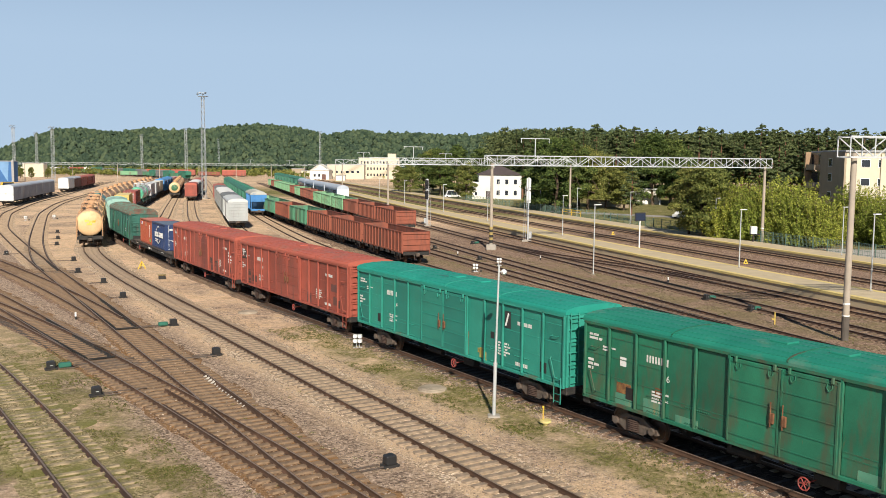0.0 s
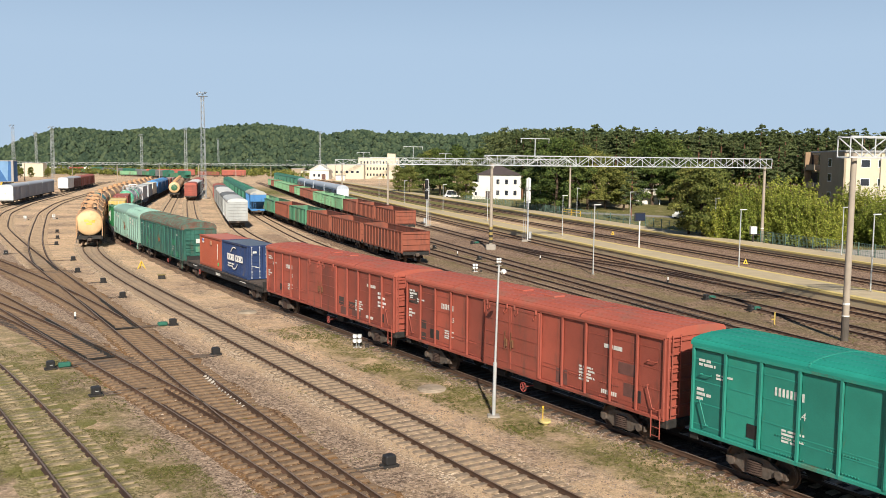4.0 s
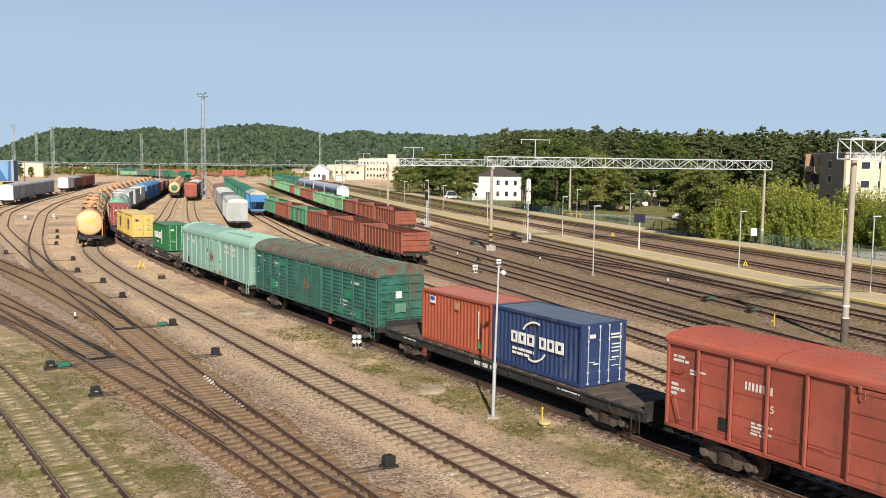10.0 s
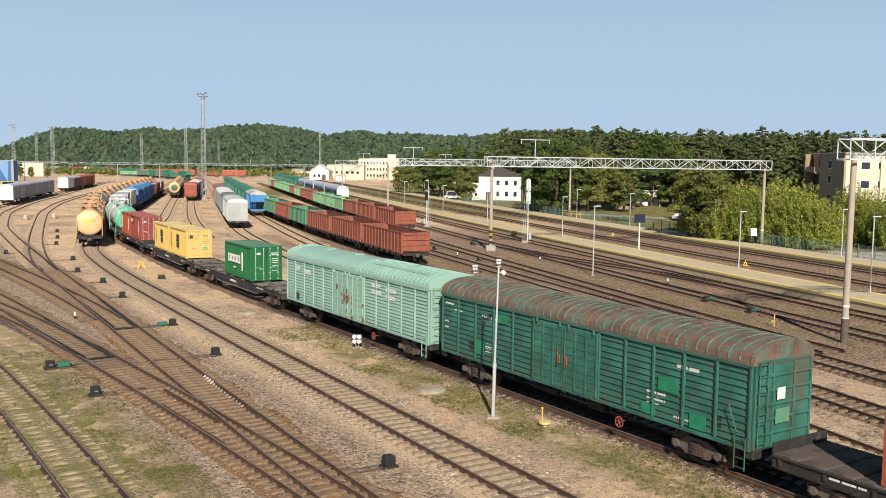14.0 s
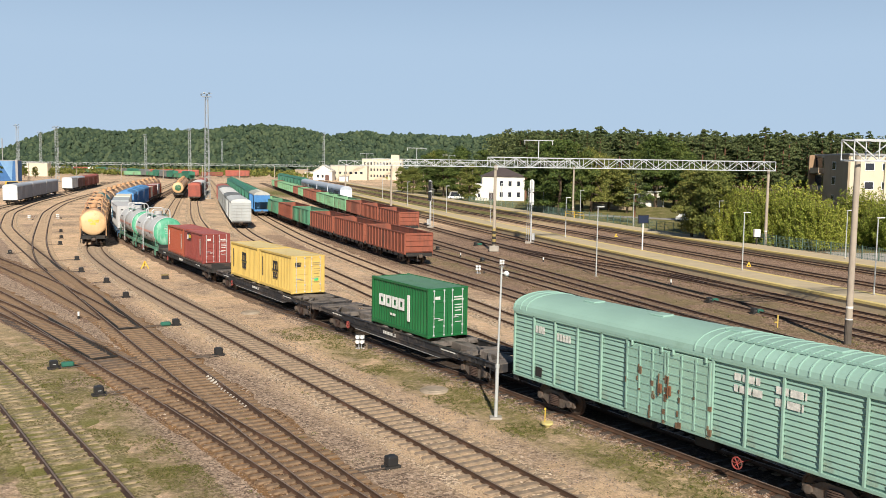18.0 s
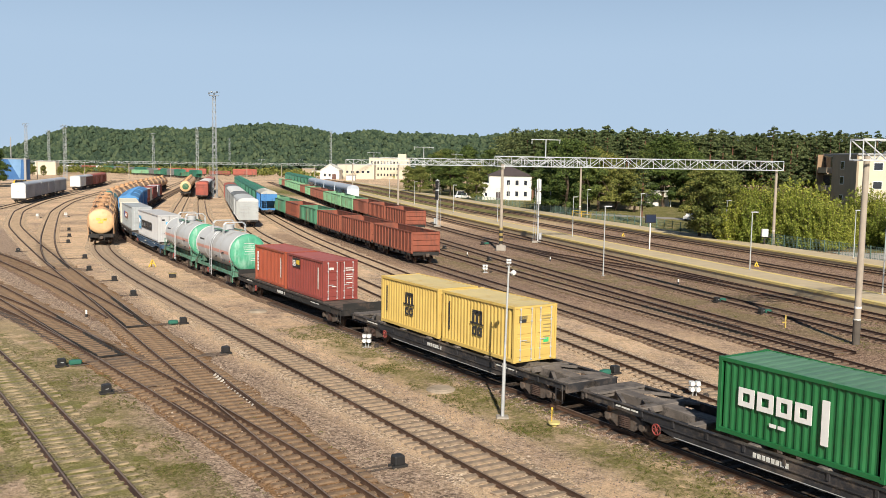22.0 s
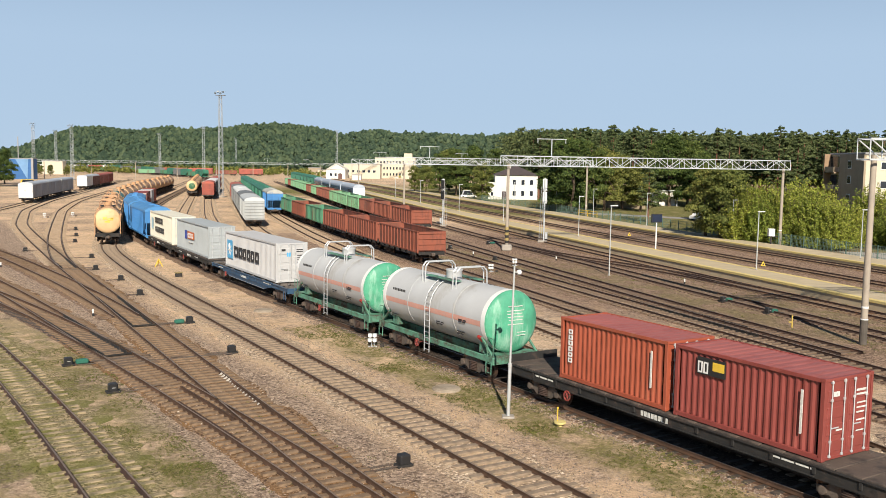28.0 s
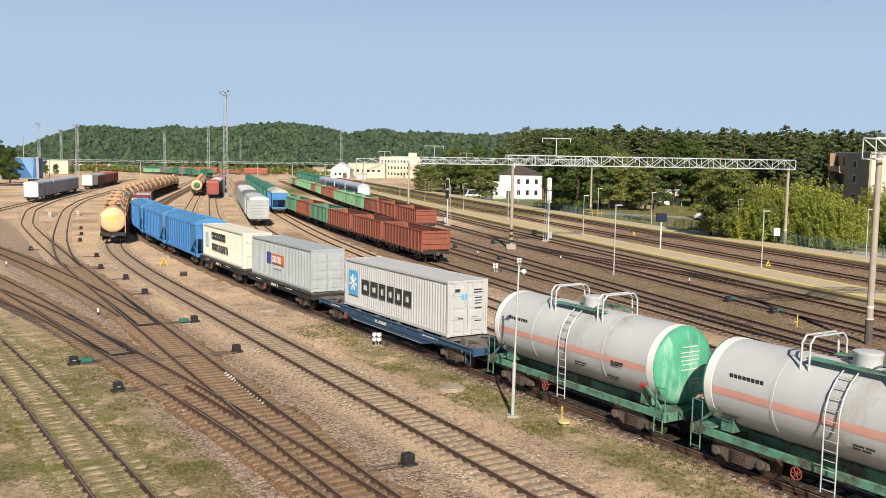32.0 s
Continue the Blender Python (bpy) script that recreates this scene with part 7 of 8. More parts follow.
CROSS = math.degrees(math.atan2(DU.y, DU.x))
point_machine(14.9, -26.2, CROSS + 180, False)
point_machine(8.4, -41.0, CROSS, False)
point_machine(16.3, -56.4, CROSS + 180, True, 2.6)
point_machine(7.6, -47.4, CROSS, True, 2.8)
point_machine(15.7, -46.5, CROSS + 180, False, 4.0)
point_machine(16.4, -69.8, CROSS + 180, False, 1.2)
point_machine(16.6, -87.5, CROSS + 180, False, 1.6)
point_machine(17.0, -79.0, CROSS + 180, False, 1.2)
point_machine(18.2, -98.0, CROSS + 180, False, 2.6)
point_machine(53.6, -41.7, CROSS, True)
point_machine(55.0, -47.0, CROSS, True, 1.3)
point_machine(66.2, -95.0, CROSS, True)
point_machine(56.0, -79.0, CROSS, False)
point_machine(58.5, -92.0, CROSS, False)
point_machine(31.2, -32.9, CROSS + 180, True, 1.8)
point_machine(23.3, -136.5, CROSS + 180, False, 1.2)
point_machine(21.5, -125.8, CROSS + 180, False, 1.2)
point_machine(19.8, -116.7, CROSS + 180, False, 1.6)
point_machine(13.1, -107.5, CROSS, False, 1.4)

M_COVER = surface("manhole_concrete", (0.33, 0.275, 0.21), 0.9, 0, 0.25, 2, 20, (0.2, 0.16, 0.11), 0.5, 1.5)
for u, v in ((21.8, -34.4), (22.1, -58.7)):
    root = thing("manhole", "round concrete manhole cover in the sand", "manhole", "manholes", at=stand_at(u, v, -0.05))
    part("ring", Geo().lathe([(0, 0.68), (0.07, 0.66), (0.09, 0.62)], 24, "z"), M_COVER, root, smooth=30)
    part("cover", Geo().lathe([(0.08, 0.56), (0.12, 0.54), (0.13, 0.1)], 24, "z"), M_COVER, root, smooth=30)
root = thing("track_marker", "yellow capped marker post with round foot", "marker", at=stand_at(22.7, -27.3, -0.05))
part("foot", Geo().lathe([(0, 0.1), (0.1, 0.12), (0.12, 0.24), (0.2, 0.24), (0.22, 0.05)], 16, "z"), surface("faded_yellow", (0.6, 0.5, 0.2), 0.7, 0, 0.15, 3), root)
part("post", Geo().tube((-0.1, 0, 0.2), (-0.1, 0, 0.72), 0.02, 6).cbox(-0.14, -0.06, -0.04, 0.04, 0.68, 0.78, 0.02), M_YELLOW, root)
root = thing("buffer_trestle", "small yellow steel trestle beside the track", "trestle", at=stand_at(22.4, -87.6, -0.05, 30))
part("frame", Geo().bar((-0.35, 0, 0), (0, 0, 0.75), 0.08).bar((0.35, 0, 0), (0, 0, 0.75), 0.08).bar((-0.2, 0, 0.35), (0.2, 0, 0.35), 0.06).bar((0, 0.5, 0), (0, 0, 0.75), 0.08), M_YELLOW, root)
root = thing("cable_box", "low dark box with yellow lid beside the track", "cable box", at=stand_at(22.0, -79.3, -0.05, 20))
part("case", Geo().cbox(-0.3, 0.3, -0.24, 0.24, 0, 0.34, 0.04), M_DARK, root)
part("lid", Geo().cbox(-0.36, 0.36, -0.29, 0.29, 0.34, 0.4, 0.03), surface("dull_yellow_lid", (0.34, 0.26, 0.1), 0.8, 0, 0.3, 5, 30, GRIME, 0.4, 4), root, "faded yellow lid")
M_FADED2 = surface("dull_yellow_paint", (0.5, 0.36, 0.08), 0.75, 0, 0.2, 3, 30, (0.25, 0.18, 0.08), 0.35, 3)
for u, v in ((50.4, -37.3),):
    root = thing("marker_post", "yellow marker post in the gravel", "marker", "marker posts", at=stand_at(u, v, -0.05))
    part("post", Geo().cbox(-0.045, 0.045, -0.045, 0.045, 0, 0.85, 0.015), M_FADED2, root)
    part("arm", Geo().cbox(-0.22, 0.05, -0.04, 0.04, 0.32, 0.4, 0.015), M_FADED2, root)
for u, v in ((11.5, -61.8), (9.2, -93), (62, -76), (56.5, -84), (60.4, -56)):
    root = thing("fouling_post", "short white post with black foot", "marker", "fouling posts", at=stand_at(u, v, -0.05) @ Matrix.Scale(0.75, 4))
    part("post", Geo().tube((0, 0, 0.25), (0, 0, 0.62), 0.09, 8), M_WHITE, root)
    part("foot", Geo().tube((0, 0, 0), (0, 0, 0.26), 0.1, 8), M_BLACK, root)
for u, v in ((93.2, -97.5), (78.5, -62)):
    root = thing("warning_board", "small yellow triangular warning board by the track", "sign", "warning boards", at=stand_at(u, v, 0.0))
    part("board", Geo().extrude([(-0.26, 0.05), (0, 0.6), (0.26, 0.05)], -0.03, 0.03), M_YELLOW, root)
    part("field", Geo().extrude([(-0.11, 0.14), (0, 0.38), (0.11, 0.14)], -0.045, 0.045), M_BLACK, root)


def colour_signal(u, v, H, turn):
    root = thing("signal_mast", "tall signal mast with dark lamp heads and white shields", "signal", "signal masts", at=stand_at(u, v, -0.05, turn))
    part("mast", Geo().tube((0, 0, 0), (0, 0, H), 0.11, 8), M_GALV, root)
    part("ladder", Geo().tube((0.35, 0, 0), (0.2, 0, H - 1.2), 0.025, 6).tube((0.65, 0, 0), (0.45, 0, H - 1.2), 0.025, 6), M_GALV, root)
    for z in (H - 0.9, H - 2.6):
        hd = part("lamp_head", Geo().cbox(-0.28, 0.28, -0.32, -0.05, z - 0.7, z + 0.7, 0.06), M_BLACK, root)
        part("shield", Geo().cbox(-0.3, 0.3, -0.06, 0.0, z - 0.78, z + 0.78, 0.03), M_WHITE, hd)
        for k in (-0.4, 0.0, 0.4):
            part("hood", Geo().lathe([(-0.55, 0.14), (-0.3, 0.14)], 10, "y", (0, 0, z + k)), M_BLACK, hd)
    part("base", Geo().cbox(-0.4, 0.7, -0.4, 0.4, 0, 0.3, 0.04), M_CONC, root)
    part("relay_box", Geo().cbox(-0.5, -0.2, -0.2, 0.2, 0.5, 1.4, 0.03), M_GALV, root)


colour_signal(74.6, -94.2, 8.6, 160)
colour_signal(77.8, -124.8, 7.8, -20)


# ---------------------------------------------------------------- overhead-line portals
def truss(geo, a, b, h, w, bay):
    """A four-boom lattice beam between two points at their lower side."""
    a, b = Vector(a), Vector(b)
    d = b - a
    L = d.length
    d.normalize()
    side = d.cross(Vector((0, 0, 1))).normalized()
    n = max(2, round(L / bay))
    up = Vector((0, 0, h))
    for s in (-w / 2, w / 2):
        for z in (Vector((0, 0, 0)), up):
            geo.bar(a + side * s + z, b + side * s + z, 0.1)
        for i in range(n):
            p, q = a + d * (L * i / n) + side * s, a + d * (L * (i + 1) / n) + side * s
            geo.bar(p, p + up, 0.055)
            geo.bar(p if i % 2 else p + up, q + up if i % 2 else q, 0.06)
        geo.bar(b + side * s, b + side * s + up, 0.07)
    for i in range(n + 1):
        p = a + d * (L * i / n)
        for z in (Vector((0, 0, 0)), up):
            geo.bar(p - side * w / 2 + z, p + side * w / 2 + z, 0.05)
        if i < n:
            q = a + d * (L * (i + 1) / n)
            for z in (Vector((0, 0, 0)), up):
                geo.bar(p - side * w / 2 + z, q + side * w / 2 + z, 0.05)
    return geo


M_TRUSS = surface("truss_galvanised", (0.52, 0.55, 0.57), 0.5, 0.2, 0.08, 2)


def column(root, p, H, r=0.21):
    base = Vector((p.x, p.y, -0.05))
    c = part("column", Geo().tube(base, base + Vector((0, 0, H)), r, 12, r * 0.8), M_POLE, root, smooth=40)
    part("band", Geo().tube(base + Vector((0, 0, 2.2)), base + Vector((0, 0, 2.32)), r * 1.02, 12), M_WHITE, c)
    return c


def portal(cols, z, h, label, ext=(0.6, 0.6), bay=1.7, masts=()):
    root = thing("overhead_line_portal", label, "overhead line portal", "overhead line portals")
    for p in cols:
        column(root, p, z + 0.3)
    a, b = cols[0].copy(), cols[-1].copy()
    d = (b - a).normalized()
    a, b = a - d * ext[0], b + d * ext[1]
    a.z = b.z = z
    part("lattice_beam", truss(Geo(), a, b, h, 1.2, bay), M_TRUSS, root, "pale galvanised lattice beam")
    for f in masts:
        p = a.lerp(b, f) + Vector((0, 0, h))
        g = Geo().tube(p, p + Vector((0, 0, 2.1)), 0.06, 6).bar(p + Vector((0, 0, 2.1)) - d * 1.9, p + Vector((0, 0, 2.1)) + d * 1.9, 0.08)
        for s in (-1.8, 1.8):
            g.bar(p + Vector((0, 0, 2.1)) + d * s, p + Vector((0, 0, 1.6)) + d * s, 0.06)
        part("cable_mast", g, M_TRUSS, root)
    return root


portal([P(63.6, -87.4), P(99.8, -76.4)], 10.13, 1.16, "long lattice portal over the tracks on two concrete columns", (0.8, 0.6), masts=(0.16,))
portal([P(83, -147), P(119, -137)], 10.0, 1.2, "lattice portal over the platform tracks, farther off", (3.5, 1.0), masts=(0.2,))
portal([P(118, -236), P(153, -222)], 9.7, 1.25, "distant lattice portal over the tracks", (2, 1), 2.2, (0.2, 0.8))
portal([P(49.4, -31.6), P(83, -18)], 10.95, 1.2, "large lattice portal on a thick concrete column", (0.7, 0.5), 1.6)
# a long distant one spans the whole yard
cols = [P(64 + 21.3 * k, -452 - 3.2 * k) for k in range(12)]
portal(cols, 7.8, 0.95, "very long pale portal spanning the far end of the yard", (6, 2), 4.0, (0.5, 0.6, 0.68, 0.78, 0.9))

# striped foot and cabinet of the middle column; box on the right-hand one
M_FADED = surface("faded_yellow_stripe", (0.36, 0.27, 0.1), 0.8, 0, 0.25, 2, 30, (0.2, 0.16, 0.1), 0.4)
root = thing("column_guard", "yellow and black striped guard round the column foot", "guard", at=stand_at(63.6, -87.4, -0.05))
for k in range(6):
    part("stripe", Geo().tube((0, 0, 0.9 + 0.32 * k), (0, 0, 1.22 + 0.32 * k), 0.235, 12), M_FADED if k % 2 else M_DARK, root)
part("foot", Geo().cbox(-0.6, 0.6, -0.5, 0.5, 0, 0.7, 0.1), M_CONC, root)
root = thing("cabinet", "pale grey equipment box fixed to the column", "cabinet", at=stand_at(99.2, -76.9, -0.05))
part("case", Geo().cbox(-0.9, -0.1, -0.75, -0.15, 1.5, 2.5, 0.04), M_WHITE, root)
part("bracket", Geo().cbox(-0.8, 0.5, -0.3, 0.3, 1.35, 1.5, 0.02).tube((-0.5, -0.45, 0), (-0.5, -0.45, 1.5), 0.12, 8), M_DARK, root)
root = thing("column_paint", "dark painted foot and pale band of the thick column", "paint band", at=stand_at(49.4, -31.6, -0.05))
part("foot_coat", Geo().tube((0, 0, 0), (0, 0, 1.5), 0.222, 14), surface("tarred_foot", (0.1, 0.085, 0.07), 0.85, 0, 0.25, 2), root)
part("band", Geo().tube((0, 0, 1.5), (0, 0, 1.57), 0.225, 14), M_WHITE, root)


# ---------------------------------------------------------------- floodlight masts
M_MAST = surface("mast_weathered_zinc", (0.4, 0.43, 0.45), 0.6, 0.2, 0.1, 2)
M_FLOOD = surface("floodlight_case", (0.12, 0.14, 0.16), 0.4, 0.2, 0.15, 3)


def flood_mast(p, H, lattice, label, w=1.1):
    root = thing("floodlight_mast", label, "floodlight mast", "floodlight masts", at=pose(p.x, p.y, -0.05))
    g = Geo()
    top = 0.55 if lattice > 1 else 0.8
    for sx, sy in ((-1, -1), (1, -1), (1, 1), (-1, 1)):
        g.bar((sx * w / 2, sy * w / 2, 0), (sx * w / 2 * top, sy * w / 2 * top, H), 0.085)
    n = int(H / (w * 1.3))
    for i in range(n):
        f0, f1 = i / n, (i + 1) / n
        w0, w1 = w / 2 * (1 - (1 - top) * f0), w / 2 * (1 - (1 - top) * f1)
        for (ax, ay), (bx, by) in (((-1, -1), (1, -1)), ((1, -1), (1, 1)), ((1, 1), (-1, 1)), ((-1, 1), (-1, -1))):
            g.bar((ax * w0, ay * w0, H * f0), (bx * w1, by * w1, H * f1), 0.032)
            g.bar((bx * w0, by * w0, H * f0), (ax * w1, ay * w1, H * f1), 0.032)
    part("lattice", g, M_MAST, root)
    pf = part("platform", Geo().cbox(-1.3, 1.3, -0.9, 0.9, H, H + 0.08, 0.02).pipe([(-1.3, -0.9, H + 1), (1.3, -0.9, H + 1), (1.3, 0.9, H + 1), (-1.3, 0.9, H + 1), (-1.3, -0.9, H + 1)], 0.025, 5), M_MAST, root)
    for x, z, a in ((-1.1, 0.35, 25), (-0.4, 0.75, 10), (0.3, 0.3, -10), (1.0, 0.7, -25)):
        part("floodlight", Geo().cbox(-0.24, 0.24, -0.16, 0.16, -0.22, 0.22, 0.05).tube((0, 0, -0.4), (0, 0, -0.2), 0.03, 5), M_FLOOD, pf, at=pose(x, -0.95, H + z + 0.2, -20, 0, a))
    part("base", Geo().cbox(-w, w, -w, w, 0, 0.3, 0.05), M_CONC, root)


flood_mast(P(78.5, -240.5), 27.5, 2, "tall lattice floodlight mast in the yard", 1.25)
for u, v, H in ((72.6, -430.5, 23.5), (149.4, -577.8, 25), (147.7, -481.5, 26.5), (271, -788, 28.5), (284, -604, 31.5), (66, -500, 26), (95, -620, 26)):
    flood_mast(P(u, v), H, 1, "pale twin-legged floodlight mast far off", 1.25)
flood_mast(P(6.5, -232), 27.5, 2, "tall lattice floodlight mast at the yard's edge", 1.25)


# ---------------------------------------------------------------- fence behind the side platform
M_FENCE = surface("fence_green", (0.12, 0.2, 0.16), 0.6, 0.1, 0.15, 2)
fence_line = beside(27.2)
root = thing("wire_fence", "grey-green wire mesh fence with thin posts", "fence")
s0, s1 = fence_line.arc(-215), fence_line.arc(-36)
n = int((s1 - s0) / 2.5)
post = Geo().cbox(-0.04, 0.04, -0.04, 0.04, -0.05, 1.9, 0.01).mesh("post", M_FENCE)
for k in range(n + 1):
    part("post", post, None, root, at=fence_line.place(s0 + k * 2.5, 0, 1))
g = Geo()
for k in range(n):
    a, b = fence_line.spot(s0 + k * 2.5), fence_line.spot(s0 + k * 2.5 + 2.5)
    for z in (0.1, 0.5, 0.95, 1.4, 1.8):
        g.bar(a + Vector((0, 0, z)), b + Vector((0, 0, z)), 0.02, 0.035)
    for j in range(10):
        p = a.lerp(b, (j + 0.5) / 10)
        g.bar(p + Vector((0, 0, 0.08)), p + Vector((0, 0, 1.82)), 0.02, 0.02)
tagged(part("wire_mesh", g, M_FENCE, root), kind="stuff")
root = thing("level_crossing_barrier", "low yellow pipe barrier at the platform path", "barrier", at=stand_at(116, -133, 0.4, CROSS + 75))
for x in (-4, 0, 4):
    part("post", Geo().tube((x, 0, 0), (x, 0, 1.1), 0.06, 6), M_YELLOW, root)
for z in (0.6, 1.1):
    part("rail", Geo().tube((-4, 0, z), (4, 0, z), 0.06, 6), M_YELLOW, root)


# ---------------------------------------------------------------- buildings
M_PLASTER = surface("white_plaster", (0.68, 0.66, 0.6), 0.85, 0, 0.06, 0.5, 15, (0.5, 0.46, 0.4), 0.2, 0.6, True)
M_CREAM = surface("cream_plaster", (0.58, 0.52, 0.4), 0.85, 0, 0.06, 0.5, 15, (0.5, 0.42, 0.3), 0.2, 0.6, True)
M_BEIGE = surface("beige_panel", (0.34, 0.27, 0.19), 0.9, 0, 0.1, 0.5, 15, (0.25, 0.2, 0.14), 0.3, 0.6, True)
M_GLASS = surface("window_glass", (0.03, 0.035, 0.045), 0.12)
M_ROOFDARK = surface("dark_roof", (0.07, 0.055, 0.055), 0.8, 0, 0.2, 0.8)
M_ROOFGREY = surface("grey_roof", (0.3, 0.3, 0.3), 0.8, 0, 0.1, 0.8)
M_BLUECLAD = surface("blue_cladding", (0.04, 0.13, 0.32), 0.5, 0.1, 0.12, 0.4)
M_BLUEPALE = surface("blue_pale_cladding", (0.16, 0.3, 0.5), 0.5, 0.1, 0.1, 0.4)


def windows(root, x0, x1, y, z_list, count, w, h, trim=M_WHITE, axis="x", recess=0.06):
    for z in z_list:
        for k in range(count):
            c = x0 + (k + 0.5) * (x1 - x0) / count
            if axis == "x":
                a, b = Geo().box(c - w / 2, c + w / 2, y - 0.05, y + 0.08, z, z + h), Geo().box(c - w / 2 + 0.1, c + w / 2 - 0.1, y - 0.07, y - 0.04, z + 0.1, z + h - 0.1)
            else:
                a, b = Geo().box(y - 0.05, y + 0.08, c - w / 2, c + w / 2, z, z + h), Geo().box(y - 0.07, y - 0.04, c - w / 2 + 0.1, c + w / 2 - 0.1, z + 0.1, z + h - 0.1)
            f = part("window", a, trim, root)
            part("pane", b, M_GLASS, f)


def block(name, label, x0, x1, y0, y1, H, wall, roof="flat", roof_mat=None, rise=2.5, over=0.4):
    root = thing(name, label, "building")
    part("wall", Geo().box(x0, x1, y0, y1, -0.1, H), wall, root)
    rm = roof_mat or M_ROOFGREY
    if roof == "flat":
        part("roof", Geo().cbox(x0 - 0.25, x1 + 0.25, y0 - 0.25, y1 + 0.25, H, H + 0.35, 0.05), rm, root)
    elif roof == "hip":
        i = (y1 - y0) / 2
        vs = [(x0 - over, y0 - over, H), (x1 + over, y0 - over, H), (x1 + over, y1 + over, H), (x0 - over, y1 + over, H), (x0 + i, (y0 + y1) / 2, H + rise), (x1 - i, (y0 + y1) / 2, H + rise)]
        part("roof", Geo().add(vs, [(0, 1, 5, 4), (1, 2, 5), (2, 3, 4, 5), (3, 0, 4), (3, 2, 1, 0)]), rm, root)
    else:                # gable towards the camera
        m = (x0 + x1) / 2
        vs = [(x0 - over, y0 - over, H), (m, y0 - over, H + rise), (x1 + over, y0 - over, H), (x0 - over, y1 + over, H), (m, y1 + over, H + rise), (x1 + over, y1 + over, H)]
        part("roof", Geo().add(vs, [(0, 1, 4, 3), (1, 2, 5, 4), (3, 5, 2, 0)]), rm, root)
        part("gable", Geo().add([(x0, y0 - 0.01, H), (m, y0 - 0.01, H + rise - 0.25), (x1, y0 - 0.01, H), (x0, y0 + .2, H), (m, y0 + .2, H + rise - 0.25), (x1, y0 + .2, H)], [(0, 2, 1), (3, 4, 5), (0, 1, 4, 3), (1, 2, 5, 4)]), wall, root)
    return root


r = block("station_house", "white two-storey house with dark hipped roof", 10.2, 22.5, 262, 273, 7.0, M_PLASTER, "hip", M_ROOFDARK, 2.6)
windows(r, 14.5, 22.0, 262, (1.0, 4.2), 3, 1.1, 1.6)
part("chimney", Geo().cbox(14, 14.8, 266, 266.8, 7, 10.2, 0.05), M_PLASTER, r)
part("porch", Geo().box(8.3, 10.3, 262.4, 270, -0.1, 4.8), M_PLASTER, r)
windows(r, 8.5, 10.2, 262.4, (0.9, 3.2), 1, 0.9, 1.2)
part("door", Geo().cbox(12.2, 13.4, 261.9, 262.1, 0, 2.3, 0.03), M_ROOFDARK, r)

r = block("apartment_building", "four-storey apartment building with white front and beige side", 62.3, 96, 140, 153, 12.6, M_CREAM)
part("side_wall", Geo().box(62.0, 62.32, 139.95, 149.0, -0.1, 12.7), M_BEIGE, r, "beige windowed side wall")
windows(r, 142.5, 147.5, 62.0, (2.2, 5.1, 8.0, 10.4), 1, 1.3, 1.3, axis="y")
for k in range(4):
    z = 0.6 + 3.0 * k
    bl = part("balcony", Geo().box(61.2, 62.3, 149.2, 152.9, z, z + 0.18).box(61.2, 61.3, 149.2, 152.9, z, z + 1.1), M_BEIGE if k != 1 else M_BLUEPALE, r)
    # flat dark sheet on the wall stands in for the shade behind the balcony
    part("balcony_recess", Geo().box(62.2, 62.31, 149.3, 152.8, z + 1.1, z + 2.8), M_GLASS, bl)
part("end_wall", Geo().box(61.1, 62.3, 152.8, 153.2, -0.1, 12.8), surface("ochre_panel", (0.3, 0.2, 0.12), 0.85, 0, 0.1, 1), r)
windows(r, 64, 80, 140, (1.6, 4.5, 7.4, 10.3), 6, 1.5, 1.25)
windows(r, 81, 96, 140, (1.6, 4.5, 7.4, 10.3), 5, 1.5, 1.25)
part("stair_bay", Geo().box(67.6, 69.2, 139.7, 140.1, -0.1, 12.4), M_CREAM, r)

r = block("office_building", "pale three-storey office building with flat roof", -53, -28, 560, 574, 12.8, M_CREAM)
windows(r, -52.3, -34.5, 560, (1.6, 5.4, 9.2), 9, 1.1, 1.7, M_CREAM)
part("stair_tower", Geo().box(-35, -30, 558.5, 566, -0.1, 15.6), M_CREAM, r)
windows(r, -30, -28, 560, (1.6, 5.4, 9.2), 1, 1.1, 1.7, M_CREAM)
r = block("gabled_shed", "white gabled shed with small windows", -77.5, -66.4, 520, 534, 5.4, M_PLASTER, "gable", M_PLASTER, 3.6)
windows(r, -76, -68, 520, (1.5,), 3, 1.4, 1.8)
part("door", Geo().box(-70.5, -68.2, 519.9, 520.1, 0, 3), surface("brown_door", (0.12, 0.06, 0.05), 0.7), r)
r = block("long_workshop", "long low cream workshop", -70, -48, 540, 552, 8.6, M_CREAM)
windows(r, -69, -50, 540, (3.5,), 6, 1.8, 1.6)
for x, y, w, d, h, m in ((-95, 600, 8, 6, 4, M_CREAM), (-83, 585, 7, 6, 3.6, M_PLASTER), (-108, 640, 9, 7, 5, M_BEIGE), (-60, 500, 5, 4, 2.6, M_PLASTER)):
    block("small_shed", "small pale shed behind the yard", x, x + w, y, y + d, h, m)
r = block("blue_warehouse", "tall blue clad industrial building", -208, -191.0, 400, 404, 9.0, M_BLUECLAD)
part("panel", Geo().add([(-199, 399.9, 9), (-193, 399.9, 9), (-193.6, 399.9, 0)], [(0, 2, 1)]), M_BLUEPALE, r, "paler blue wedge on the front")
part("corner_post", Geo().box(-191.8, -190.8, 399.7, 400.2, 0, 9.6), M_ROOFGREY, r)
part("chimney", Geo().tube((-200, 405, 9), (-200, 405, 19), 0.22, 8), M_ROOFGREY, r)
r = block("cream_hall", "plain cream hall with flat roof", -243, -231, 520, 525, 7.6, M_CREAM)
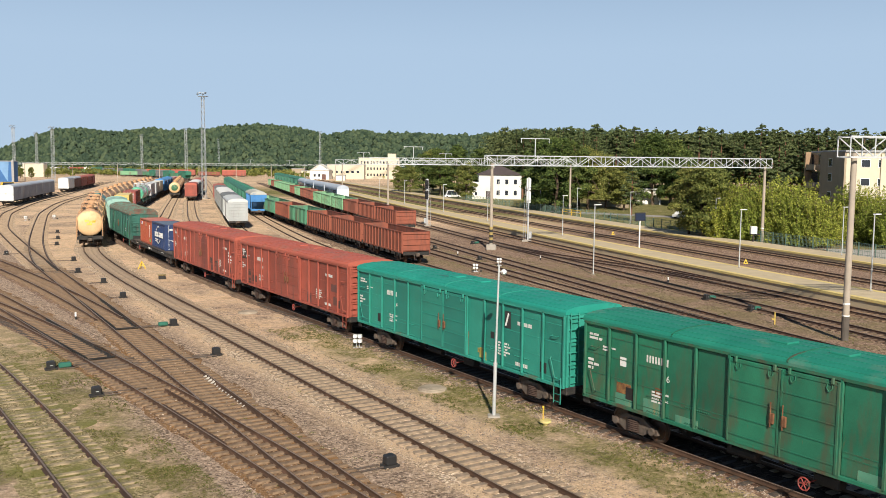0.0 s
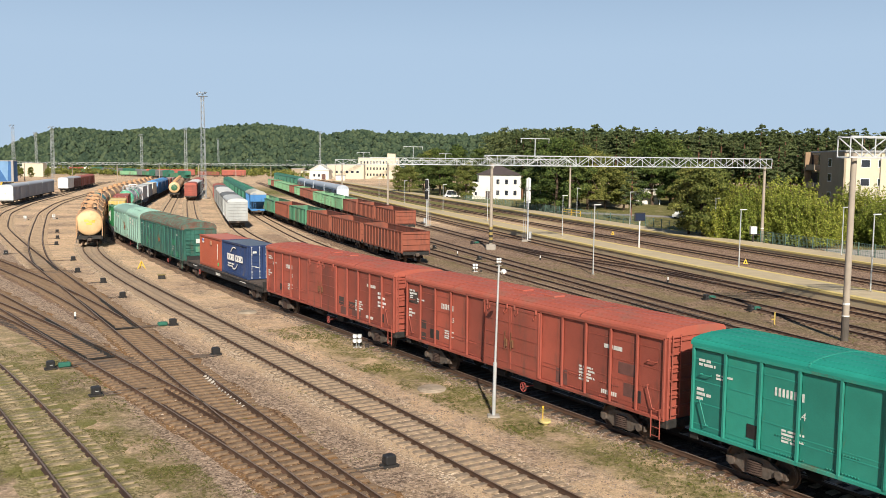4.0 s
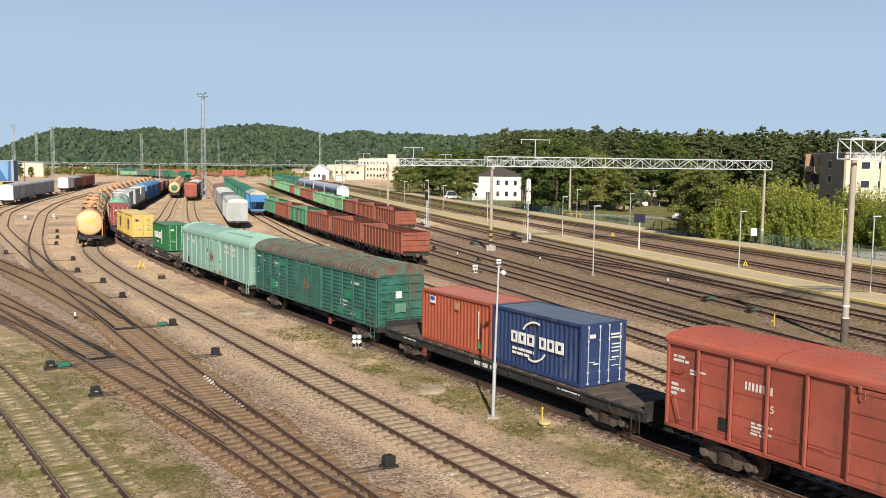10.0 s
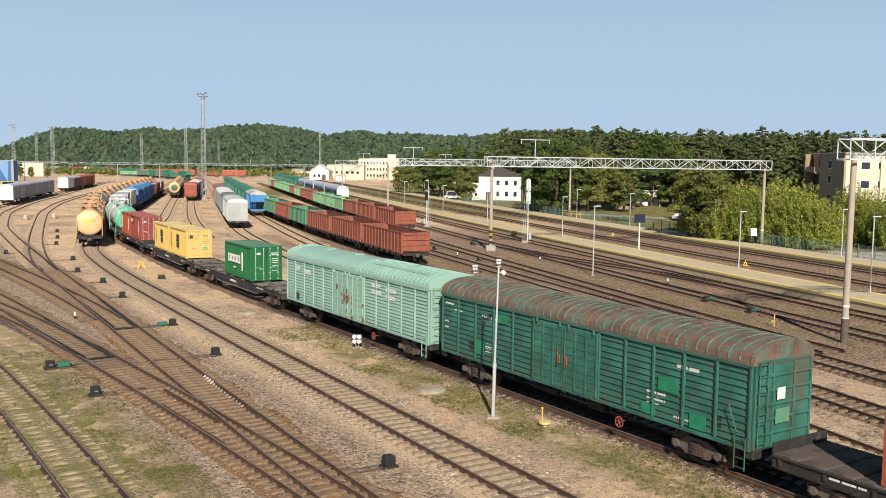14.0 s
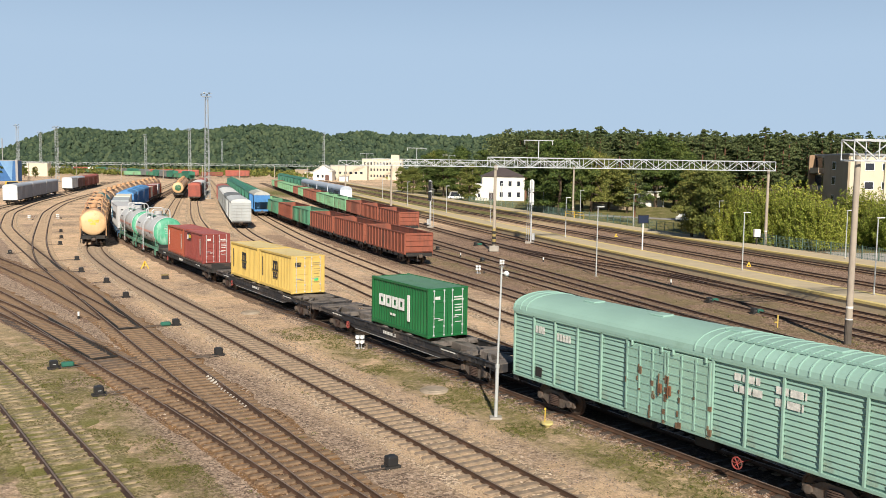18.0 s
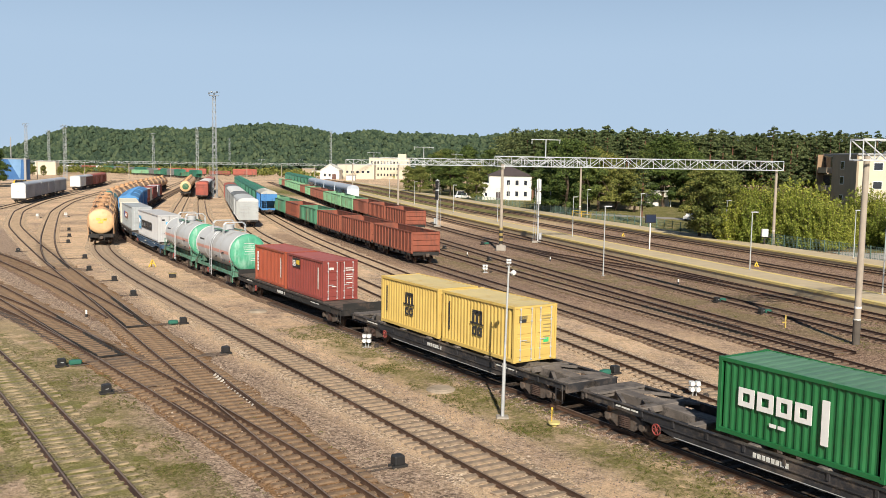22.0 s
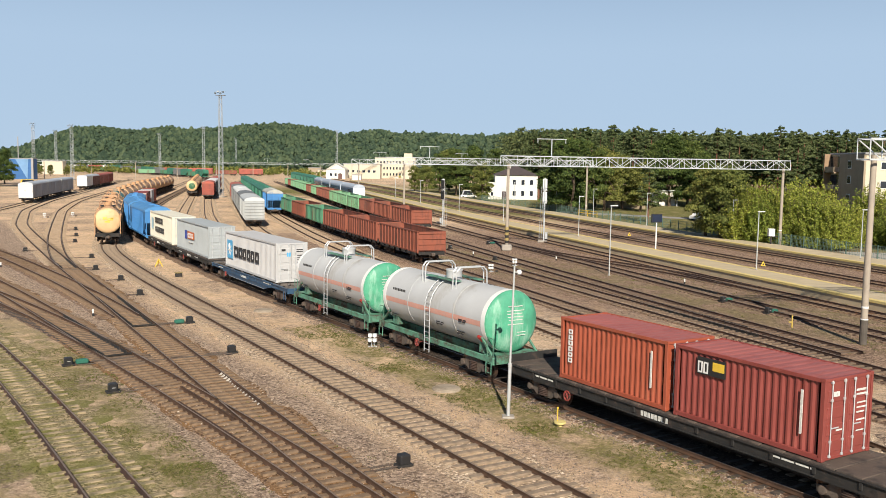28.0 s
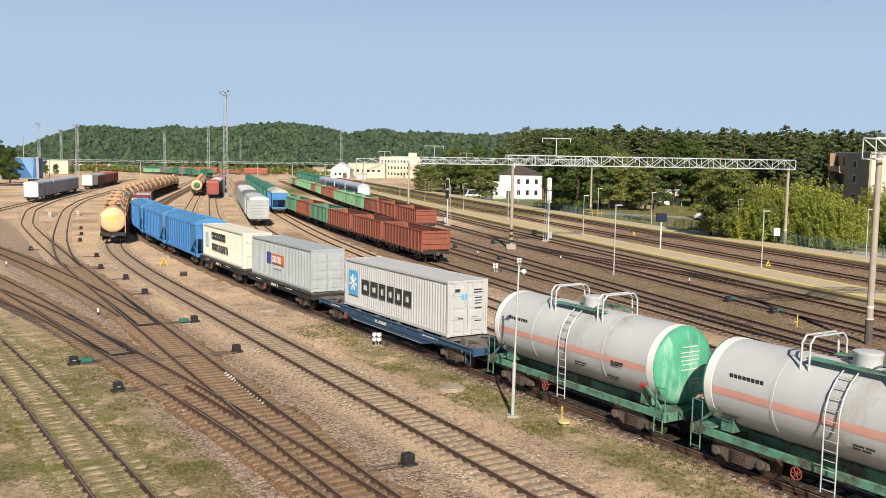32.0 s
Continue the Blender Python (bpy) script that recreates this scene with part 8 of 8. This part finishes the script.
root = thing("radio_mast", "thin red and white radio mast", "mast")
for k in range(6):
    part("section", Geo().tube((-250, 480, 6 * k - 0.1), (-250, 480, 6 * k + 6), 0.35, 6), M_WHITE if k % 2 else M_REDMARK, root)
root = thing("garden_wall", "long low tan wall behind the lawn", "wall", at=pose(35.7, 223.4, -0.05, 0, 0, -38))
part("wall", Geo().cbox(0, 11, 0, 0.4, 0, 1.5, 0.03), M_BEIGE, root)
part("coping", Geo().cbox(-0.1, 11.1, -0.15, 0.55, 1.5, 1.68, 0.03), surface("coping_red", (0.26, 0.15, 0.1), 0.9), root)
root = thing("bus_shelter", "white shelter with dark opening behind the platform", "shelter", at=pose(50.6, 236, -0.05) @ Matrix.Diagonal((1.2, 1, 1.3, 1)))
part("wall", Geo().box(0, 5.2, 2.2, 2.4, 0, 2.8).box(0, 0.2, 0, 2.4, 0, 2.8).box(0, 5.2, 0, 0.2, 1.9, 3.0), M_PLASTER, root)
part("roof", Geo().cbox(-0.3, 5.6, -0.4, 2.7, 3.0, 3.2, 0.05), M_WHITE, root)
part("post", Geo().box(5.0, 5.2, 0, 0.2, 0, 3.0), M_WHITE, root)


def parked_car(x, y, turn, mat, label, L=4.3, H=1.45):
    root = thing("car", label, "car", "parked cars", at=pose(x, y, -0.05, 0, 0, turn))
    h = L / 2
    part("body", Geo().extrude([(-h, 0.35), (-h, 0.85), (-h + 0.5, 0.95), (-h + 1.0, H), (h - 1.6, H), (h - 1.0, 0.95), (h, 0.8), (h, 0.35)], -0.85, 0.85), mat, root)
    part("glass", Geo().extrude([(-h + 0.62, 0.97), (-h + 1.02, H - 0.08), (h - 1.65, H - 0.08), (h - 1.15, 0.97)], -0.86, 0.86), M_GLASS, root)
    for sx in (-h + 0.75, h - 0.75):
        for s in (-1, 1):
            part("wheel", Geo().lathe([(s * 0.68, 0.31), (s * 0.87, 0.31)], 14, "y", (sx, 0, 0.31)), M_BLACK, root)


parked_car(2.5, 268, 10, M_WHITE, "white van parked by the station house", 4.8, 2.3)
parked_car(47, 176, 30, M_WHITE, "white car parked behind the fence")
parked_car(-145, 300, 40, M_YELLOW, "yellow truck parked beside the yard", 6.0, 2.6)
g = Geo().add([(20, 196, -0.03), (60, 168, -0.03), (62, 173, -0.03), (22, 202, -0.03)], [(0, 1, 2, 3)])
tagged(part("road", g, surface("pale_asphalt", (0.3, 0.28, 0.26), 0.9, 0, 0.1, 0.5)), "pale access road behind the platform", "road", kind="structure")
g = Geo().add([(46, 100, -0.03), (90, 92, -0.03), (92, 108, -0.03), (48, 114, -0.03)], [(0, 1, 2, 3)])
tagged(part("pavement", g, surface("pale_paving", (0.36, 0.34, 0.31), 0.9, 0, 0.1, 0.5)), "grey paved yard behind the fence", "pavement", kind="structure")


# ---------------------------------------------------------------- trees
def leaf_material(name, dark, mid_c, light):
    m, t, b = nodes_of(name)
    geo = t.nodes.new("ShaderNodeNewGeometry")
    v = coords(t)
    n = noise_tex(t, v, 0.35, 3)
    f = math_node(t, "ADD", math_node(t, "MULTIPLY", geo.outputs["Random Per Island"], 0.6), math_node(t, "MULTIPLY", n, 0.4))
    c = ramp(t, f, [(0.15, dark), (0.5, mid_c), (0.85, light)])
    inf = t.nodes.new("ShaderNodeObjectInfo")
    c = mix(t, 1.0, c, ramp(t, inf.outputs["Random"], [(0, (0.78, 0.85, 0.8)), (1, (1.12, 1.05, 1.0))]), "MULTIPLY")
    t.links.new(c, b.inputs["Base Color"])
    b.inputs["Roughness"].default_value = 0.7
    b.inputs["Specular IOR Level"].default_value = 0.25
    tr = t.nodes.new("ShaderNodeBsdfTranslucent")
    t.links.new(c, tr.inputs["Color"])
    mx = t.nodes.new("ShaderNodeMixShader")
    mx.inputs[0].default_value = 0.25
    out = t.nodes["Material Output"]
    t.links.new(b.outputs[0], mx.inputs[1])
    t.links.new(tr.outputs[0], mx.inputs[2])
    t.links.new(mx.outputs[0], out.inputs["Surface"])
    return m


M_LEAF = leaf_material("leaves_bright", (0.09, 0.125, 0.018), (0.24, 0.28, 0.042), (0.46, 0.47, 0.1))
M_LEAF_DK = leaf_material("leaves_dark", (0.03, 0.054, 0.015), (0.075, 0.114, 0.028), (0.17, 0.21, 0.052))
M_LEAF_OL = leaf_material("leaves_olive", (0.068, 0.09, 0.022), (0.15, 0.172, 0.043), (0.28, 0.28, 0.078))
M_NEEDLE = leaf_material("pine_needles", (0.034, 0.055, 0.024), (0.092, 0.126, 0.05), (0.2, 0.23, 0.092))
M_HILL = leaf_material("hill_wood", (0.034, 0.06, 0.042), (0.072, 0.11, 0.066), (0.135, 0.17, 0.092))
M_BARK = surface("bark", (0.1, 0.07, 0.045), 0.95, 0, 0.3, 4, 25, bumpy=0.02)
M_BARKPINE = surface("pine_bark", (0.2, 0.1, 0.06), 0.95, 0, 0.3, 3, 25, bumpy=0.02)


def leaves(rng, blobs, n, size, flat=0.0):
    """Vertices and faces of n small leaf sprays on the shells of the blobs (cx, cy, cz, rx, ry, rz)."""
    B = np.array(blobs, float)
    w = B[:, 3] * B[:, 4] + B[:, 4] * B[:, 5]
    i = rng.choice(len(B), n, p=w / w.sum())
    d = rng.normal(size=(n, 3))
    d /= np.linalg.norm(d, axis=1)[:, None]
    d[:, 2] = np.where(d[:, 2] < -0.3, -d[:, 2] * 0.6, d[:, 2])
    r = rng.uniform(0.5, 1.1, n) ** 0.7
    c = B[i, :3] + d * B[i, 3:] * r[:, None]
    nrm = d * (1 - flat) + rng.normal(size=(n, 3)) * 0.5 + np.array([0, 0, flat])
    nrm /= np.linalg.norm(nrm, axis=1)[:, None]
    a = np.cross(nrm, rng.normal(size=(n, 3)))
    a /= np.linalg.norm(a, axis=1)[:, None]
    b = np.cross(nrm, a)
    s = (size * rng.uniform(0.6, 1.35, n))[:, None]
    q = np.stack([c - a * s, c - b * s * 0.55 + nrm * s * 0.15, c + a * s, c + b * s * 0.6 - nrm * s * 0.1], 1).reshape(-1, 3)
    return q, np.arange(4 * n).reshape(-1, 4)


def mesh_from(name, v, f, mat):
    me = bpy.data.meshes.new(name)
    me.from_pydata(v.tolist(), [], [q[:3] if q[2] == q[3] else q for q in f.tolist()])
    me.materials.append(mat)
    me.update()
    return me


def limbs(rng, H, crown, n, r0):
    """A tapered, slightly bent trunk with limbs that reach into the crown."""
    g = Geo()
    p = Vector((0, 0, -0.1))
    top = Vector((rng.uniform(-.4, .4), rng.uniform(-.4, .4), H * 0.72))
    mid_p = p.lerp(top, 0.5) + Vector((rng.uniform(-.3, .3), rng.uniform(-.3, .3), 0))
    g.tube(p, mid_p, r0, 8, r0 * 0.72).tube(mid_p, top, r0 * 0.72, 8, r0 * 0.3)
    for k in range(n):
        f = 0.35 + 0.6 * k / n
        s = p.lerp(mid_p, f * 2) if f < 0.5 else mid_p.lerp(top, f * 2 - 1)
        b = crown[k % len(crown)]
        e = Vector(b[:3]) + Vector((rng.uniform(-.3, .3), rng.uniform(-.3, .3), 0))
        m = s.lerp(e, 0.5) + Vector((0, 0, 0.25))
        g.tube(s, m, r0 * 0.36, 6, r0 * 0.24).tube(m, e, r0 * 0.24, 6, r0 * 0.08)
    return g


def broadleaf_set(seed, H, W, n, size, mat, low=0.15, k=30, tall=1.0, thin=1.0):
    rng = np.random.default_rng(seed)
    blobs = []
    for j in range(k):
        f = rng.uniform(low + 0.04, 0.94)
        spread = W / 2 * math.sin(math.pi * (0.28 + 0.63 * (f - low) / (1 - low))) * 0.8
        a = j * 2.4 + rng.uniform(-.4, .4)
        rr = W * rng.uniform(0.09, 0.17) * thin
        q = spread * rng.uniform(0.45, 1.0)
        blobs.append((q * math.cos(a), q * math.sin(a), H * f, rr, rr, rr * tall * rng.uniform(0.65, 0.95)))
    blobs.append((0, 0, H * 0.55, W * 0.27, W * 0.27, H * 0.28))
    v, f = leaves(rng, blobs, n, size)
    return limbs(rng, H, blobs, 9, H * 0.02 + 0.06).mesh("trunk", M_BARK, 60), mesh_from("crown", v, f, mat)


def shrub_set(seed, H, W, n, size, mat):
    """Many upright leafy shoots from low on, with gaps between them."""
    rng = np.random.default_rng(seed)
    blobs, g = [], Geo()
    for j in range(54):
        a, q = j * 2.4 + rng.uniform(-.3, .3), W / 2 * math.sqrt((j + 0.5) / 54) * rng.uniform(0.85, 1.1)
        top = H * (1.0 - 0.55 * (2 * q / W) ** 2) * rng.uniform(0.72, 1.03)
        lean = rng.uniform(0.1, 0.3)
        foot = Vector((q * 0.5 * math.cos(a), q * 0.5 * math.sin(a), 0))
        tip = Vector((q * (1 + lean * 0.4) * math.cos(a), q * (1 + lean * 0.4) * math.sin(a), top))
        g.tube(foot, tip, 0.035, 4, 0.008)
        for k in range(6):
            f = (0.12, 0.3, 0.47, 0.63, 0.79, 0.93)[k]
            p = foot.lerp(tip, f)
            r = (0.62, 0.66, 0.6, 0.5, 0.36, 0.2)[k] * rng.uniform(0.75, 1.2)
            blobs.append((p.x, p.y, p.z, r, r, H * 0.085))
    v, f = leaves(rng, blobs, n, size)
    return g.mesh("trunk", M_BARK, 60), mesh_from("crown", v, f, mat)


def pine_set(seed, H, n, size):
    rng = np.random.default_rng(seed)
    blobs = []
    for j in range(46):
        f = 0.24 + 0.73 * (j + rng.uniform(0, 1)) / 46
        a = j * 2.4 + rng.uniform(-.5, .5)
        q = min(1.1 - f, 0.5) * H * 0.3 * rng.uniform(0.25, 1.15)
        rr = H * rng.uniform(0.03, 0.07) * (1.25 - 0.5 * f)
        blobs.append((q * math.cos(a), q * math.sin(a), H * f, rr, rr, rr * 0.4))
    blobs.append((0, 0, H * 0.975, H * 0.02, H * 0.02, H * 0.03))
    v, f = leaves(rng, blobs, n, size, 0.35)
    g = Geo().tube((0, 0, -0.1), (0, 0, H * 0.6), H * 0.014, 8, H * 0.009).tube((0, 0, H * 0.6), (0.1, 0, H * 0.95), H * 0.009, 8, H * 0.003)
    for b in blobs[:9]:
        g.tube((0, 0, b[2] - H * 0.04), b[:3], H * 0.004, 5, H * 0.0015)
    return g.mesh("trunk", M_BARKPINE, 60), mesh_from("crown", v, f, M_NEEDLE)


def tree(name, meshes, x, y, scale, turn, label, group, z=-0.05):
    root = thing(name, label, "tree", group, at=pose(x, y, z, 0, 0, turn) @ Matrix.Scale(scale, 4))
    part("trunk", meshes[0], None, root)
    part("crown", meshes[1], None, root)


BRIGHT = [shrub_set(k, 7.6, 5.4, 15000, 0.12, M_LEAF) for k in range(3)]
DARK = [broadleaf_set(10 + k, 16.0, 12.0, 12000, 0.24, M_LEAF_DK, 0.08, 46) for k in range(3)]
OLIVE = [broadleaf_set(20 + k, 13.0, 10.0, 10000, 0.21, M_LEAF_OL, 0.1, 46) for k in range(2)]
PINES = [pine_set(30 + k, 23.0, 5200, 0.3) for k in range(5)]
rt = random.Random(5)


def at_view(bearing, depth):
    """World x on the ground for a bearing given in thousandths of the depth."""
    return bearing * depth / 1000.0


for b, d, s in ((312, 116, 1.0), (338, 113, .92), (366, 112, 1.06), (392, 109, 1.0), (418, 107, .9), (352, 121, 1.15), (402, 117, 1.1), (380, 124, 1.2), (330, 125, 1.15), (475, 112, .8), (500, 107, .85), (520, 116, .95), (436, 111, .72), (346, 116, 1.0), (374, 118, 1.1), (406, 112, .85), (322, 119, .95), (428, 113, .8), (490, 110, .75), (508, 112, .8), (456, 120, 1.05), (468, 116, .95), (482, 122, 1.0), (446, 124, 1.0)):
    tree("leafy_bush", BRIGHT[rt.randrange(3)], at_view(b, d + 9), d + 9, s * 1.1, rt.uniform(0, 360), "bright green leafy shrub tree behind the fence", "shrub trees")
for b, d, s in ((110, 197, 1.0), (124, 190, 1.0), (140, 202, 1.0), (118, 214, 1.05), (262, 246, 1.0), (232, 236, 1.15), (252, 242, 1.1), (218, 250, 1.05), (268, 228, .8), (-4, 290, .95), (14, 300, 1.0), (-22, 310, .85), (36, 330, 1.0), (284, 170, .62), (-523, 300, 1.0), (-545, 310, 1.1), (-510, 330, .8), (-560, 290, .9)):
    tree("broadleaf_tree", DARK[rt.randrange(3)], at_view(b, d), d, s, rt.uniform(0, 360), "tall dark green broadleaf tree in full leaf", "broadleaf trees")
for b, d, s in ((160, 208, 1.1), (180, 214, 1.0), (150, 226, 1.15), (200, 205, .85), (274, 130, .78), (290, 127, .8), (-38, 300, .75), (-50, 310, .7), (0, 320, 1.1), (-12, 340, 1.2), (300, 136, .8), (24, 246, .8), (-470, 480, .5), (-458, 478, .45), (-440, 480, .4)):
    tree("broadleaf_tree", OLIVE[rt.randrange(2)], at_view(b, d), d, s, rt.uniform(0, 360), "olive green broadleaf tree with uneven crown", "broadleaf trees")
tree("young_pine", PINES[1], at_view(209, 166), 166, 0.52, 40, "slender young pine beside the road", "pines")
for k in range(90):
    b = 78 + k * 5.3 + rt.uniform(-4, 4)
    d = rt.uniform(258, 315)
    tree("pine_tree", PINES[rt.randrange(5)], at_view(b, d), d, rt.uniform(0.86, 0.98), rt.uniform(0, 360), "tall pine with bare reddish trunk", "pines at the wood's edge")

# the wood behind and the wooded hills: far too many trees to count
rng = np.random.default_rng(3)
VS, FS, k = [], [], 0
for j in range(760):
    d = rng.uniform(300, 440)
    b = rng.uniform(40 + max(0, 400 - d) * 0.25, 600)
    H = rng.uniform(19.5, 23.0) + (d - 300) * 0.008
    x = b * d / 1000
    bl = [(x + rng.uniform(-2.2, 2.2), d + rng.uniform(-2, 2), H * f, 2.8 - 1.5 * (f - 0.2), 2.8 - 1.5 * (f - 0.2), 1.1) for f in (0.22, 0.36, 0.48, 0.58, 0.67, 0.75, 0.83, 0.9, 0.97)]
    v, f = leaves(rng, bl, 240, 0.5, 0.4)
    VS.append(v)
    FS.append(f + k)
    k += len(v)
tagged(part("pine_wood", mesh_from("pine_wood", np.concatenate(VS), np.concatenate(FS), M_NEEDLE)), "dense pine wood beyond the station", "wood", kind="stuff")

RIDGE_B = [-560, -492, -473, -460, -447, -429, -397, -366, -347, -322, -310, -273, -241, -204, -166, -151, -129, -110, -92, -67, -36, 8, 33, 52, 70, 102, 700]
RIDGE_Z = [2, 14, 27, 34, 40, 48, 49, 43, 46, 50, 46, 49, 53, 57, 54, 49, 42, 47, 49, 43, 45, 44, 44, 48, 50, 52, 50]


def hill(x, y):
    b = 1000 * x / y
    f = min(1.0, max(0.0, (y - 760) / 640))
    f = f * f * (3 - 2 * f)
    wob = 4 * noise.noise(Vector((x * 0.006, y * 0.006, 0)))
    return -1.0 + f * (float(np.interp(b, RIDGE_B, RIDGE_Z)) + wob)


g = Geo()
bs, ds = list(range(-700, 760, 20)), [700, 760, 850, 950, 1050, 1150, 1250, 1350, 1420, 1500, 1700, 2200]
g.add([(b * d / 1000, d, hill(b * d / 1000, d)) for d in ds for b in bs], [(j * len(bs) + i, j * len(bs) + i + 1, (j + 1) * len(bs) + i + 1, (j + 1) * len(bs) + i) for j in range(len(ds) - 1) for i in range(len(bs) - 1)])
tagged(part("hill", g, surface("wood_floor", (0.03, 0.05, 0.018), 0.95, 0, 0.3, 0.05, 1)), "wooded hill behind the yard", "hill", kind="structure")
n = 21000
d = rng.uniform(770, 1480, n)
x = rng.uniform(-0.58, 0.2, n) * d
W = rng.uniform(1.2, 3.1, n) * rng.choice([0.8, 1.0, 1.25], n)
H = W * rng.uniform(1.15, 2.1, n)
z = np.array([hill(p, q) for p, q in zip(x, d)]) + rng.uniform(1.5, 6.5, n)
lev, wide = np.array([0.0, 0.32, 0.66, 0.9]), np.array([0.72, 1.0, 0.82, 0.42])
ring = np.arange(6) * math.pi / 3
turn = rng.uniform(0, 6.28, (n, 1, 1))
rad = W[:, None, None] * wide[None, :, None] * rng.uniform(0.7, 1.3, (n, 4, 6))
pts = np.stack([x[:, None, None] + rad * np.cos(ring + turn), d[:, None, None] + rad * np.sin(ring + turn), z[:, None, None] + H[:, None, None] * (lev[None, :, None] + rng.uniform(-.09, .09, (n, 4, 6)))], -1).reshape(n, 24, 3)
pts = np.concatenate([pts, np.stack([x, d, z + H * 1.03], -1)[:, None]], 1)
fc = [(q * 6 + i, q * 6 + (i + 1) % 6, q * 6 + 6 + (i + 1) % 6, q * 6 + 6 + i) for q in range(3) for i in range(6)] + [(18 + i, 18 + (i + 1) % 6, 24, 24) for i in range(6)]
fc = (np.arange(n)[:, None, None] * 25 + np.array(fc)[None]).reshape(-1, 4)
v, f = leaves(rng, np.stack([x, d, z + H * 0.5, W * 1.02, W * 1.02, H * 0.53], -1), 9 * n, 0.55)
VS, FS = [pts.reshape(-1, 3), v], [fc, f + 25 * n]
tagged(part("hill_wood", mesh_from("hill_wood", np.concatenate(VS), np.concatenate(FS), M_HILL)), "mixed green wood covering the far hills", "wood", kind="stuff")
# hedge and scrub along the far edge of the yard
VS, FS, k = [], [], 0
for j in range(420):
    d = rng.uniform(560, 740)
    b = rng.uniform(-560, 40)
    x = b * d / 1000
    W = rng.uniform(2, 4.5)
    v, f = leaves(rng, [(x, d, W * 0.5, W, W, W * 0.8)], 60, 0.8)
    VS.append(v)
    FS.append(f + k)
    k += len(v)
tagged(part("scrub", mesh_from("scrub", np.concatenate(VS), np.concatenate(FS), M_LEAF_OL)), "low green scrub along the far edge", "scrub", kind="stuff")
# weeds and grass tufts in the yard
VS, FS, k = [], [], 0
for u0, u1, v0, v1, n, lim in ((-3, 9.2, -52, -13, 13000, -0.05), (20.6, 24.0, -52, -12, 7000, -0.05), (8.5, 16.5, -45, -14, 500, 0.2), (46, 64, -80, -28, 3000, 0.0), (7.6, 9.3, -30, -16, 2600, -0.45)):
    for j in range(n):
        u, v = rng.uniform(u0, u1), rng.uniform(v0, v1)
        c = noise.noise(Vector((u * 0.42, v * 0.42, 3.0))) + 0.5 * noise.noise(Vector((u * 1.3, v * 1.3, 8.0)))
        if c < lim:
            continue
        p = P(u, v)
        r = rng.uniform(0.03, 0.085) * (1 + c)
        q, f = leaves(rng, [(p.x, p.y, 0.0, r, r, r * 0.35)], 10, r * 0.28)
        q[:, 2] = np.maximum(q[:, 2], -0.04)
        VS.append(q)
        FS.append(f + k)
        k += len(q)
M_WEED = leaf_material("weeds", (0.06, 0.07, 0.016), (0.14, 0.145, 0.036), (0.32, 0.27, 0.11))
tagged(part("weeds", mesh_from("weeds", np.concatenate(VS), np.concatenate(FS), M_WEED)), "low green weeds and dry grass tufts", "weeds", kind="stuff")

# loose stones lying on the gravel between the tracks
n = 26000
zone = rng.choice(4, n, p=[0.42, 0.14, 0.22, 0.22])
lo = np.array([(9.0, -70), (18.9, -60), (23.0, -56), (27.4, -52)])[zone]
hi = np.array([(16.4, -13), (21.0, -14), (24.15, -14), (31.0, -18)])[zone]
uv = lo + (hi - lo) * rng.uniform(size=(n, 2))
c = np.outer(uv[:, 0], np.array(DU)) + np.outer(uv[:, 1], np.array(DV))
r = rng.uniform(0.015, 0.042, n) * np.where(rng.uniform(size=n) < 0.04, 1.7, 1.0)
octa = np.array([(1, 0, 0), (0, 1, 0), (-1, 0, 0), (0, -1, 0), (0, 0, 0.8), (0, 0, -0.5)], float)
sv = c[:, None, :] + octa[None] * r[:, None, None] * rng.uniform(0.55, 1.3, (n, 6, 1))
sv[:, :, 2] += -0.035 + rng.uniform(-0.005, 0.02, (n, 1))
sf = np.array([(0, 1, 4, 4), (1, 2, 4, 4), (2, 3, 4, 4), (3, 0, 4, 4), (1, 0, 5, 5), (2, 1, 5, 5), (3, 2, 5, 5), (0, 3, 5, 5)])
sf = (np.arange(n)[:, None, None] * 6 + sf[None]).reshape(-1, 4)
M_STONE, t, b = nodes_of("loose_stone")
gn = t.nodes.new("ShaderNodeNewGeometry")
t.links.new(ramp(t, gn.outputs["Random Per Island"], [(0.0, (0.09, 0.065, 0.05)), (0.4, (0.24, 0.18, 0.14)), (0.75, (0.36, 0.28, 0.22)), (1.0, (0.46, 0.38, 0.3))]), b.inputs["Base Color"])
b.inputs["Roughness"].default_value = 0.9
tagged(part("gravel", mesh_from("gravel", sv.reshape(-1, 3), sf, M_STONE)), "loose grey and brown stones between the tracks", "gravel", kind="stuff")


# ---------------------------------------------------------------- motion of the train
GONE = [(0, 0.0), (3, 18.35), (6, 37.0), (9, 55.8), (12, 74.6), (13, 80.8), (17, 105.2), (19, 117.6), (23, 142.0), (28, 171.5), (31, 188.9), (32, 194.6)]
CURVE = np.polyfit([a for a, _ in GONE], [b for _, b in GONE], 4)


def gone(t):
    """Metres that the train has gone after t seconds."""
    return float(np.polyval(CURVE, t) - np.polyval(CURVE, 0.0))


def motions():
    times = [i * 0.5 for i in range(65)]
    run = [gone(t) for t in times]
    for ob, q, span, z in MOVING:
        walk(ob, [(t, L_E.place(q + r, z, span)) for t, r in zip(times, run)])
    for w in TURNING:
        x = w.location.x
        walk(w, [(i * 0.1, pose(x, 0, 0.475, 0, math.degrees(gone(i * 0.1) / 0.475), 0)) for i in range(321)])


motions()
